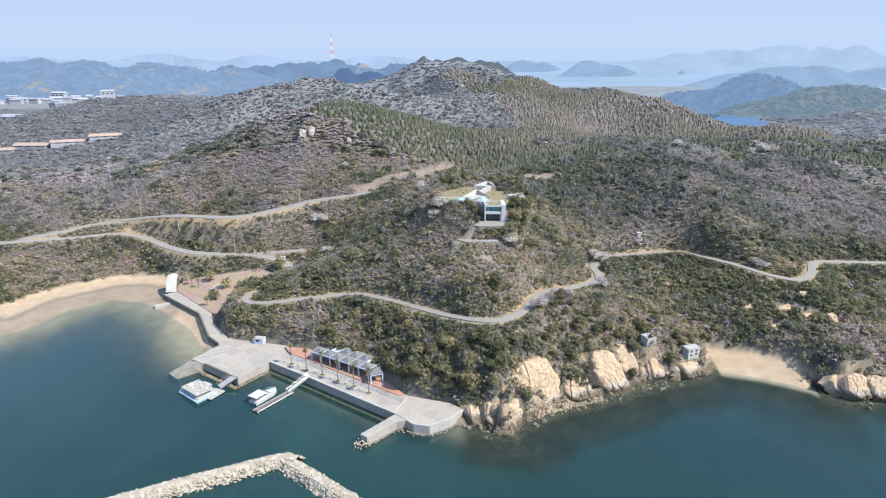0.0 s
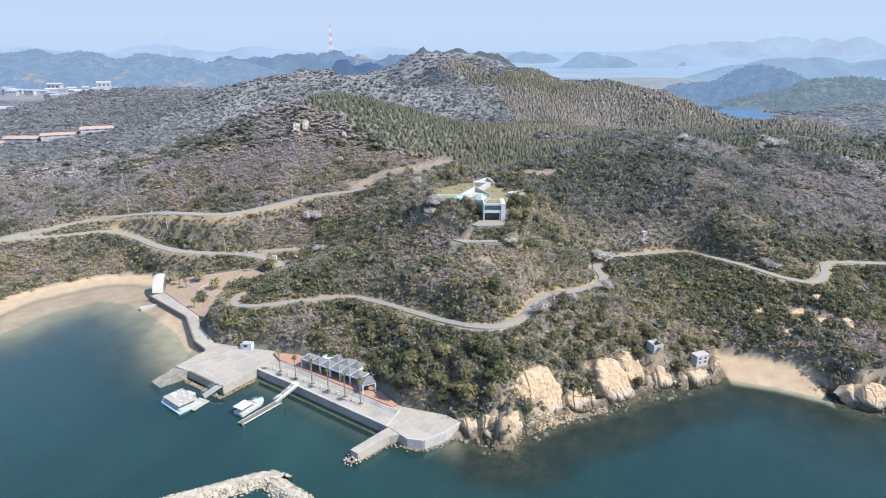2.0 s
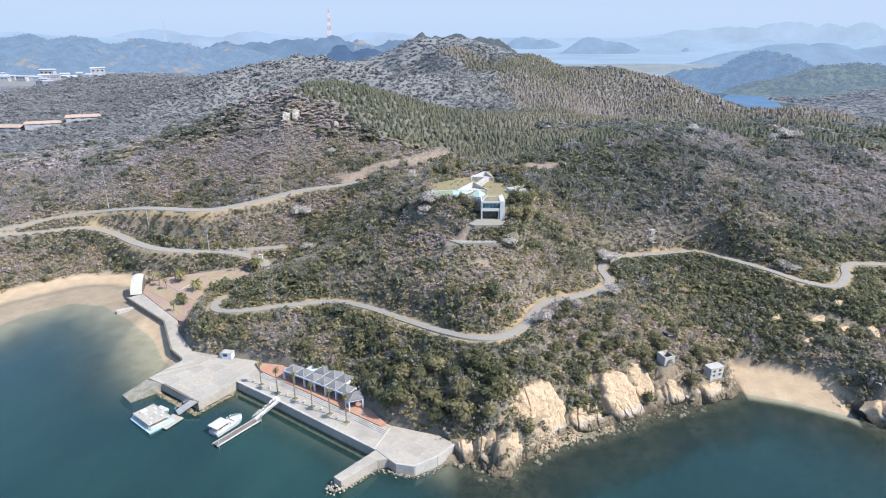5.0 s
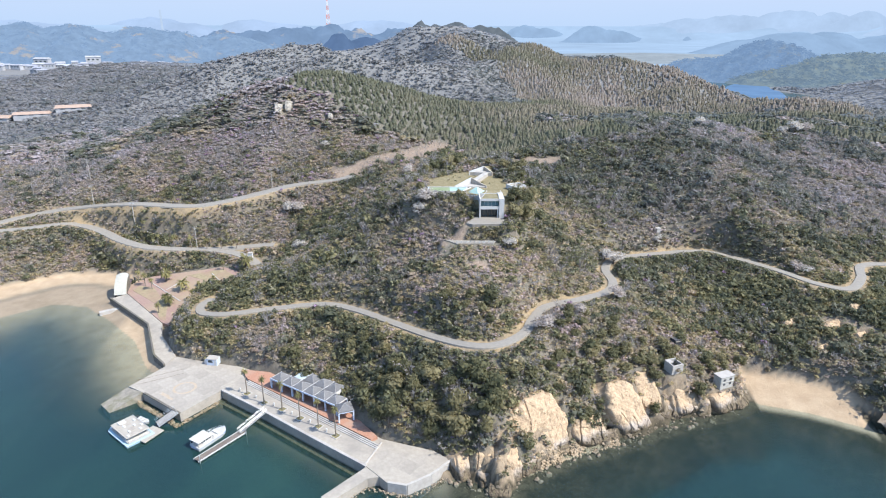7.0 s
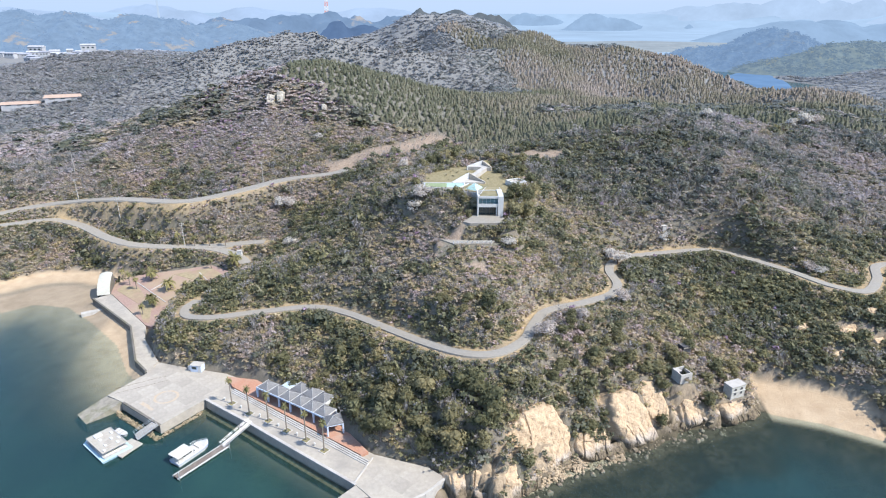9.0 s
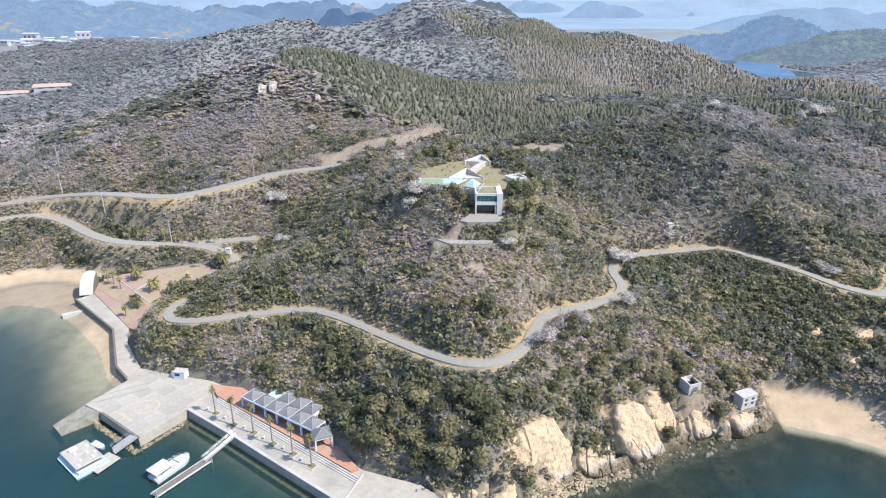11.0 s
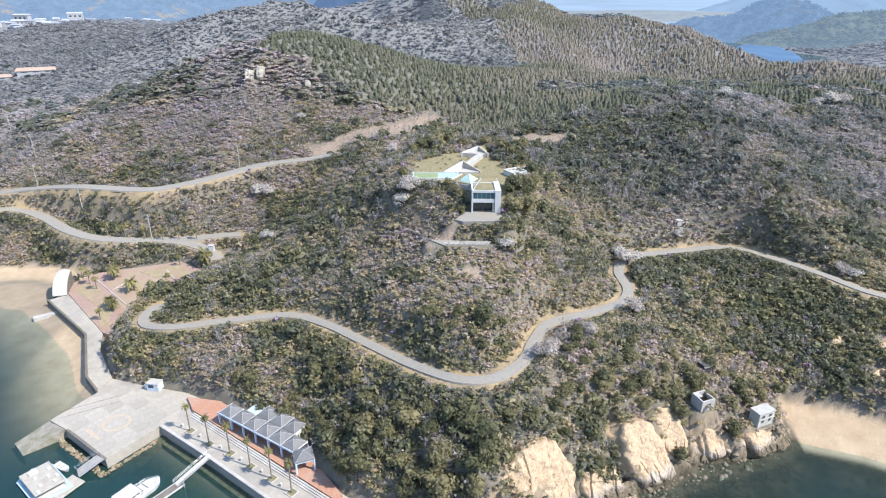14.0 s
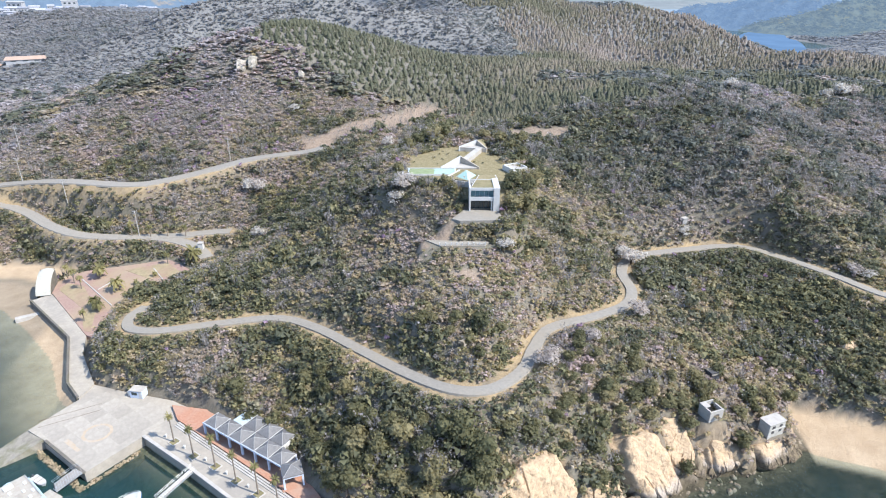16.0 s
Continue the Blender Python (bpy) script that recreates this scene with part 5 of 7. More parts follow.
TURN_ = axis(0.93, 0.36)
SLABS = ((26.8, 157.4, 6.4, 14.5, 14.0, TURN_ + 0.12, 0.92, 1.5), (40.0, 160.6, 3.2, 8.5, 6.5, TURN_, 0.75, 1.2), (50.3, 167.0, 5.6, 10.0, 13.0, TURN_ + 0.08, 0.80, 2.0),
         (57.4, 172.8, 6.4, 6.0, 11.5, TURN_ - 0.12, 0.78, 1.2), (62.6, 170.6, 2.2, 4.2, 6.0, TURN_ - 0.5, 0.6, 1.0), (67.3, 172.2, 4.0, 7.4, 7.0, TURN_ + 0.05, 0.78, 1.5), (72.6, 172.6, 1.9, 4.2, 4.6, TURN_ - 0.4, 0.6, 0.9),
         (78.9, 174.0, 2.3, 8.2, 5.4, TURN_ + 0.05, 0.72, 1.3), (84.2, 175.6, 1.2, 4.6, 3.6, TURN_ + 0.3, 0.6, 0.8), (9.0, 148.6, 2.3, 5.6, 6.0, TURN_ + 0.15, 0.82, 1.2), (14.0, 147.2, 3.0, 5.4, 8.0, TURN_ - 0.1, 0.84, 1.3),
         (19.0, 147.8, 3.6, 5.8, 8.0, TURN_ + 0.05, 0.86, 1.2), (24.0, 149.8, 2.4, 5.6, 6.0, TURN_ + 0.1, 0.78, 1.1), (16.6, 142.6, 0.7, 5.0, 4.4, TURN_ - 0.5, 0.45, 1.1), (33.5, 157.4, 1.5, 8.0, 3.4, TURN_ + 0.1, 0.42, 0.8),
         (45.0, 160.8, 1.1, 5.0, 3.6, TURN_, 0.45, 0.8), (119.0, 164.2, 2.6, 7.0, 6.0, 0.8, 0.7, 1.2), (123.2, 161.2, 3.2, 8.0, 8.0, 0.3, 0.8, 1.4), (129.0, 160.4, 3.0, 7.0, 7.5, -0.1, 0.8, 1.4))
for k, (cx, cy, cz, wide, long_, strike, dip, proud) in enumerate(SLABS):
    cliff_slab(cx, cy, cz, wide, long_, strike, dip, proud, 300 + 11 * k, cells=84 if wide > 8 else 56)
# bare ribs of rock showing through the scrub above the small beach
for k, (cx, cy, wide, long_) in enumerate(((118, 195, 7.5, 2.4), (123, 190, 5.5, 2.0), (112, 188, 5.0, 1.8), (126, 199, 6.0, 2.2), (129, 186, 4.0, 4.5), (106.5, 197.5, 4.5, 1.8))):
    cliff_slab(cx, cy, float(ground_at(cx, cy)[0]) + 1.1, wide, long_, 0.45, 0.5, 0.9, 800 + 7 * k, cells=40, label="pale tan granite rib bare of scrub")
M_CRAG = surface("lichened_granite", (0.27, 0.245, 0.205), (0.46, 0.42, 0.36), 0.7, (0.22, 0.21, 0.18), 0.3, 0.6, relief=0.8, dist=0.2)
# crags on the hill beyond the roads
for k, (cx, cy, wide, long_) in enumerate(((-80, 352, 3.4, 5.0), (-75.5, 354, 3.2, 6.0), (-54, 352, 2.4, 3.2))):
    cliff_slab(cx, cy, float(ground_at(cx, cy)[0]) + 2.2, wide, long_, 0.1, 1.15, 1.4, 900 + 7 * k, cells=40, label="pale weathered granite crag in the hillside scrub", material=M_CRAG)

# ---- hilltop gallery: white box, roof lawns, glass pyramid and sunken courts ----
gallery = thing("gallery_building", at(15.7, 223.4, 37.6) @ Matrix.Diagonal((1, 1, 0.86, 1)), "white two-storey gallery with a grass roof and broad glazing", "building")
part("left_wall", box(bmesh.new(), 0.2, 4.0, 0, 0.4, 8.4, 7.3), M_WHITE, gallery, "white side wall")
part("right_wall", box(bmesh.new(), 7.1, 4.0, 0, 1.6, 8.4, 7.3), M_WHITE, gallery, "broad white end wall")
part("rear_wall", box(bmesh.new(), 3.9, 8.1, 0, 7.2, 0.3, 7.0), M_WHITE, gallery)
part("floor", box(bmesh.new(), 3.4, 4.2, 3.3, 6.2, 7.4, 0.45), M_WHITE, gallery, "white floor slab")
part("parapet", box(bmesh.new(), 3.35, 0.12, 3.3, 5.9, 0.24, 1.15), M_WHITE, gallery, "white balcony parapet")
part("lintel", box(bmesh.new(), 3.35, 0.15, 6.5, 5.9, 0.3, 0.8), M_WHITE, gallery, "white roof beam")
for k in range(5):
    part("upper_window", box(bmesh.new(), 1.0 + 1.18 * k, 1.2, 3.75, 1.1, 0.08, 2.75), M_GLASS, gallery, "blue-green glazing panel")
    part("lower_window", box(bmesh.new(), 1.0 + 1.18 * k, 1.8, 0.05, 1.1, 0.08, 3.2), M_GLASS_DARK, gallery, "dark glazing panel")
for k in range(6):
    part("mullion", box(bmesh.new(), 0.42 + 1.18 * k, 1.15, 3.75, 0.07, 0.12, 2.75), M_STEEL, gallery)
part("column", box(bmesh.new(), 5.9, 0.3, 0, 0.35, 0.35, 3.3), M_WHITE, gallery, "white front column")
bm = bmesh.new()
v = [bm.verts.new(c) for c in ((0.4, 0.3, 6.9), (7.7, 0.3, 6.9), (7.7, 13.0, 6.3), (3.3, 13.0, 6.3))]
w = [bm.verts.new(q.co + Vector((0, 0, 0.3))) for q in v]
bm.faces.new(w)
bm.faces.new(v[::-1])
for k in range(4):
    bm.faces.new((v[k], v[(k + 1) % 4], w[(k + 1) % 4], w[k]))
part("grass_roof", bm, M_LAWN, gallery, "dry yellow-green roof lawn")
for a, b in (((0.25, 0.1, 6.9), (3.2, 13.1, 6.3)), ((7.75, 0.0, 6.9), (7.7, 13.1, 6.3)), ((0.2, 0.1, 6.9), (7.9, 0.1, 6.9))):
    a, b = Vector(a), Vector(b)
    m_ = Matrix.Translation(a) @ (b - a).to_track_quat("X", "Z").to_matrix().to_4x4()
    part("roof_edge", box(bmesh.new(), (b - a).length / 2, 0, 0.0, (b - a).length, 0.18, 0.34, m_), M_WHITE, gallery, "white roof upstand")
part("side_infill", box(bmesh.new(), 5.6, 10.6, 0, 4.4, 4.8, 6.2), M_WHITE, gallery, "white rear block")
LOW = thing("skylit_hall", at(15.2, 236.0, 0.0), "low hall under a roof lawn with a pale green glass pyramid", "building")
part("body", prism(bmesh.new(), [(-5.6, -1.6), (-1.4, 5.6), (5.4, 2.0), (1.9, -5.0)], 37.5, 42.7), M_WHITE, LOW, "white retaining walls")
part("grass_roof", prism(bmesh.new(), [(-5.3, -1.5), (-1.3, 5.2), (5.0, 1.9), (1.8, -4.6)], 42.7, 43.0), M_LAWN, LOW, "dry yellow-green roof lawn")
part("roof_edge", box(bmesh.new(), 0, 0, 42.4, 7.6, 0.35, 0.85, Matrix.Translation((-3.5, 2.0, 0)) @ Matrix.Rotation(axis(4.2, 7.2), 4, "Z")), M_WHITE, LOW, "white roof upstand")
bm = bmesh.new()
tip = bm.verts.new((0.1, 0.2, 44.7))
c = [bm.verts.new(q) for q in ((-2.6, -0.6, 43.0), (0.4, -3.6, 43.0), (2.9, 0.8, 43.0), (0.2, 3.8, 43.0))]
for k in range(4):
    bm.faces.new((c[k], c[(k + 1) % 4], tip))
pyr = part("glass_pyramid", bm, M_SKYLIGHT, LOW, "pale green glazed pyramid skylight")
bm = bmesh.new()
for q in ((-2.6, -0.6), (0.4, -3.6), (2.9, 0.8), (0.2, 3.8)):
    rod(bm, (*q, 43.02), (0.1, 0.2, 44.74), 0.05, n=4)
part("glazing_bars", bm, M_WHITE, pyr, "white glazing bars")


def wedge(name, pts, low, high, material, label):
    """A triangular sunken court: white walls rising to a point, the shaded one coloured grey."""
    ob = thing(name, at(0, 0, 0), label, "building")
    a, b, c = [Vector((*p, 0)) for p in pts]
    # the right wall is grey to put its shade into the material
    for p, q, h0, h1, mat_ in ((b, c, 0.3, high, M_CONCRETE), (c, a, high, 0.3, M_WHITE)):
        bm = bmesh.new()
        d = (q - p).normalized()
        n = Vector((-d.y, d.x, 0)) * 0.22
        v = [bm.verts.new(r) for r in (p - n + Vector((0, 0, low - 2)), q - n + Vector((0, 0, low - 2)), q + n + Vector((0, 0, low - 2)), p + n + Vector((0, 0, low - 2)),
                                       p - n + Vector((0, 0, low + h0)), q - n + Vector((0, 0, low + h1)), q + n + Vector((0, 0, low + h1)), p + n + Vector((0, 0, low + h0)))]
        for f in ((0, 1, 5, 4), (2, 3, 7, 6), (4, 5, 6, 7), (1, 2, 6, 5), (3, 0, 4, 7)):
            bm.faces.new([v[i] for i in f])
        bmesh.ops.recalc_face_normals(bm, faces=bm.faces)
        part("wall", bm, mat_, ob, "court wall, white on the lit side and grey on the shaded")
    back = c + (c - (a + b) / 2).normalized() * 7
    bm = bmesh.new()
    v = [bm.verts.new(r) for r in (a + Vector((0, 0, low + 0.25)), b + Vector((0, 0, low + 0.25)), c + Vector((0, 0, low + high - 0.15)), back + Vector((0, 0, low + 0.4)))]
    bm.faces.new((v[1], v[3], v[2]))
    bm.faces.new((v[3], v[0], v[2]))
    bmesh.ops.recalc_face_normals(bm, faces=bm.faces)
    part("bank", bm, M_LAWN, ob, "dry grass bank behind the wall")
    part("court_floor", prism(bmesh.new(), [tuple(p) for p in pts], low - 1.5, low + 0.12), material, ob, "pale grey court floor")
    return ob


wedge("triangular_court", [(8.3, 248.0), (19.6, 248.2), (14.2, 253.0)], 41.6, 2.3, M_CONCRETE_PALE, "triangular sunken court with rising white walls")
wedge("upper_court", [(14.1, 268.0), (23.0, 266.5), (20.0, 271.0)], 42.4, 1.8, M_CONCRETE_PALE, "upper triangular court with white walls")
tagged(part("garden_path", prism(bmesh.new(), [(14.6, 254.5), (16.4, 253.8), (21.4, 266.4), (19.6, 267.0)], 40.5, 42.6), M_CONCRETE_PALE), "pale concrete garden path between the courts", "path", kind="structure")
court = thing("garden_court", at(4.9, 244.7, 41.2) @ Matrix.Diagonal((1.3, 1, 1, 1)), "long white-walled pool court with a grass floor", "courtyard")
for cx, cy, sx, sy in ((0, -3.0, 11.8, 0.3), (0, 3.0, 11.8, 0.3), (-5.8, 0, 0.3, 6.0), (5.8, 0, 0.3, 6.0), (-4.6, 0, 0.25, 6.0)):
    part("wall", box(bmesh.new(), cx, cy, 0, sx, sy, 0.55), M_BLUEWHITE if sy > 1 else M_WHITE, court, "low white wall")
part("grass", box(bmesh.new(), -1.6, 0, 0.0, 5.6, 5.6, 0.35), surface("fresh_green_grass", (0.16, 0.20, 0.10), (0.25, 0.30, 0.17), 1.2), court, "bright green grass floor")
part("pool", box(bmesh.new(), 3.4, 0, 0.0, 4.4, 5.6, 0.35), M_SKYLIGHT, court, "pale green shallow pool")
annex = thing("gallery_annex", at(30.0, 246.8, 40.8, 0.5), "small white roofless annex among trees", "building")
for cx, cy, sx, sy in ((0, -2.4, 5.2, 0.35), (0, 2.4, 5.2, 0.35), (-2.5, 0, 0.35, 5.0), (2.5, 0, 0.35, 5.0)):
    part("wall", box(bmesh.new(), cx, cy, 0, sx, sy, 2.0), M_WHITE, annex, "white wall")
part("flat_roof", box(bmesh.new(), -0.4, 0.4, 1.2, 4.0, 3.8, 0.3), M_CONCRETE_PALE, annex, "pale grey flat roof")
tagged(part("forecourt", prism(bmesh.new(), [(14.4, 224.2), (23.4, 223.6), (24.2, 217.0), (13.2, 216.4), (11.2, 217.8)], 35.0, 37.62), M_ASPHALT), "grey concrete forecourt before the gallery", "pavement", kind="structure")
tagged(part("lower_terrace", prism(bmesh.new(), [(4.4, 214.8), (9.8, 214.4), (20.6, 213.8), (19.3, 211.4), (8.4, 211.0)], 30.0, 33.1), M_ASPHALT), "pale concrete lookout terrace on the slope", "pavement", kind="structure")
fence = thing("lookout_fence", at(0, 0, 33.1), "low fence of white posts along the lookout terrace", "fence")
for k in range(9):
    part("post", box(bmesh.new(), 8.2 + 1.4 * k, 211.4 + 0.05 * k, 0, 0.22, 0.22, 0.75), M_WHITE, fence)
for h in (0.3, 0.6):
    part("rail", rod(bmesh.new(), (8.2, 211.4, h), (19.4, 211.8, h), 0.05, n=5), M_WHITE, fence)

# ---- two old concrete lookouts on the cliff ----
post_a = thing("roofless_lookout", at(65.2, 176.6, 9.6, axis(0.94, 0.36)), "roofless grey concrete lookout with a dark inside", "ruin")
for cx, cy, sx, sy, hh in ((0, -1.5, 3.5, 0.28, 2.6), (0, 1.5, 3.5, 0.28, 2.8), (-1.6, 0, 0.28, 2.9, 2.7), (1.6, 0, 0.28, 2.9, 2.5)):
    part("wall", box(bmesh.new(), cx, cy, 0, sx, sy, hh), M_CONCRETE_PALE, post_a, "weathered concrete wall")
# dark floor and window panel stand for the shade inside
part("floor", box(bmesh.new(), 0, 0, -0.6, 3.4, 3.0, 0.7), M_SHADE, post_a, "floor coloured dark for the shade inside")
part("corner_slab", box(bmesh.new(), -1.0, 0.7, 2.6, 1.4, 1.5, 0.16), M_CONCRETE_PALE, post_a, "broken corner of the roof slab")
part("window", box(bmesh.new(), 0.2, -1.64, 0.9, 1.0, 0.08, 0.8), M_SHADE, post_a, "dark panel standing for a window hole")
post_b = thing("white_lookout", at(79.6, 177.6, 5.1, axis(0.93, 0.38)) @ Matrix.Diagonal((0.82, 0.82, 0.66, 1)), "small whitewashed two-storey lookout with four empty windows", "ruin")
part("body", box(bmesh.new(), 0, 0, -1.5, 5.6, 3.2, 5.7, bevel=0.05), M_WEATHERED, post_b, "stained whitewashed walls")
part("roof", box(bmesh.new(), 0, 0, 4.2, 5.9, 3.5, 0.28, bevel=0.04), M_CONCRETE_PALE, post_b, "flat grey concrete roof")
part("string_course", box(bmesh.new(), 0.2, -1.66, 1.9, 5.6, 0.16, 0.18), M_WEATHERED, post_b, "white ledge")
# dark panels on the solid body stand for shaded openings
for x, z, w_ in ((-1.3, 2.5, 1.0), (1.2, 2.5, 1.0), (-1.3, 0.6, 0.9), (1.2, 0.6, 0.9)):
    part("window_shade_panel", box(bmesh.new(), x, -1.6, z, w_, 0.14, 0.95), M_SHADE, post_b, "dark panel standing for an empty window")
hutlet = thing("collapsed_shed", at(69.6, 187.5, float(ground_at(69.6, 187.5)[0]), 0.4), "small dark collapsed shed in the scrub", "shed")
part("wall", box(bmesh.new(), 0, 0, 0, 2.6, 2.0, 2.2), M_SHADE, hutlet)
part("roof", box(bmesh.new(), 0, 0.2, 1.9, 2.6, 2.2, 0.15, Matrix.Rotation(0.25, 4, "X")), M_CONCRETE_DARK, hutlet, "sagging dark roof sheet")
pumphouse = thing("pump_house", at(82, 246, float(ground_at(82, 246)[0]), 0.3) @ Matrix.Diagonal((0.62, 0.62, 0.6, 1)), "small grey pump house beside the hill road", "hut")
part("body", box(bmesh.new(), 0, 0, -0.5, 2.6, 2.2, 2.8), M_CONCRETE_PALE, pumphouse)
part("roof", box(bmesh.new(), 0, 0, 2.3, 3.0, 2.6, 0.2), M_CONCRETE_PALE, pumphouse, "flat grey roof")


# ---- utility poles ----
def pole(x, y):
    z = float(ground_at(x, y)[0])
    ob = thing("utility_pole", at(x, y, z, 0.4), "grey concrete utility pole with a crossarm", "pole", "utility poles")
    part("shaft", rod(bmesh.new(), (0, 0, -0.5), (0, 0, 9.5), 0.17, 0.11, 8), M_CONCRETE_PALE, ob)
    for h in (8.6, 9.2):
        part("crossarm", box(bmesh.new(), 0, 0, h, 1.7, 0.1, 0.1), M_STEEL, ob, "steel crossarm")
    for k in (-0.7, 0, 0.7):
        part("insulator", rod(bmesh.new(), (k, 0, 9.3), (k, 0, 9.5), 0.06, n=6), M_WHITE, ob)
    return ob


first_pole = pole(-95.2, 267)
for x, y in ((-126, 281), (-159.5, 312), (-190, 345), (-72, 300), (-150, 295)):
    copy_thing(first_pole, at(x, y, float(ground_at(x, y)[0]), 0.4))

# ---- guard rail of the low lane ----
gate_hut = thing("gate_cabin", at(-71.5, 259.5, float(ground_at(-71.5, 259.5)[0])), "small white cabin at the lane's end", "hut")
part("body", box(bmesh.new(), 0, 0, 0, 1.6, 1.4, 2.2), M_WHITE, gate_hut)
part("roof", box(bmesh.new(), 0, 0, 2.2, 1.9, 1.7, 0.12), M_CONCRETE_PALE, gate_hut)


# ---- grass of the plaza ----
def on_plaza(poly, name, material, label):
    bm = prism(bmesh.new(), poly, -0.3, 0.06)
    for v in bm.verts:
        v.co.z += 2.9 + PLAZA_RISE * max(0.0, (v.co.x + 100) * 0.68 + (v.co.y - 229) * 0.73)
    return tagged(part(name, bm, material), label, "grass", kind="structure")


on_plaza([(-111, 242.6), (-98, 231.5), (-91, 219.5), (-88.6, 218.6), (-92.5, 229.5), (-103.5, 243.5), (-110, 246)], "plaza_lawn_shore", M_DRYGRASS, "dry tan grass between promenade and plaza")
on_plaza([(-93.5, 250.8), (-80.6, 253.6), (-72.5, 245.2), (-83, 244.4)], "plaza_lawn_middle", M_DRYGRASS, "dry tan grass patch of the plaza")
on_plaza([(-91.6, 240.8), (-88.8, 241.2), (-88.2, 238.6), (-91.2, 238.0)], "palm_island", M_DRYGRASS, "dry grass round a palm")
for a, b in (((-106, 247.5), (-88.5, 231)), ((-97.5, 240.5), (-95, 244.5)), ((-84, 250.5), (-78, 243))):
    zz = [2.9 + PLAZA_RISE * max(0.0, (p[0] + 100) * 0.68 + (p[1] - 229) * 0.73) for p in (a, b)]
    a, b = Vector((*a, zz[0])), Vector((*b, zz[1]))
    ob = part("plaza_kerb", box(bmesh.new(), (b - a).length / 2, 0, 0, (b - a).length, 0.35, 0.14), M_CONCRETE_PALE)
    ob.matrix_world = Matrix.Translation(a) @ (b - a).to_track_quat("X", "Z").to_matrix().to_4x4()
    tagged(ob, "pale concrete edging across the plaza", "kerb", kind="structure")


# ---- cast slabs of the apron and the promenade ----
M_SLAB = surface("cast_concrete_slab", (0.300, 0.273, 0.235), (0.385, 0.352, 0.305), 1.2, (0.245, 0.222, 0.192), 0.12, 0.75, 0.88, vary=0.16)
slab_mesh = bpy.data.meshes.new("concrete_slab")
bm = box(bmesh.new(), 0, 0, 2.40, 3.90, 3.90, 0.105)
bm.to_mesh(slab_mesh)
bm.free()
slab_mesh.materials.append(M_SLAB)
turn_ = axis(0.814, -0.581)
c_, s_ = math.cos(turn_), math.sin(turn_)
for i in range(-20, 21):
    for j in range(-12, 13):
        x, y = -45 + 4.0 * (i * c_ - j * s_), 172 + 4.0 * (i * s_ + j * c_)
        corners = [(x + 2.0 * (a * c_ - b * s_), y + 2.0 * (a * s_ + b * c_)) for a in (-1, 1) for b in (-1, 1)]
        cx, cy = np.array([p[0] for p in corners]), np.array([p[1] for p in corners])
        if (poly_distance(cx, cy, APRON) < -0.35).all() and (poly_distance(cx, cy, BRICKS) > 0.4).all():
            slab = new("concrete_slab", slab_mesh)
            slab.matrix_world = at(x, y, 0.0, turn_)
            slab.parent = apron


# ---- vegetation ----
ICO_V, ICO_F = None, None


def ico():
    bm = bmesh.new()
    bmesh.ops.create_icosphere(bm, subdivisions=1, radius=1.0)
    v = np.array([q.co[:] for q in bm.verts])
    f = np.array([[q.index for q in p.verts] for p in bm.faces])
    bm.free()
    return v, f


ICO_V, ICO_F = ico()


def leaf_tris(rng, centres, out, size):
    """Small leaf clumps at the centres, facing roughly outward."""
    n = len(centres)
    out = out + rng.randn(n, 3) * 0.25 + [0, 0, 0.45]
    out = out / (np.linalg.norm(out, axis=1)[:, None] + 1e-9)
    side = np.cross(out, rng.randn(n, 3))
    side /= np.linalg.norm(side, axis=1)[:, None] + 1e-9
    up = np.cross(out, side) + 0.7 * out * rng.uniform(-1, 1, (n, 1))
    s = size * rng.uniform(0.6, 1.4, (n, 1))
    r = rng.uniform(-1, 1, (n, 1))
    v = np.stack([centres - side * s - up * s * 0.6, centres + side * s - up * s * (0.6 + 0.3 * r), centres + side * s * 0.6 * r + up * s], 1).reshape(-1, 3)
    return v, np.arange(3 * n).reshape(-1, 3)


def crown(seed, lumps, leaves, leaf=0.10, tall=1.0, spread=0.30, core=1.0, single=False):
    """A crown about one metre across and high: uneven lumps of foliage with leaf clumps standing off them."""
    rng = np.random.RandomState(seed)
    vs, fs, n = [], [], 0
    cs, rs = [], []
    for k in range(lumps):
        r = rng.uniform(0.17, 0.30) * (1.25 if k == 0 else 1)
        a, d = rng.uniform(0, 6.28), (0 if k == 0 else spread * rng.uniform(0.4, 1.0))
        c = np.array([math.cos(a) * d, math.sin(a) * d, tall * rng.uniform(0.28, 0.75)])
        v = ICO_V * core * r * rng.uniform(0.72, 1.25, (len(ICO_V), 1)) * [1, 1, 0.85 * tall ** 0.5] + c
        if k == 0 or not single:
            vs.append(v), fs.append(ICO_F + n)
            n += len(v)
        cs.append(c), rs.append(r)
    cs, rs = np.array(cs), np.array(rs)
    pick = rng.randint(0, lumps, leaves)
    out = rng.randn(leaves, 3)
    out[:, 2] = np.abs(out[:, 2]) * 0.9 - 0.15
    out /= np.linalg.norm(out, axis=1)[:, None]
    v, f = leaf_tris(rng, cs[pick] + out * rs[pick][:, None] * rng.uniform(0.85, 1.25, (leaves, 1)), out, leaf)
    vs.append(v), fs.append(f + n)
    return np.concatenate(vs), np.concatenate(fs)


def puff(seed, leaves, leaf):
    """A small far bush: a loose dome of leaf clumps."""
    rng = np.random.RandomState(seed)
    out = rng.randn(leaves, 3)
    out[:, 2] = np.abs(out[:, 2])
    out /= np.linalg.norm(out, axis=1)[:, None]
    return leaf_tris(rng, out * rng.uniform(0.16, 0.5, (leaves, 1)) * [1, 1, 1.3] + [0, 0, 0.12], out, leaf)


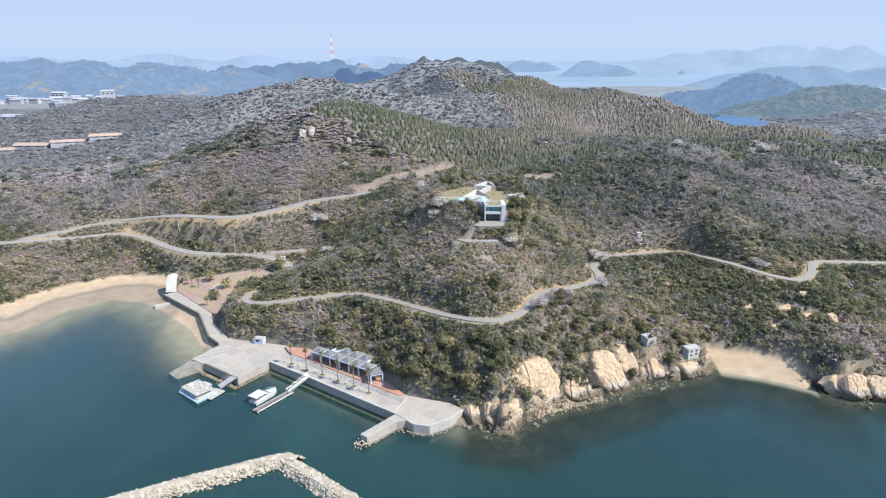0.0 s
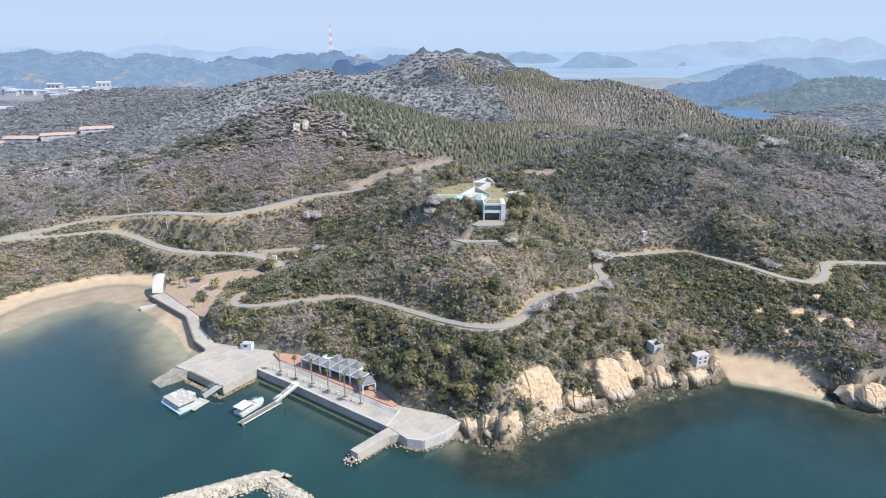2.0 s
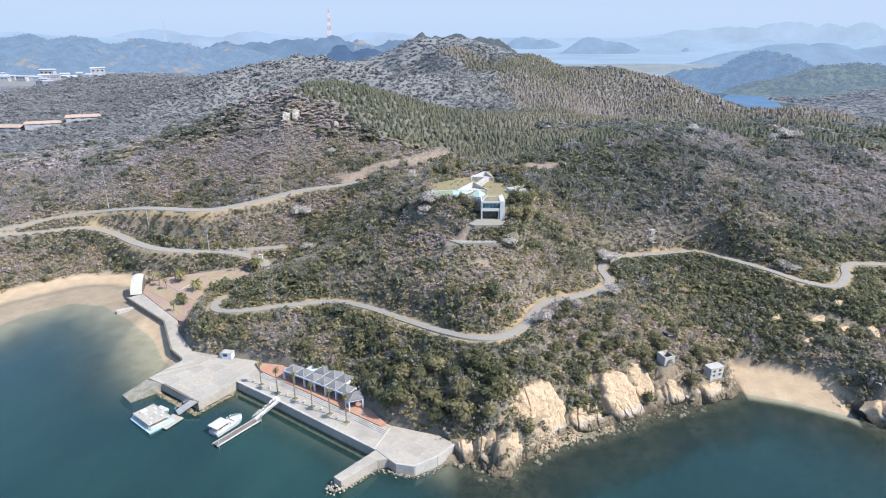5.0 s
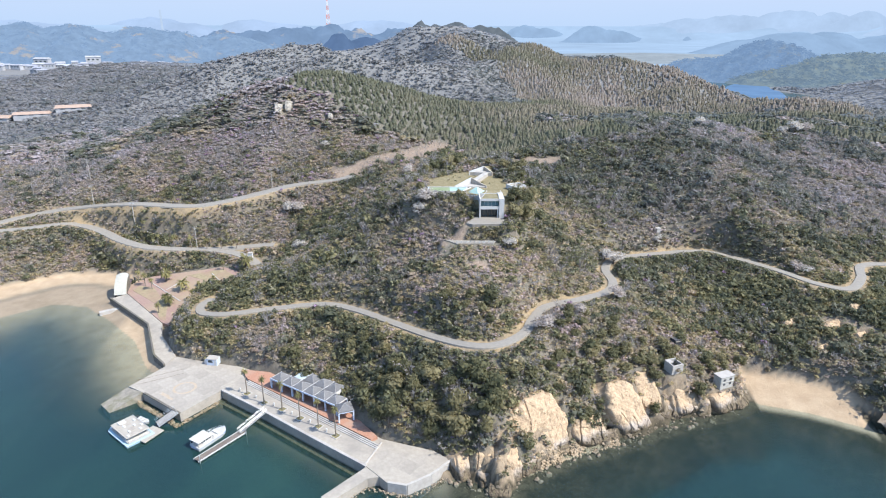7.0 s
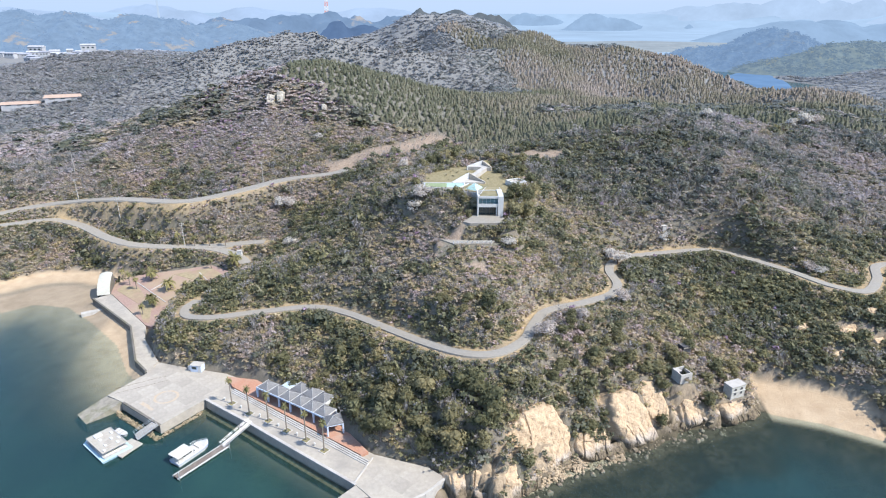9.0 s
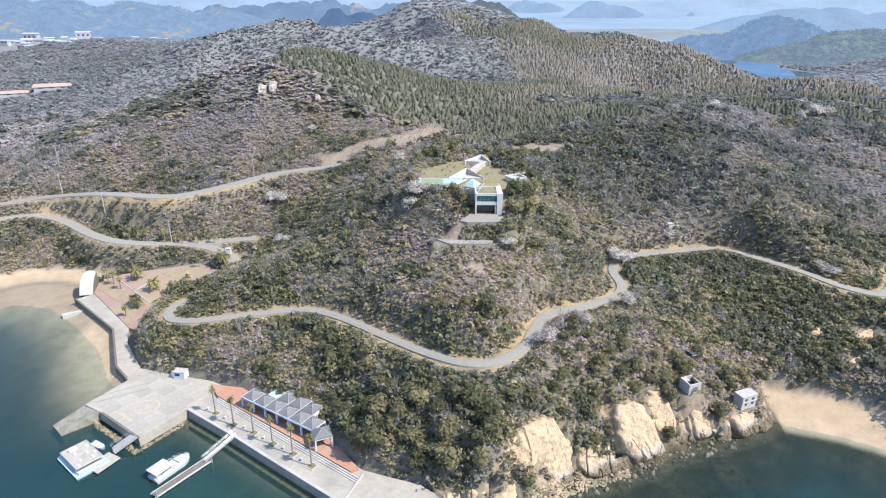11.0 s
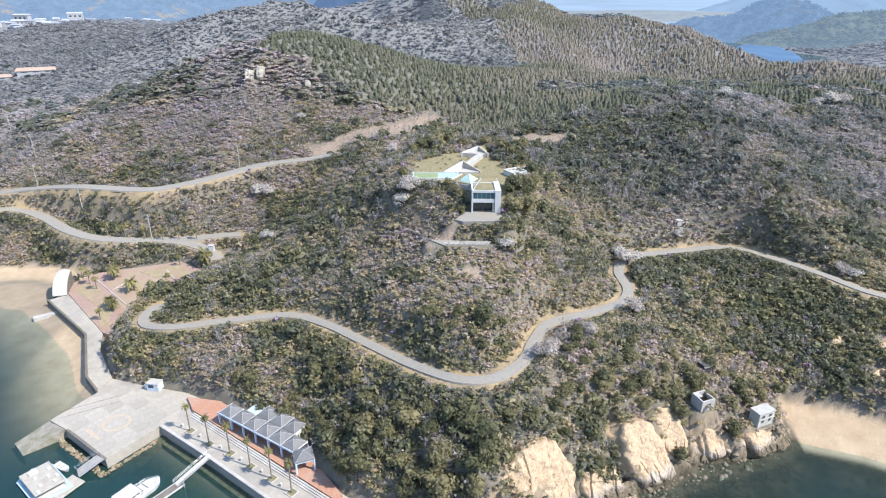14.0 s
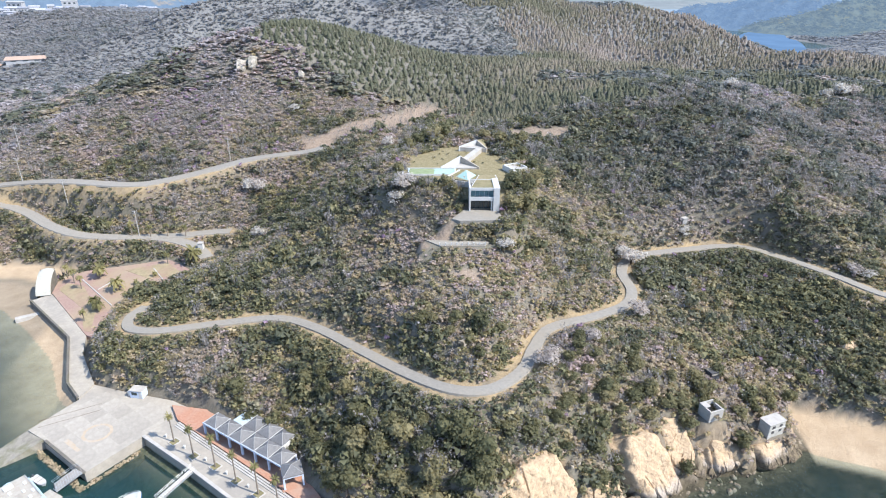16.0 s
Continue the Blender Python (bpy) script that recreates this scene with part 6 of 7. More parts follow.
def conifer(seed, tiers=5, sides=6):
    """A cedar about one metre high: drooping, ragged skirts of branches that narrow to a leader."""
    rng = np.random.RandomState(seed)
    vs, fs, n = [], [], 0
    for k in range(tiers):
        q = k / tiers
        z0, z1 = 0.10 + 0.80 * q, min(1.0, 0.10 + 0.80 * (k + 1.9) / tiers)
        r = 0.185 * (1 - q) ** 0.75 * rng.uniform(0.85, 1.15)
        a = np.arange(sides) / sides * 6.283 + rng.uniform(0, 6)
        rr = r * np.where(np.arange(sides) % 2, 0.55, 1.0) * rng.uniform(0.8, 1.25, sides)
        ring = np.stack([np.cos(a) * rr, np.sin(a) * rr, z0 - 0.5 * (rr - r) + rng.uniform(-0.03, 0.03, sides)], -1)
        vs.append(np.vstack([ring, [[rng.uniform(-0.015, 0.015), rng.uniform(-0.015, 0.015), z1]]]))
        fs.append(np.array([[i, (i + 1) % sides, sides] for i in range(sides)]) + n)
        n += sides + 1
    return np.concatenate(vs), np.concatenate(fs)


def twigs(seed, stems=25, leaves=24):
    """A bare shrub: many thin stems fanning upwards with sparse buds."""
    rng = np.random.RandomState(seed)
    vs, fs, n = [], [], 0
    tips = []
    for k in range(stems):
        a, lean = rng.uniform(0, 6.283), rng.uniform(0.05, 0.5)
        z0 = rng.uniform(0, 0.35)
        base = np.array([math.cos(a) * lean * z0, math.sin(a) * lean * z0, z0])
        a2 = a + rng.uniform(-0.7, 0.7)
        tip = np.array([math.cos(a2) * lean, math.sin(a2) * lean, rng.uniform(0.55, 1.0)])
        w = np.array([-math.sin(a), math.cos(a), 0]) * 0.022
        vs.append(np.array([base - w, base + w, tip])), fs.append(np.array([[0, 1, 2]]) + n)
        n += 3
        tips.append(base + (tip - base) * rng.uniform(0.6, 1.0))
    tips = np.array(tips)[rng.randint(0, stems, leaves)] + rng.randn(leaves, 3) * 0.06
    v, f = leaf_tris(rng, tips, rng.randn(leaves, 3) * 0.6 + [0, 0, 0.4], 0.055)
    vs.append(v), fs.append(f + n)
    return np.concatenate(vs), np.concatenate(fs)


def haze_share(x, y):
    """Share of haze grey put into the leaf colour: little on the headland, most on the high and inland slopes."""
    share = 0.02 + 0.62 * smoothstep(235, 480, y) + 0.30 * smoothstep(-20, -80, x) * smoothstep(275, 320, y)
    # right-hand slopes: extra grey for haze and sky-lit shade
    share += 0.34 * smoothstep(32, 60, x) * smoothstep(238, 262, y) + 0.22 * smoothstep(70, 105, x) * smoothstep(205, 235, y)
    return share + 0.30 * fbm(x, y, 24, 131, 3)


def shrub(seed, leaves, leaf=0.085, tufts=5, tall=1.0, lift=0.25):
    """A shrub about one metre across: uneven round tufts of small leaf sprays, lit from above and open between."""
    rng = np.random.RandomState(seed)
    a, d = rng.uniform(0, 6.283, tufts), rng.uniform(0.06, 0.36, tufts)
    r = rng.uniform(0.14, 0.27, tufts)
    c = np.stack([np.cos(a) * d, np.sin(a) * d, tall * (0.62 - 0.9 * d * rng.uniform(0.3, 1.0, tufts))], -1)
    k = rng.randint(0, tufts, leaves)
    out = rng.randn(leaves, 3)
    out[:, 2] = np.abs(out[:, 2]) - 0.25
    out /= np.linalg.norm(out, axis=1)[:, None]
    spot = c[k] + out * r[k][:, None] * rng.uniform(0.55, 1.15, (leaves, 1))
    face = out + rng.randn(leaves, 3) * 0.38 + [0, 0, lift]
    face /= np.linalg.norm(face, axis=1)[:, None]
    side = np.cross(face, rng.randn(leaves, 3))
    side /= np.linalg.norm(side, axis=1)[:, None] + 1e-9
    up = np.cross(face, side)
    s = leaf * rng.uniform(0.6, 1.5, (leaves, 1))
    q = rng.uniform(-1, 1, (leaves, 1))
    v = np.stack([spot - side * s - up * s * 0.7, spot + side * s - up * s * (0.7 + 0.3 * q), spot + side * s * 0.7 * q + up * s * 1.1], 1).reshape(-1, 3)
    return v, np.arange(3 * leaves).reshape(-1, 3)


def thicket(name, templates, x, y, z, size, high, tint, material, label, smooth=False):
    """One joined mesh of many plants, each a turned and sized copy of a template."""
    rng = np.random.RandomState(len(x))
    kind = rng.randint(0, len(templates), len(x))
    turn = rng.uniform(0, 6.283, len(x))
    # each plant's amount of haze grey, with random spread
    dry = np.clip(haze_share(x, y) + rng.normal(0, 0.20, len(x)), 0, 1)
    cos_, fs, ts, ds, n = [], [], [], [], 0
    for k, (v, f) in enumerate(templates):
        w = np.where(kind == k)[0]
        if not len(w):
            continue
        c, s = np.cos(turn[w])[:, None], np.sin(turn[w])[:, None]
        px = (v[None, :, 0] * c - v[None, :, 1] * s) * size[w][:, None] + x[w][:, None]
        py = (v[None, :, 0] * s + v[None, :, 1] * c) * size[w][:, None] + y[w][:, None]
        pz = v[None, :, 2] * high[w][:, None] + z[w][:, None]
        cos_.append(np.stack([px, py, pz], -1).reshape(-1, 3))
        fs.append((f[None] + (np.arange(len(w)) * len(v))[:, None, None]).reshape(-1, 3) + n)
        ts.append(np.repeat(tint[w], len(v)))
        ds.append(np.repeat(dry[w], len(v)))
        n += len(w) * len(v)
    me = quad_mesh(name, np.concatenate(cos_), np.concatenate(fs), smooth)
    me.attributes.new("tint", "FLOAT", "POINT").data.foreach_set("value", np.concatenate(ts).astype(np.float32))
    me.attributes.new("haze_mix", "FLOAT", "POINT").data.foreach_set("value", np.concatenate(ds).astype(np.float32))
    me.materials.append(material)
    return tagged(new(name, me), label, "vegetation", kind="stuff")


def scatter(x0, x1, y0, y1, step, seed, fill=1.0):
    """A jittered grid of places."""
    rng = np.random.RandomState(seed)
    X, Y = np.meshgrid(np.arange(x0, x1, step), np.arange(y0, y1, step))
    x, y = X.ravel() + rng.uniform(-0.55, 0.55, X.size) * step, Y.ravel() + rng.uniform(-0.55, 0.55, X.size) * step
    keep = rng.rand(x.size) < fill
    return x[keep], y[keep], rng


FENCED = [(APRON, 1.0), (WALKWAY, 1.0), (PLAZA, 1.5), (BRICKS, 1.5), ([(11, 216.8), (24.4, 216.8), (24, 224), (13.5, 224)], 0.5), ([(4, 210.6), (20.6, 211), (20.6, 214.3), (4, 214.6)], 0.4), ([(15, 223), (24.5, 223), (24.5, 237), (15, 237)], 0.6), ([(9, 234), (14, 242), (21, 238), (17, 230)], 0.5), (GARDEN, -3.0), ([(-46, 188), (-20, 170), (-14, 162), (-30, 172)], 0.2)]
CLEARINGS = [(64.8, 176.6, 2.7), (79.4, 177.6, 3.3), (-66, 262, 4)]


def wooded(x, y, margin=0.8):
    """Where plants can stand: off roads, paving, rock, sand and water."""
    z = ground_at(x, y)
    ok = (z > 1.8) & (sample(ROCK, x, y) < 0.5) & (sample(SAND, x, y) < 0.5) & (sample(MUD, x, y) < 0.5) & (sample(BARE, x, y) < 0.5)
    for line, half in ROADS:
        d, _ = seg_distance(x, y, line[::3])
        ok &= d > half + margin + (0.7 if half < 1.5 else 0)
    for poly, gap in FENCED:
        ok &= poly_distance(x, y, poly) > gap
    for cx, cy, r in CLEARINGS:
        ok &= np.hypot(x - cx, y - cy) > r
    return ok


def in_sight(x, y):
    """The sector of the island that the flight looks over."""
    return (x > -0.73 * y - 30) & (x < 0.74 * y + 36)


def seen(x, y):
    """Leaves out what lies behind a crest all along the flight."""
    z = ground_at(x, y) + 4
    out = np.zeros(x.shape, bool)
    for ex, ey, ez in ((0, 0, 95), (4, 36, 95), (8, 72, 95)):
        free = np.ones(x.shape, bool)
        for q in np.linspace(0.25, 0.97, 37):
            free &= ground_at(ex + (x - ex) * q, ey + (y - ey) * q) < ez + (z - ez) * q + 2.0
        out |= free
    return out


def road_gap(x, y):
    """Distance beyond the nearest road's edge."""
    gap = np.full(x.shape, 99.0)
    for line, half in ROADS:
        d, _ = seg_distance(x, y, line[::3])
        gap = np.minimum(gap, d - half)
    return gap


CEDARS = [(-80, 374), (-108, 515), (-60, 545), (-33, 535), (11, 484), (43, 442), (66, 500), (62, 580), (52, 622), (40, 630), (2, 690), (14, 704), (57, 660), (95, 700), (121, 680), (161, 640), (198, 625), (270, 640), (325, 590),
          (300, 470), (240, 425), (160, 412), (74, 390), (39, 361), (25, 334), (9, 345), (-22, 350), (-43, 358)]


def in_cedars(x, y):
    """The cedar plantation on the slope behind the garden, and the wood right of it."""
    wx_, wy_ = x + 7 * fbm(x, y, 30, 81, 2), y + 9 * fbm(x, y, 30, 82, 2)
    return inside(wx_, wy_, CEDARS) | ((y > 302 + 4 * fbm(x, y, 30, 81, 2)) & (y < 372) & (x > 14) & (x < 92 + 10 * fbm(x, y, 30, 83, 2))) | ((y > 322 + 10 * fbm(x, y, 25, 84, 2)) & (y < 400) & (x > 112) & (fbm(x, y, 16, 85, 2) > -0.12))


def sight_limit(x, y, z, high):
    """Plants on the seaward side of a lane stay low enough to leave it open to view."""
    for line, half in ROADS:
        road = line[::2]
        d, k = seg_distance(x, y, road)
        k = np.clip(k, 0, len(road) - 1)
        seaward = (road[k, 1] - y) * 0.97 + (road[k, 0] * 0.97 - x * 0.97) * 0.25 > 0.3 * d
        top = road[k, 2] + np.where((half < 1.5) & (road[k, 0] < -8), 1.3, 0.35) + 0.42 * np.maximum(0, d - half - 0.3)
        high = np.where(seaward & (d < 26), np.minimum(high, np.maximum(0.35, top - z)), high)
        high = np.where(~seaward, np.minimum(high, 0.5 + 0.9 * np.maximum(0, d - half)), high)
    return high


BUSH = [shrub(s, 46, 0.074 + 0.008 * (s % 3), 5 + s % 3) for s in range(14)]
MAT = [shrub(s + 90, 13, 0.135, 5, 0.6, 0.5) for s in range(6)]
BUSH_LOW = [shrub(s + 20, 20, 0.14, 3, 0.8) for s in range(7)]
BUSH_FAR = [puff(s + 40, 16, 0.15) for s in range(8)]
BUSH_MID = [shrub(s + 60, 22, 0.12, 4 + s % 2, 0.9, 0.7) for s in range(9)]
BUSH_SLOPE = [shrub(s + 160, 9, 0.20, 4, 0.8, 0.45) for s in range(9)]
CONE = [conifer(s) for s in range(8)]
TWIG = [twigs(s, 20, 22) for s in range(7)]
TWIG_LOW = [twigs(s + 30, 9, 14) for s in range(5)]


def tones(x, y, rng, seed):
    """Hue number of each plant: dark evergreen, olive, ochre or grey-brown, in drifts."""
    drift = 0.50 * fbm(x, y, 45, seed, 3) + 0.50 * fbm(x, y, 13, seed + 3, 2)
    below = smoothstep(52, 66, x) * smoothstep(246, 234, y) * smoothstep(182, 196, y)
    drift -= 0.32 * below
    drift += 0.22 * smoothstep(85, 110, x) * smoothstep(238, 250, y) * smoothstep(300, 270, y)
    drift -= 0.30 * np.exp(-((x - 42) / 17) ** 2 - ((y - 238) / 20) ** 2)
    drift -= 0.25 * np.exp(-((x - 8) / 26) ** 2 - ((y - 162) / 14) ** 2)
    drift += 0.20 * np.exp(-((x - 42) / 20) ** 2 - ((y - 192) / 20) ** 2) + 0.22 * np.exp(-((x - 58) / 18) ** 2 - ((y - 186) / 11) ** 2)
    drift += 0.32 * np.exp(-((x - 40) / 12) ** 2 - ((y - 211) / 9) ** 2)
    drift -= 0.42 * smoothstep(24, 40, x) * smoothstep(244, 256, y) * smoothstep(150, 90, x)
    drift += 0.26 * smoothstep(-20, -60, x) * smoothstep(270, 300, y)
    drift += 0.26 * smoothstep(330, 420, y) * smoothstep(60, 10, x) + 0.18 * smoothstep(310, 350, y) * smoothstep(0, -40, x)
    drift -= 0.5 * smoothstep(110, 160, x) * smoothstep(310, 345, y)
    drift += 0.55 * np.exp(-((x - 84) / 22) ** 2 - ((y - 246) / 5.5) ** 2)
    drift += 0.55 * value_noise(x, y, 5.5, seed + 9)
    evergreen = rng.rand(x.size) < np.clip(0.30 - 0.85 * drift, 0.04, 0.92)
    return np.where(evergreen, rng.uniform(0.02, 0.26, x.size), np.clip(0.51 - 0.09 * smoothstep(262, 225, y) + 0.34 * drift + rng.normal(0, 0.15, x.size), 0.26, 1))


# near hill
x, y, rng = scatter(-230, 200, 140, 345, 1.42, 5)
ok = wooded(x, y, 1.4) & ~in_cedars(x, y) & in_sight(x, y) & seen(x, y)
x, y = x[ok], y[ok]
z = ground_at(x, y)
tint = tones(x, y, rng, 91)
bare = rng.rand(x.size) < 0.10 + 0.28 * np.clip(fbm(x, y, 40, 97, 2) + 0.1, 0, 1) + 0.45 * np.clip(fbm(x, y, 11, 98, 2) - 0.1, 0, 1) - 0.3 * smoothstep(52, 66, x) * smoothstep(246, 234, y) * smoothstep(182, 196, y) + 0.15 * smoothstep(-20, -60, x) * smoothstep(260, 290, y)
size = 1.35 + 1.4 * rng.rand(x.size) ** 1.5 + 1.4 * (rng.rand(x.size) < 0.06)
high = size * rng.uniform(0.6, 1.1, x.size)
size = size * np.where(tint < 0.27, 1.3, 0.95)
high = high * np.where(tint < 0.27, 1.45, 0.9)
front = (np.hypot((x - 15) / 12, (y - 206) / 10) < 1)
low = sight_limit(x, y, z, high * np.where(front, 0.55, 1)) / high
size, high = size * np.clip(low, 0.55, 1), high * low
w = ~bare
thicket("scrub_wood", BUSH, x[w], y[w], z[w] - 0.25 * high[w], size[w] * 1.4, high[w] * 1.3, tint[w], M_LEAF, "dense olive and dark green scrub wood over the hill")
w = bare
thicket("bare_thicket", TWIG, x[w], y[w], z[w] - 0.1, size[w] * 1.35, high[w] * 1.1, rng.rand(w.sum()), M_TWIG, "leafless grey shrubs among the evergreen scrub")

# undergrowth that hides the soil between the shrubs
x, y, rng = scatter(-230, 200, 140, 352, 1.38, 57)
ok = wooded(x, y, 0.9) & in_sight(x, y) & seen(x, y)
x, y = x[ok], y[ok]
size = rng.uniform(1.5, 2.4, x.size)
thicket("undergrowth", MAT, x, y, ground_at(x, y) - 0.12, size * 1.15, np.minimum(size * 0.6, 0.3 + 0.45 * road_gap(x, y)), np.clip(tones(x, y, rng, 91) + 0.02, 0, 1), M_LEAF, "low olive and brown undergrowth covering the soil")

# low growth beside the lanes and below the gallery
x, y, rng = scatter(-200, 190, 165, 320, 1.2, 55)
gap = road_gap(x, y)
ok = (((gap > 0.8) & (gap < 5.0)) | ((gap > 0.8) & (sight_limit(x, y, ground_at(x, y), np.full(x.shape, 2.0)) < 1.1)) | (np.hypot((x - 18) / 13, (y - 211) / 13) < 1)) & wooded(x, y, 0.8) & in_sight(x, y)
x, y = x[ok], y[ok]
size = rng.uniform(0.7, 1.5, x.size)
size = np.minimum(size, sight_limit(x, y, ground_at(x, y), size) + 0.25)
thicket("wayside_growth", BUSH_LOW, x, y, ground_at(x, y) - 0.2, size * 1.6, size * 1.2, np.clip(tones(x, y, rng, 94) + 0.06, 0, 1), M_LEAF, "low wayside shrubs and dry grass tufts")

# further slopes
def middle_slope(x, y):
    return (y + 0.25 * np.abs(x) + 40 * fbm(x, y, 60, 44, 2) < 500)


x, y, rng = scatter(-300, 300, 200, 520, 2.0, 66)
ok = ((y > 345) | (x < -230) | (x > 200)) & middle_slope(x, y) & wooded(x, y) & ~in_cedars(x, y) & in_sight(x, y) & seen(x, y)
x, y = x[ok], y[ok]
size = 1.8 + 1.8 * rng.rand(x.size) ** 1.5 + 2.2 * (rng.rand(x.size) < 0.06)
high = size * rng.uniform(0.6, 1.0, x.size)
tint = tones(x, y, rng, 92)
size, high = size * np.where(tint < 0.27, 1.35, 1.0), high * np.where(tint < 0.27, 1.5, 0.95)
thicket("slope_scrub", BUSH_MID, x, y, ground_at(x, y) - 0.15, size * 1.5, high * 0.95, tint, M_LEAF, "olive and brown scrub on the slopes behind the lanes")
x, y, rng = scatter(-520, 460, 200, 700, 2.25, 6)
ok = ((y > 345) | (x < -230) | (x > 200)) & wooded(x, y) & ~in_cedars(x, y) & in_sight(x, y) & seen(x, y)
x, y = x[ok], y[ok]
z = ground_at(x, y)
big = rng.rand(x.size) < 0.12
size = rng.uniform(1.7, 2.9, x.size) * (1 + 0.5 * big)
high = size * rng.uniform(0.6, 1.0, x.size)
tint = np.clip(0.42 + 0.55 * (tones(x, y, rng, 92) - 0.45) - 0.15 * big, 0, 1)
bare = rng.rand(x.size) < 0.08
near = middle_slope(x, y)
w = ~bare & ~near
thicket("far_scrub", BUSH_SLOPE, x[w], y[w], z[w] - 0.2, size[w] * 1.6, high[w] * (0.75 + 0.4 * big[w]), tint[w], M_LEAF_FAR, "haze-tinted grey-green scrub covering the further slopes")
w = bare
thicket("far_bare_thicket", TWIG_LOW, x[w], y[w], z[w], size[w], high[w], rng.rand(w.sum()), M_TWIG, "leafless grey shrubs on the further slopes")
x, y, rng = scatter(-900, 900, 700, 1250, 5.4, 7)
ok = (ground_at(x, y) > 2) & ~in_cedars(x, y) & in_sight(x, y) & seen(x, y)
x, y = x[ok], y[ok]
size = rng.uniform(5.5, 10.0, x.size)
thicket("distant_wood", BUSH_FAR, x, y, ground_at(x, y) - 0.5, size, size * 0.25, 0.5 + 0.5 * (tones(x, y, rng, 93) - 0.5), M_LEAF_DISTANT, "distant haze-tinted grey-green woods on the mountain")
# cedar plantation
x, y, rng = scatter(-120, 340, 290, 720, 2.75, 8)
ok = wooded(x, y) & in_cedars(x, y) & seen(x, y)
x, y = x[ok], y[ok]
high = rng.uniform(3.2, 4.6, x.size)
# tint climbs beyond y 400: haze put into the far cedars' colour
thicket("cedar_wood", CONE, x, y, ground_at(x, y) - 0.8, high * rng.uniform(2.2, 3.0, x.size), high, np.clip(0.34 + 0.35 * fbm(x, y, 70, 99, 3) + rng.normal(0, 0.08, x.size) + 0.30 * smoothstep(400, 600, y) - 0.3 * smoothstep(395, 365, y) - 0.2 * smoothstep(100, 130, x) * smoothstep(420, 390, y), 0, 1), M_CONIFER,
        "dense brown-green cedar plantation on the slope", smooth=True)


# ---- single trees ----
def tree_mesh(seed, blossom=False):
    """Trunk with limbs, and a crown of many small leaf clumps, as two shared meshes."""
    rng = np.random.RandomState(seed)
    bm = bmesh.new()
    rod(bm, (0, 0, -0.4), (0.05, 0.02, 0.42), 0.045, 0.03, 6)
    for k in range(6):
        a = 6.283 * k / 6 + rng.uniform(-0.4, 0.4)
        z0 = rng.uniform(0.18, 0.4)
        rod(bm, (0.04, 0.02, z0), (0.32 * math.cos(a), 0.32 * math.sin(a), z0 + rng.uniform(0.2, 0.4)), 0.02, 0.006, 4)
    trunk = bpy.data.meshes.new("trunk")
    bm.to_mesh(trunk)
    bm.free()
    trunk.materials.append(M_BARK)
    v, f = crown(seed + 500, 7, 800 if blossom else 460, 0.030 if blossom else 0.045, 1.0, 0.34, 0.5 if blossom else 0.8)
    leaves = quad_mesh("crown", v, f)
    leaves.materials.append(M_BLOSSOM if blossom else M_LEAF_OB)
    return trunk, leaves


def plant(meshes, x, y, z, size, high, turn, name, label, group):
    ob = new(name)
    ob.matrix_world = at(x, y, z, turn) @ Matrix.Diagonal((size, size, high, 1))
    tagged(ob, label, "tree", group)
    for key, me in zip(("trunk", "crown"), meshes):
        c = new(key, me)
        c.parent = ob
    return ob


TREES = [tree_mesh(s) for s in range(7)]
CHERRY = [tree_mesh(s + 60, True) for s in range(4)]
# the trees of the headland above the quay and the cliff
x, y, rng = scatter(-58, 92, 146, 190, 3.7, 15, 0.85)
ok = wooded(x, y, 5.0)
x, y = x[ok][:295], y[ok][:295]
z = ground_at(x, y)
for k in range(len(x)):
    big = 1.3 if (-12 < x[k] < 18 and y[k] < 168) else 0.85
    s = rng.uniform(3.2, 5.4) * big
    tall = float(sight_limit(x[k:k + 1], y[k:k + 1], z[k:k + 1], np.array([s * rng.uniform(0.75, 1.1)]))[0])
    if tall < 1.5:
        continue
    plant(TREES[k % 7], x[k], y[k], z[k] - 0.2, s, tall, rng.uniform(0, 6.28), "headland_tree", "dark evergreen tree on the rocky headland", "headland trees")
for k, (x, y, s) in enumerate(((30.4, 180.2, 5.4), (41.1, 188.0, 4.4), (56.6, 201.5, 5.2), (81.5, 243.8, 3.6), (62.0, 229.7, 6.0), (60, 233, 5), (-1.0, 231.5, 6.2), (-3.5, 230.5, 4.6), (-58.1, 287.4, 6.0), (-62, 288.5, 5.5), (-54.5, 264.5, 4.5),
                               (-51, 262, 3.5), (-53.4, 333, 4), (-10.3, 291, 5.0), (119.4, 316, 6), (169, 324, 7), (175, 326, 6), (163, 322, 5), (24, 212, 4.5), (120, 222, 4.0), (122, 219.5, 3.5))):
    plant(CHERRY[k % 4], x, y, float(ground_at(x, y)[0]) - 0.2, s * 1.15, s * 0.9, k * 1.3, "cherry_tree", "cherry tree in pale blossom among dark scrub", "cherry trees")
x, y, rng = scatter(-170, 150, 150, 360, 9.0, 16, 0.14)
ok = wooded(x, y) & ~in_cedars(x, y)
x, y = x[ok], y[ok]
size = rng.uniform(1.2, 2.4, x.size)
rx, ry = rng.uniform(-120, -15, 900), rng.uniform(305, 400, 900)
ok = wooded(rx, ry) & ~in_cedars(rx, ry) & (fbm(rx, ry, 20, 141, 2) > 0.12)
x, y, size = np.concatenate([x, rx[ok]]), np.concatenate([y, ry[ok]]), np.concatenate([size, rng.uniform(1.2, 2.2, ok.sum())])
thicket("azalea_scrub", BUSH_LOW, x, y, ground_at(x, y) + 0.4, size, size, rng.rand(x.size), M_AZALEA, "mauve flowering azaleas scattered in the scrub")

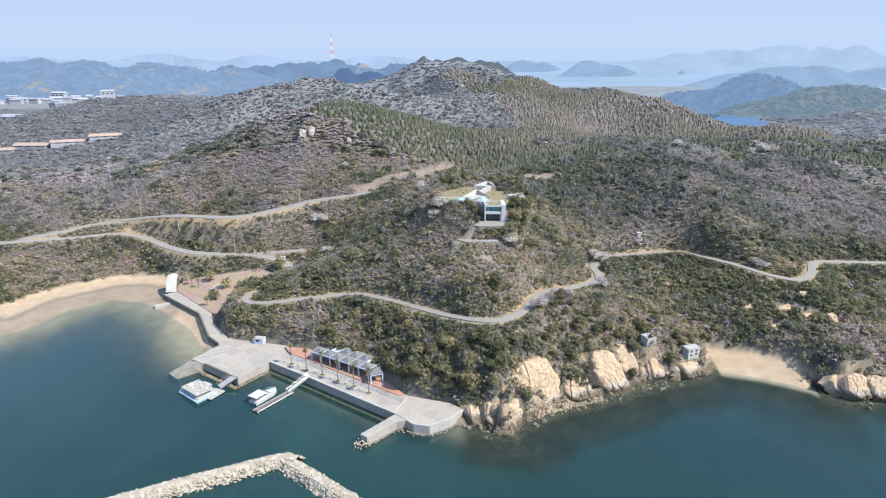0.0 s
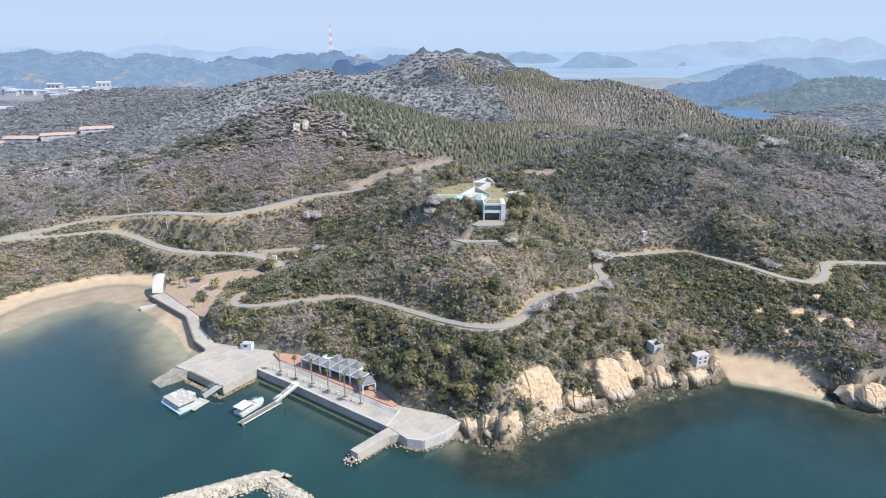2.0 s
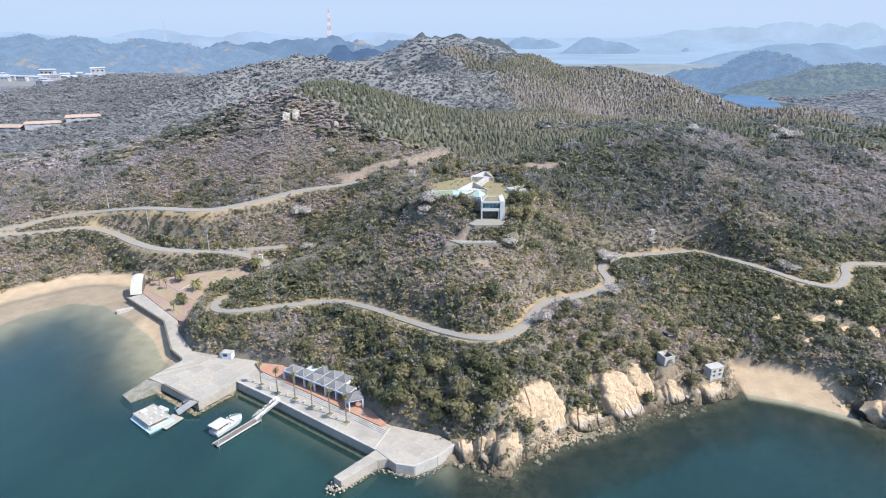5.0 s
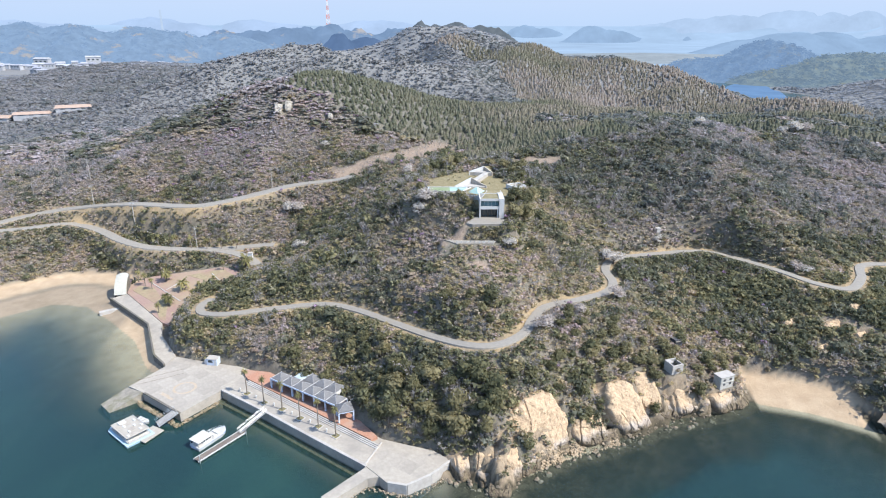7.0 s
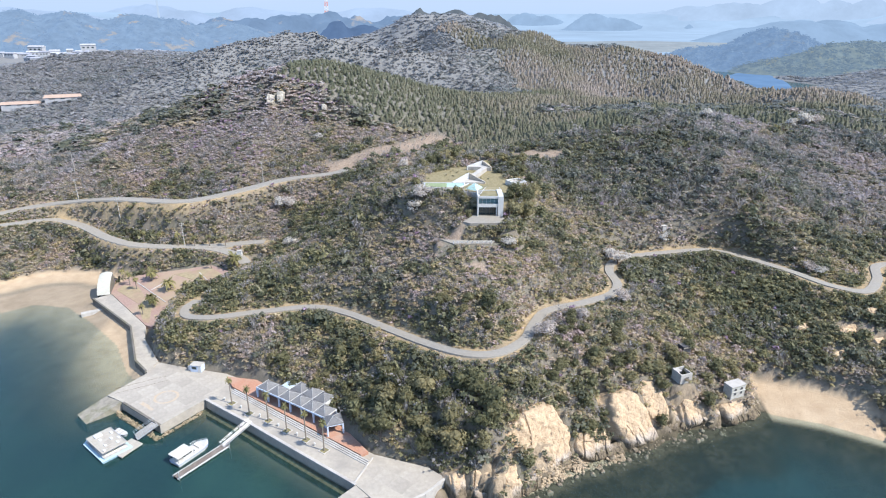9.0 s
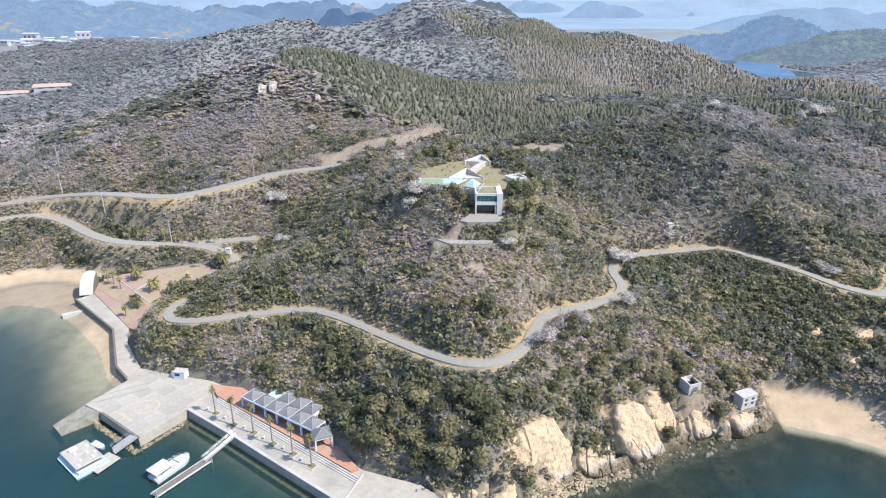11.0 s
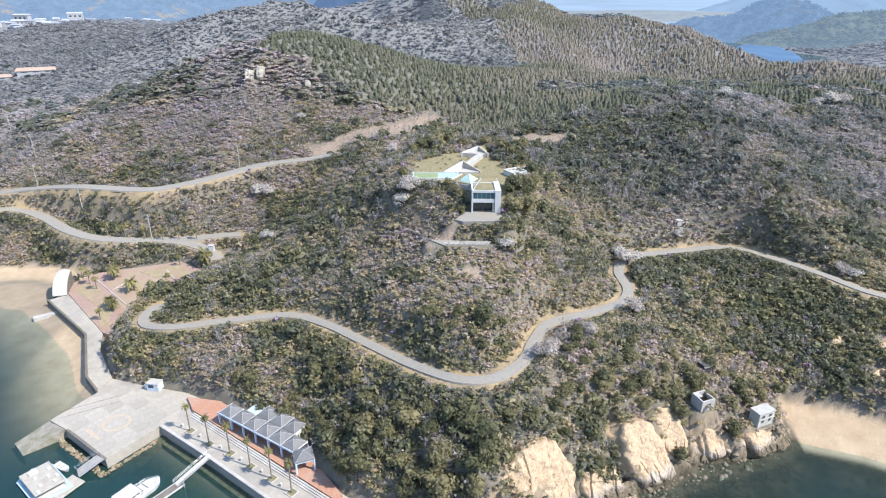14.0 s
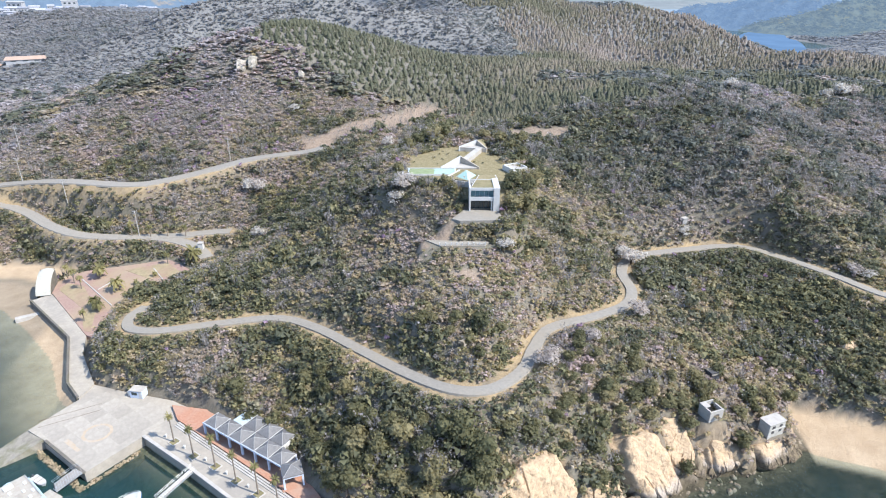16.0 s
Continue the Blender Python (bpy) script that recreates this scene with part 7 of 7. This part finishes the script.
# shrubs rooted on ledges of the cliff, and along the forecourt
x, y, rng = scatter(6, 132, 142, 184, 1.4, 18, 0.6)
z = ground_at(x, y)
ok = (z > 2.6) & (sample(ROCK, x, y) > 0.3) & (fbm(x, y, 6, 19, 2) > -0.15)
x, y, z = x[ok], y[ok], z[ok]
size = rng.uniform(0.6, 1.9, x.size)
thicket("cliff_shrubs", BUSH_LOW, x, y, z + 0.6, size * 1.2, size, np.clip(tones(x, y, rng, 95) + 0.1, 0, 1), M_LEAF, "olive shrubs rooted on ledges of the cliff")
rng = np.random.RandomState(4)
x, y = rng.uniform(11.5, 25.5, 60), rng.uniform(214.9, 216.1, 60)
size = rng.uniform(1.2, 2.3, 60)
thicket("forecourt_shrubs", BUSH, x, y, np.minimum(ground_at(x, y) - 0.2, 37.6 - 0.75 * size), size * 1.2, size, np.clip(rng.normal(0.42, 0.12, 60), 0, 1), M_LEAF, "row of olive shrubs before the forecourt")
# thin bare shrubs on the cut bank
x, y, rng = scatter(-52, 14, 300, 356, 1.9, 21, 0.6)
ok = (sample(BARE, x, y) > 0.4) & (road_gap(x, y) > 2)
x, y = x[ok], y[ok]
size = rng.uniform(0.8, 2.0, x.size)
thicket("bank_shrubs", TWIG_LOW, x, y, ground_at(x, y), size * 1.3, size, rng.rand(x.size), M_TWIG, "thin bare shrubs on the cut bank")
# round evergreen trees about the gallery garden
for k, (x, y, s) in enumerate(((27.2, 223.5, 5.4), (30.5, 226.5, 6.2), (27.6, 229.5, 5.6), (31.8, 231.5, 5.6), (28.2, 234.8, 5.0), (33.5, 237, 5.4), (36, 243, 5.0), (35, 250, 4.6), (33, 258, 4.8), (31, 265, 5.2), (28, 272, 4.8), (34, 272, 5.6),
                               (23, 279, 5.0), (15, 280, 4.6), (6, 279, 6.0), (1, 276, 5.4), (-3, 273, 5.0), (9, 283, 6.4), (3, 283, 5.6), (-4, 244, 4.0), (11.4, 228.5, 3.4), (9.8, 231.5, 3.6), (12.6, 222.6, 2.6))):
    plant(TREES[k % 7], x, y, float(ground_at(x, y)[0]) - 0.2, s, s * (0.95 if k < 14 else 1.15), k * 2.1, "garden_tree", "dark green rounded tree beside the hilltop garden", "garden trees")
x, y, rng = scatter(-4, 32, 230, 276, 2.6, 33, 0.4)
ok = (poly_distance(x, y, GARDEN) < -1) & (np.hypot((x - 14) / 7, (y - 250) / 5) > 1) & (np.abs(x - 3.6) + np.abs(y - 245.6) > 9) & ~((x > 8) & (x < 25) & (y < 243)) & ((x - 8) * 0.4 - (y - 262) * 0.1 < 6)
x, y = x[ok], y[ok]
size = rng.uniform(0.6, 1.5, x.size)
thicket("garden_shrubs", BUSH_LOW, x, y, ground_at(x, y) - 0.05, size * 1.3, size * 0.9, np.clip(rng.normal(0.4, 0.15, x.size), 0, 1), M_LEAF, "low shrubs dotted over the dry garden lawn")
# scrub on the steep bank behind the quay, the terrace and the promenade
x, y, rng = scatter(-92, 6, 146, 226, 1.25, 41)
z = ground_at(x, y)
d = np.minimum(np.minimum(poly_distance(x, y, APRON), poly_distance(x, y, BRICKS)), poly_distance(x, y, WALKWAY))
ok = (d > 0.5) & (d < 7) & (z > 1.5) & wooded(x, y, 1.5) & (poly_distance(x, y, PLAZA) > 1.5)
x, y, z, d = x[ok], y[ok], z[ok], d[ok]
size = rng.uniform(1.2, 2.6, x.size) * np.clip(0.55 + 0.15 * d, 0, 1)
bare = rng.rand(x.size) < 0.35
w = ~bare
thicket("bank_scrub", BUSH, x[w], y[w], z[w] - 0.35, size[w] * 1.3, size[w] * 1.1, np.clip(tones(x[w], y[w], rng, 91), 0, 1), M_LEAF, "dense scrub on the bank behind the quay")
w = bare
thicket("bank_twigs", TWIG, x[w], y[w], z[w] - 0.2, size[w] * 1.4, size[w] * 1.1, rng.rand(w.sum()), M_TWIG, "leafless shrubs on the bank behind the quay")


AIR = 0.5 ** EXPOSURE


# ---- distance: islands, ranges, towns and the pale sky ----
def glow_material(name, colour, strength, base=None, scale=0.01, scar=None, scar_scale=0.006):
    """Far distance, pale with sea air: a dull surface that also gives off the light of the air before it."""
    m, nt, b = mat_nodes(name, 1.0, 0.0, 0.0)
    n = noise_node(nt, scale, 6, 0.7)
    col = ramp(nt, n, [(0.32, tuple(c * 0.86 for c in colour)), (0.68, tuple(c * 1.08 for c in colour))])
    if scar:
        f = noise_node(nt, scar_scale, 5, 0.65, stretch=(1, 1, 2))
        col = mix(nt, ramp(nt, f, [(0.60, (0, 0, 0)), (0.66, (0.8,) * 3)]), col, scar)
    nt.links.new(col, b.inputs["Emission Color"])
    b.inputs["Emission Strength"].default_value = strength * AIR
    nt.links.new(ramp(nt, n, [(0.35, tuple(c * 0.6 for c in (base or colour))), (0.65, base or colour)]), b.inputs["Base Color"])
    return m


def far_hills(name, peaks, material, label, base=-8.0, rough=0.12):
    """A far range: overlapping hills with broken ridges, (x, y, height, spread along x, spread along y)."""
    px = [p[0] for p in peaks]
    py = [p[1] for p in peaks]
    sx, sy = max(p[3] for p in peaks) * 2.4, max(p[4] for p in peaks) * 2.4
    xs, ys = np.linspace(min(px) - sx, max(px) + sx, 240), np.linspace(min(py) - sy, max(py) + sy, 30)
    gx_, gy_ = np.meshgrid(xs, ys)
    z = np.full(gx_.shape, base)
    hmax = max(p[2] for p in peaks)
    wide = float(np.median([p[3] for p in peaks]))
    ux, uy = gx_ + 0.28 * wide * fbm(gx_, gy_, wide * 1.5, 311, 2), gy_ + 0.2 * wide * fbm(gx_, gy_, wide * 1.5, 312, 2)
    for x, y, h, a, b in peaks:
        r = np.hypot((ux - x) / a, (uy - y) / b)
        z = np.maximum(z, base + (h - base) * np.maximum(0, 1 - smoothstep(0.0, 2.2, r)))
    ridge = 1 - 2 * np.abs(fbm(gx_, gy_, wide * 0.8, 301, 4))
    z += (ridge - 0.4) * hmax * rough * np.clip((z - base) / (0.35 * hmax), 0, 1) + fbm(gx_, gy_, wide * 0.16, 303, 3) * hmax * 0.022 * np.clip((z - base) / 25, 0, 1)
    FAR_FIELDS[name] = (xs, ys, z)
    return tagged(sheet(name, xs, ys, z, material, {}), label, "backdrop", kind="structure")


def far_wood(name, on, count, size, material, label, seed):
    """Tree crowns over a far range, as one mass."""
    xs, ys, z = FAR_FIELDS[on]
    rng = np.random.RandomState(seed)
    x, y = rng.uniform(xs[0], xs[-1], count * 4), rng.uniform(ys[0], ys[-1], count * 4)
    i, j = np.clip(np.searchsorted(xs, x) - 1, 0, len(xs) - 2), np.clip(np.searchsorted(ys, y) - 1, 0, len(ys) - 2)
    a, b = (x - xs[i]) / (xs[1] - xs[0]), (y - ys[j]) / (ys[1] - ys[0])
    h = (z[j, i] * (1 - a) + z[j, i + 1] * a) * (1 - b) + (z[j + 1, i] * (1 - a) + z[j + 1, i + 1] * a) * b
    ok = np.where(h > 3)[0][:count]
    s = size * rng.uniform(0.6, 1.4, len(ok))
    return thicket(name, BUSH_FAR, x[ok], y[ok], h[ok] - 0.3 * s, s, s * 0.8, rng.rand(len(ok)), material, label)


FAR_FIELDS = {}
# haze sits in these emission colours, paler and bluer for farther ranges
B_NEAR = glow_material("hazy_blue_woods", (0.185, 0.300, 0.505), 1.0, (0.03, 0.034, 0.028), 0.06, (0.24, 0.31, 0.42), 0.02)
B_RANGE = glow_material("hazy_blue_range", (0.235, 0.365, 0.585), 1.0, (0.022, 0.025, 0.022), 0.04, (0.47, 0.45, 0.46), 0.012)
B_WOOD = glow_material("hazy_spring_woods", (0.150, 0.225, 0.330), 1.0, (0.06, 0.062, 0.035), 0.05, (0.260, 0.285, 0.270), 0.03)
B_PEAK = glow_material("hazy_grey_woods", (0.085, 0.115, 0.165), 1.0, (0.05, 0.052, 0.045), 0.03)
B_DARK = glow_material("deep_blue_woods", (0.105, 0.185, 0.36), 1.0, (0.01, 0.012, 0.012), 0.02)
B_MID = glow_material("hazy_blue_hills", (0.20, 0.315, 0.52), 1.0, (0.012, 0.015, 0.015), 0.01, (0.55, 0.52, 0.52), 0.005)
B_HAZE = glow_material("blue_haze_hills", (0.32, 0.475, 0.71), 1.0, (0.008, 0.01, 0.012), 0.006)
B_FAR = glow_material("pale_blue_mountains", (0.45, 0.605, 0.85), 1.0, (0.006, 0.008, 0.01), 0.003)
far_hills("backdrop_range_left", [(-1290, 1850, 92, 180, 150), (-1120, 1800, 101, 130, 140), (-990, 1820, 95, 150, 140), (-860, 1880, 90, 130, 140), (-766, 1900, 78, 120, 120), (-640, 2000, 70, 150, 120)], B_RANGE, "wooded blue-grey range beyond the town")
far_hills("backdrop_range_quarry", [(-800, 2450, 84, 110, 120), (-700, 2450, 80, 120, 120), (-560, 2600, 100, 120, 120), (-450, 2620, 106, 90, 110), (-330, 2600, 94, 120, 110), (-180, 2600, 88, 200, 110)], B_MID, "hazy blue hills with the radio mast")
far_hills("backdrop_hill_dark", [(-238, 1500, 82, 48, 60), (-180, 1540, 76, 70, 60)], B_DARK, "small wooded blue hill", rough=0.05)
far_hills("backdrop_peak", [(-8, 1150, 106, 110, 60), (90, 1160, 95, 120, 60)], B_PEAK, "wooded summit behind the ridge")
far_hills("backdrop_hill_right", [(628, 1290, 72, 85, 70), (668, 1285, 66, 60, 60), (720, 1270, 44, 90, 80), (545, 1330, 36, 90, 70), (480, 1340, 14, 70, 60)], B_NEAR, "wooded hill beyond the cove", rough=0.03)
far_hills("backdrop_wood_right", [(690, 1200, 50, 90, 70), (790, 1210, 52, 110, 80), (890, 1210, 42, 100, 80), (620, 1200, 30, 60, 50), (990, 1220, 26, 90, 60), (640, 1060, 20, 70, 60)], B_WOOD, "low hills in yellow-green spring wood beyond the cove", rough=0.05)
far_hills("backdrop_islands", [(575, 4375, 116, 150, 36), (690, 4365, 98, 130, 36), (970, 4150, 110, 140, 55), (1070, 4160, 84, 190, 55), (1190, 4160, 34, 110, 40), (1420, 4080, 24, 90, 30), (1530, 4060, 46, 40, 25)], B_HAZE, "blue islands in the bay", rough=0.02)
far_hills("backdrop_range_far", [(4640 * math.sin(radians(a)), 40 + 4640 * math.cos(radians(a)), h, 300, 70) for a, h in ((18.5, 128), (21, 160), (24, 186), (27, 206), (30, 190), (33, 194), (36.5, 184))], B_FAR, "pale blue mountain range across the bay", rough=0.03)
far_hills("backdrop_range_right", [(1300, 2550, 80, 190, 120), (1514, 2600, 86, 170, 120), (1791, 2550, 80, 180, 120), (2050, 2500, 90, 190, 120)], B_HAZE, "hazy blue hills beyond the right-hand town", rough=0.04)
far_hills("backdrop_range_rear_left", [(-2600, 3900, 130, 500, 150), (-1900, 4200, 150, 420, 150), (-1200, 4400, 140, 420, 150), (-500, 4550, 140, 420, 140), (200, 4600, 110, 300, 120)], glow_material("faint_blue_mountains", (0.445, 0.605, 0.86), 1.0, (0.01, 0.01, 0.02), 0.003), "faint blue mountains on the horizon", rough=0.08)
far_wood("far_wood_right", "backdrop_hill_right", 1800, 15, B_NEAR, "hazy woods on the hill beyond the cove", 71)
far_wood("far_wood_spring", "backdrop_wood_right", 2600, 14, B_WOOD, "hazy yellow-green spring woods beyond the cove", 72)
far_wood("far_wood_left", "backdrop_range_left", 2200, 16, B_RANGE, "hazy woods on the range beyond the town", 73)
# the open bay, pale with distance: a glowing sheet with the haze in its emission
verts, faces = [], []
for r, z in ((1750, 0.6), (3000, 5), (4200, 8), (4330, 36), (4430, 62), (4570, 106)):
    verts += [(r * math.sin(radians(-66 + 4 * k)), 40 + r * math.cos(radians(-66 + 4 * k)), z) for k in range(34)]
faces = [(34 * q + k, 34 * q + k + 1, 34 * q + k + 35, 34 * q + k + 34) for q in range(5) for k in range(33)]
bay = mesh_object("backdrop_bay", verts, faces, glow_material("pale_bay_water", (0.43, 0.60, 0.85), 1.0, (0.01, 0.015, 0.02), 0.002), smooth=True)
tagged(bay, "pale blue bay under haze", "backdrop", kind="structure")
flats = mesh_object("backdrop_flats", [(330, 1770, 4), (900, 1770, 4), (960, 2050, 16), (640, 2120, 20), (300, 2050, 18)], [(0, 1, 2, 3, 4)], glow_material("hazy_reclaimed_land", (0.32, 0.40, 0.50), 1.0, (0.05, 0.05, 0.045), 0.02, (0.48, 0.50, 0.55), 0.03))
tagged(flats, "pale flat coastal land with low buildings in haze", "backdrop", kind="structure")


# added sheet above the sea; its emission gives the cove its hazy brightness
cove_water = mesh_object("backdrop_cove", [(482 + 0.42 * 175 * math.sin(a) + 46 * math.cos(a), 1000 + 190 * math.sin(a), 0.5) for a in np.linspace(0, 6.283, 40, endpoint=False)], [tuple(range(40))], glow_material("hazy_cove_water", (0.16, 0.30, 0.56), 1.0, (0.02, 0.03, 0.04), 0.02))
tagged(cove_water, "glowing blue sheet over the water of a far cove", "backdrop", kind="structure")


def sky_ring():
    """The pale air over the horizon, all round."""
    m, nt, b = mat_nodes("horizon_air", 1.0, 0.0, 0.0)
    b.inputs["Base Color"].default_value = (0, 0, 0, 1)
    c = nt.nodes.new("ShaderNodeTexCoord")
    s = nt.nodes.new("ShaderNodeSeparateXYZ")
    nt.links.new(c.outputs["Object"], s.inputs[0])
    t = math_node(nt, "MULTIPLY", s.outputs["Z"], 1 / 700.0, True)
    soft = noise_node(nt, 0.0012, 4, 0.6, stretch=(1, 1, 3))
    t = math_node(nt, "ADD", t, math_node(nt, "MULTIPLY", math_node(nt, "SUBTRACT", soft, 0.5), 0.12), True)
    nt.links.new(ramp(nt, t, [(0.0, (0.46, 0.62, 0.87)), (0.14, (0.49, 0.645, 0.89)), (0.4, (0.53, 0.665, 0.90)), (1.0, (0.47, 0.62, 0.90))]), b.inputs["Emission Color"])
    b.inputs["Emission Strength"].default_value = 1.06 * AIR
    verts, faces, n = [], [], 96
    for k in range(n):
        a = 6.283185 * k / n
        for z in (-60, 900):
            verts.append((4790 * math.sin(a), 40 + 4790 * math.cos(a), z))
        j = (k + 1) % n
        faces.append((2 * k, 2 * j, 2 * j + 1, 2 * k + 1))
    return tagged(mesh_object("backdrop_sky", verts, faces, m), "pale blue hazy air over the horizon", "backdrop", kind="structure")


sky_ring()


# radio mast and far chimney
mast = thing("radio_mast", at(-450.7, 2600, 96), "tall red and white lattice radio mast on a far hill", "tower")
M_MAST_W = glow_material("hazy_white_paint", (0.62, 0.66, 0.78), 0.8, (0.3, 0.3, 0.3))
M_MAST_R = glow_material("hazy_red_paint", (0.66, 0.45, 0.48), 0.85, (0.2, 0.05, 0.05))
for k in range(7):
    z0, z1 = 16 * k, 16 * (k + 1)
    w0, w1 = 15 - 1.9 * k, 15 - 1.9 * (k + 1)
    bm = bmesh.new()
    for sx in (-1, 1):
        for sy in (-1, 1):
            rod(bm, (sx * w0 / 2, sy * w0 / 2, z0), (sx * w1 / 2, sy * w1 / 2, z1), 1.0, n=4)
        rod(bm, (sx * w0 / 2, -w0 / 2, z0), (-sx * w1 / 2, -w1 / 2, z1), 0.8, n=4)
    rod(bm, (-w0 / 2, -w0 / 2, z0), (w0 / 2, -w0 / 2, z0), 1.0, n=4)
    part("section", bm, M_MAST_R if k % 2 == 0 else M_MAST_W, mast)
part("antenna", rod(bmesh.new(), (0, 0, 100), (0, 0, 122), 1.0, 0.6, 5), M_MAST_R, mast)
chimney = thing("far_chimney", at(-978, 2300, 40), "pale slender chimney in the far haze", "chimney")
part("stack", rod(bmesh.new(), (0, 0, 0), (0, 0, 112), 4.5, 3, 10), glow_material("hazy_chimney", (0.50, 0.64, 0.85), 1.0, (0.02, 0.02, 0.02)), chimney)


# towns in the valleys
M_TOWN = surface("town_walls", (0.27, 0.28, 0.30), (0.39, 0.39, 0.40), 0.3)
M_TOWN_ROOF = surface("town_roofs", (0.22, 0.23, 0.27), (0.36, 0.37, 0.41), 0.3, vary=0.4)


def town(name, spots, label, roof):
    """Small far houses: a body and a pitched roof each."""
    base = None
    for k, (x, y, z, w, d, h) in enumerate(spots):
        ob = thing(name, at(x, y, z, 0.5 * math.sin(k * 7.3)), label, "house", "houses of the far town")
        part("body", box(bmesh.new(), 0, 0, -4, w, d, h + 4), M_TOWN, ob)
        bm = bmesh.new()
        v = [bm.verts.new(c) for c in ((-w * 0.54, -d * 0.56, h), (w * 0.54, -d * 0.56, h), (w * 0.54, d * 0.56, h), (-w * 0.54, d * 0.56, h), (-w * 0.5, 0, h + d * 0.22), (w * 0.5, 0, h + d * 0.22))]
        for f in ((0, 1, 5, 4), (2, 3, 4, 5), (0, 4, 3), (1, 2, 5), (3, 2, 1, 0)):
            bm.faces.new([v[i] for i in f])
        part("roof", bm, roof, ob)
        for q in range(3):
            part("window", box(bmesh.new(), -w * 0.3 + w * 0.3 * q, -d / 2 - 0.05, h * 0.45, w * 0.14, 0.1, h * 0.25), M_GLASS_DARK, ob)


rng = np.random.RandomState(12)
spots = []
for k in range(46):
    x, y = rng.uniform(-1050, -620), rng.uniform(1230, 1560)
    spots.append((x, y, max(float(ground_at(x, y)[0]), 6) + 3, rng.uniform(12, 24), rng.uniform(9, 14), rng.uniform(5, 10)))
town("town_house", spots, "small white house of the far valley town", M_TOWN_ROOF)
spots = [(-905, 1480, 14, 32, 14, 13), (-800, 1500, 18, 30, 14, 12), (-860, 1470, 10, 20, 12, 9)]
town("apartment_block", spots, "pale apartment block above the far town", M_TOWN)
spots = []
for k in range(26):
    x, y = rng.uniform(900, 1200), rng.uniform(1350, 1650)
    spots.append((x, y, 4, rng.uniform(12, 22), rng.uniform(9, 13), rng.uniform(5, 8)))
town("town_house", spots, "small white house of the far valley town", M_TOWN_ROOF)
spots = [(-340, 508, 0, 26, 9, 1.6), (-314, 514, 0, 24, 8, 1.4), (-288, 526, 0, 24, 9, 1.8), (-362, 502, 0, 20, 8, 1.4)]
town("hillside_house", [(x, y, float(ground_at(x, y)[0]) + 1.2, w, d, h) for x, y, z, w, d, h in spots], "long low house with a faded orange tiled roof", M_TILE_ORANGE)
spots = [(-482, 700, 0, 26, 12, 8), (-510, 690, 0, 16, 10, 6)]
town("valley_house", [(x, y, float(ground_at(x, y)[0]) + 3, w, d, h) for x, y, z, w, d, h in spots], "white house in the valley", M_TOWN_ROOF)
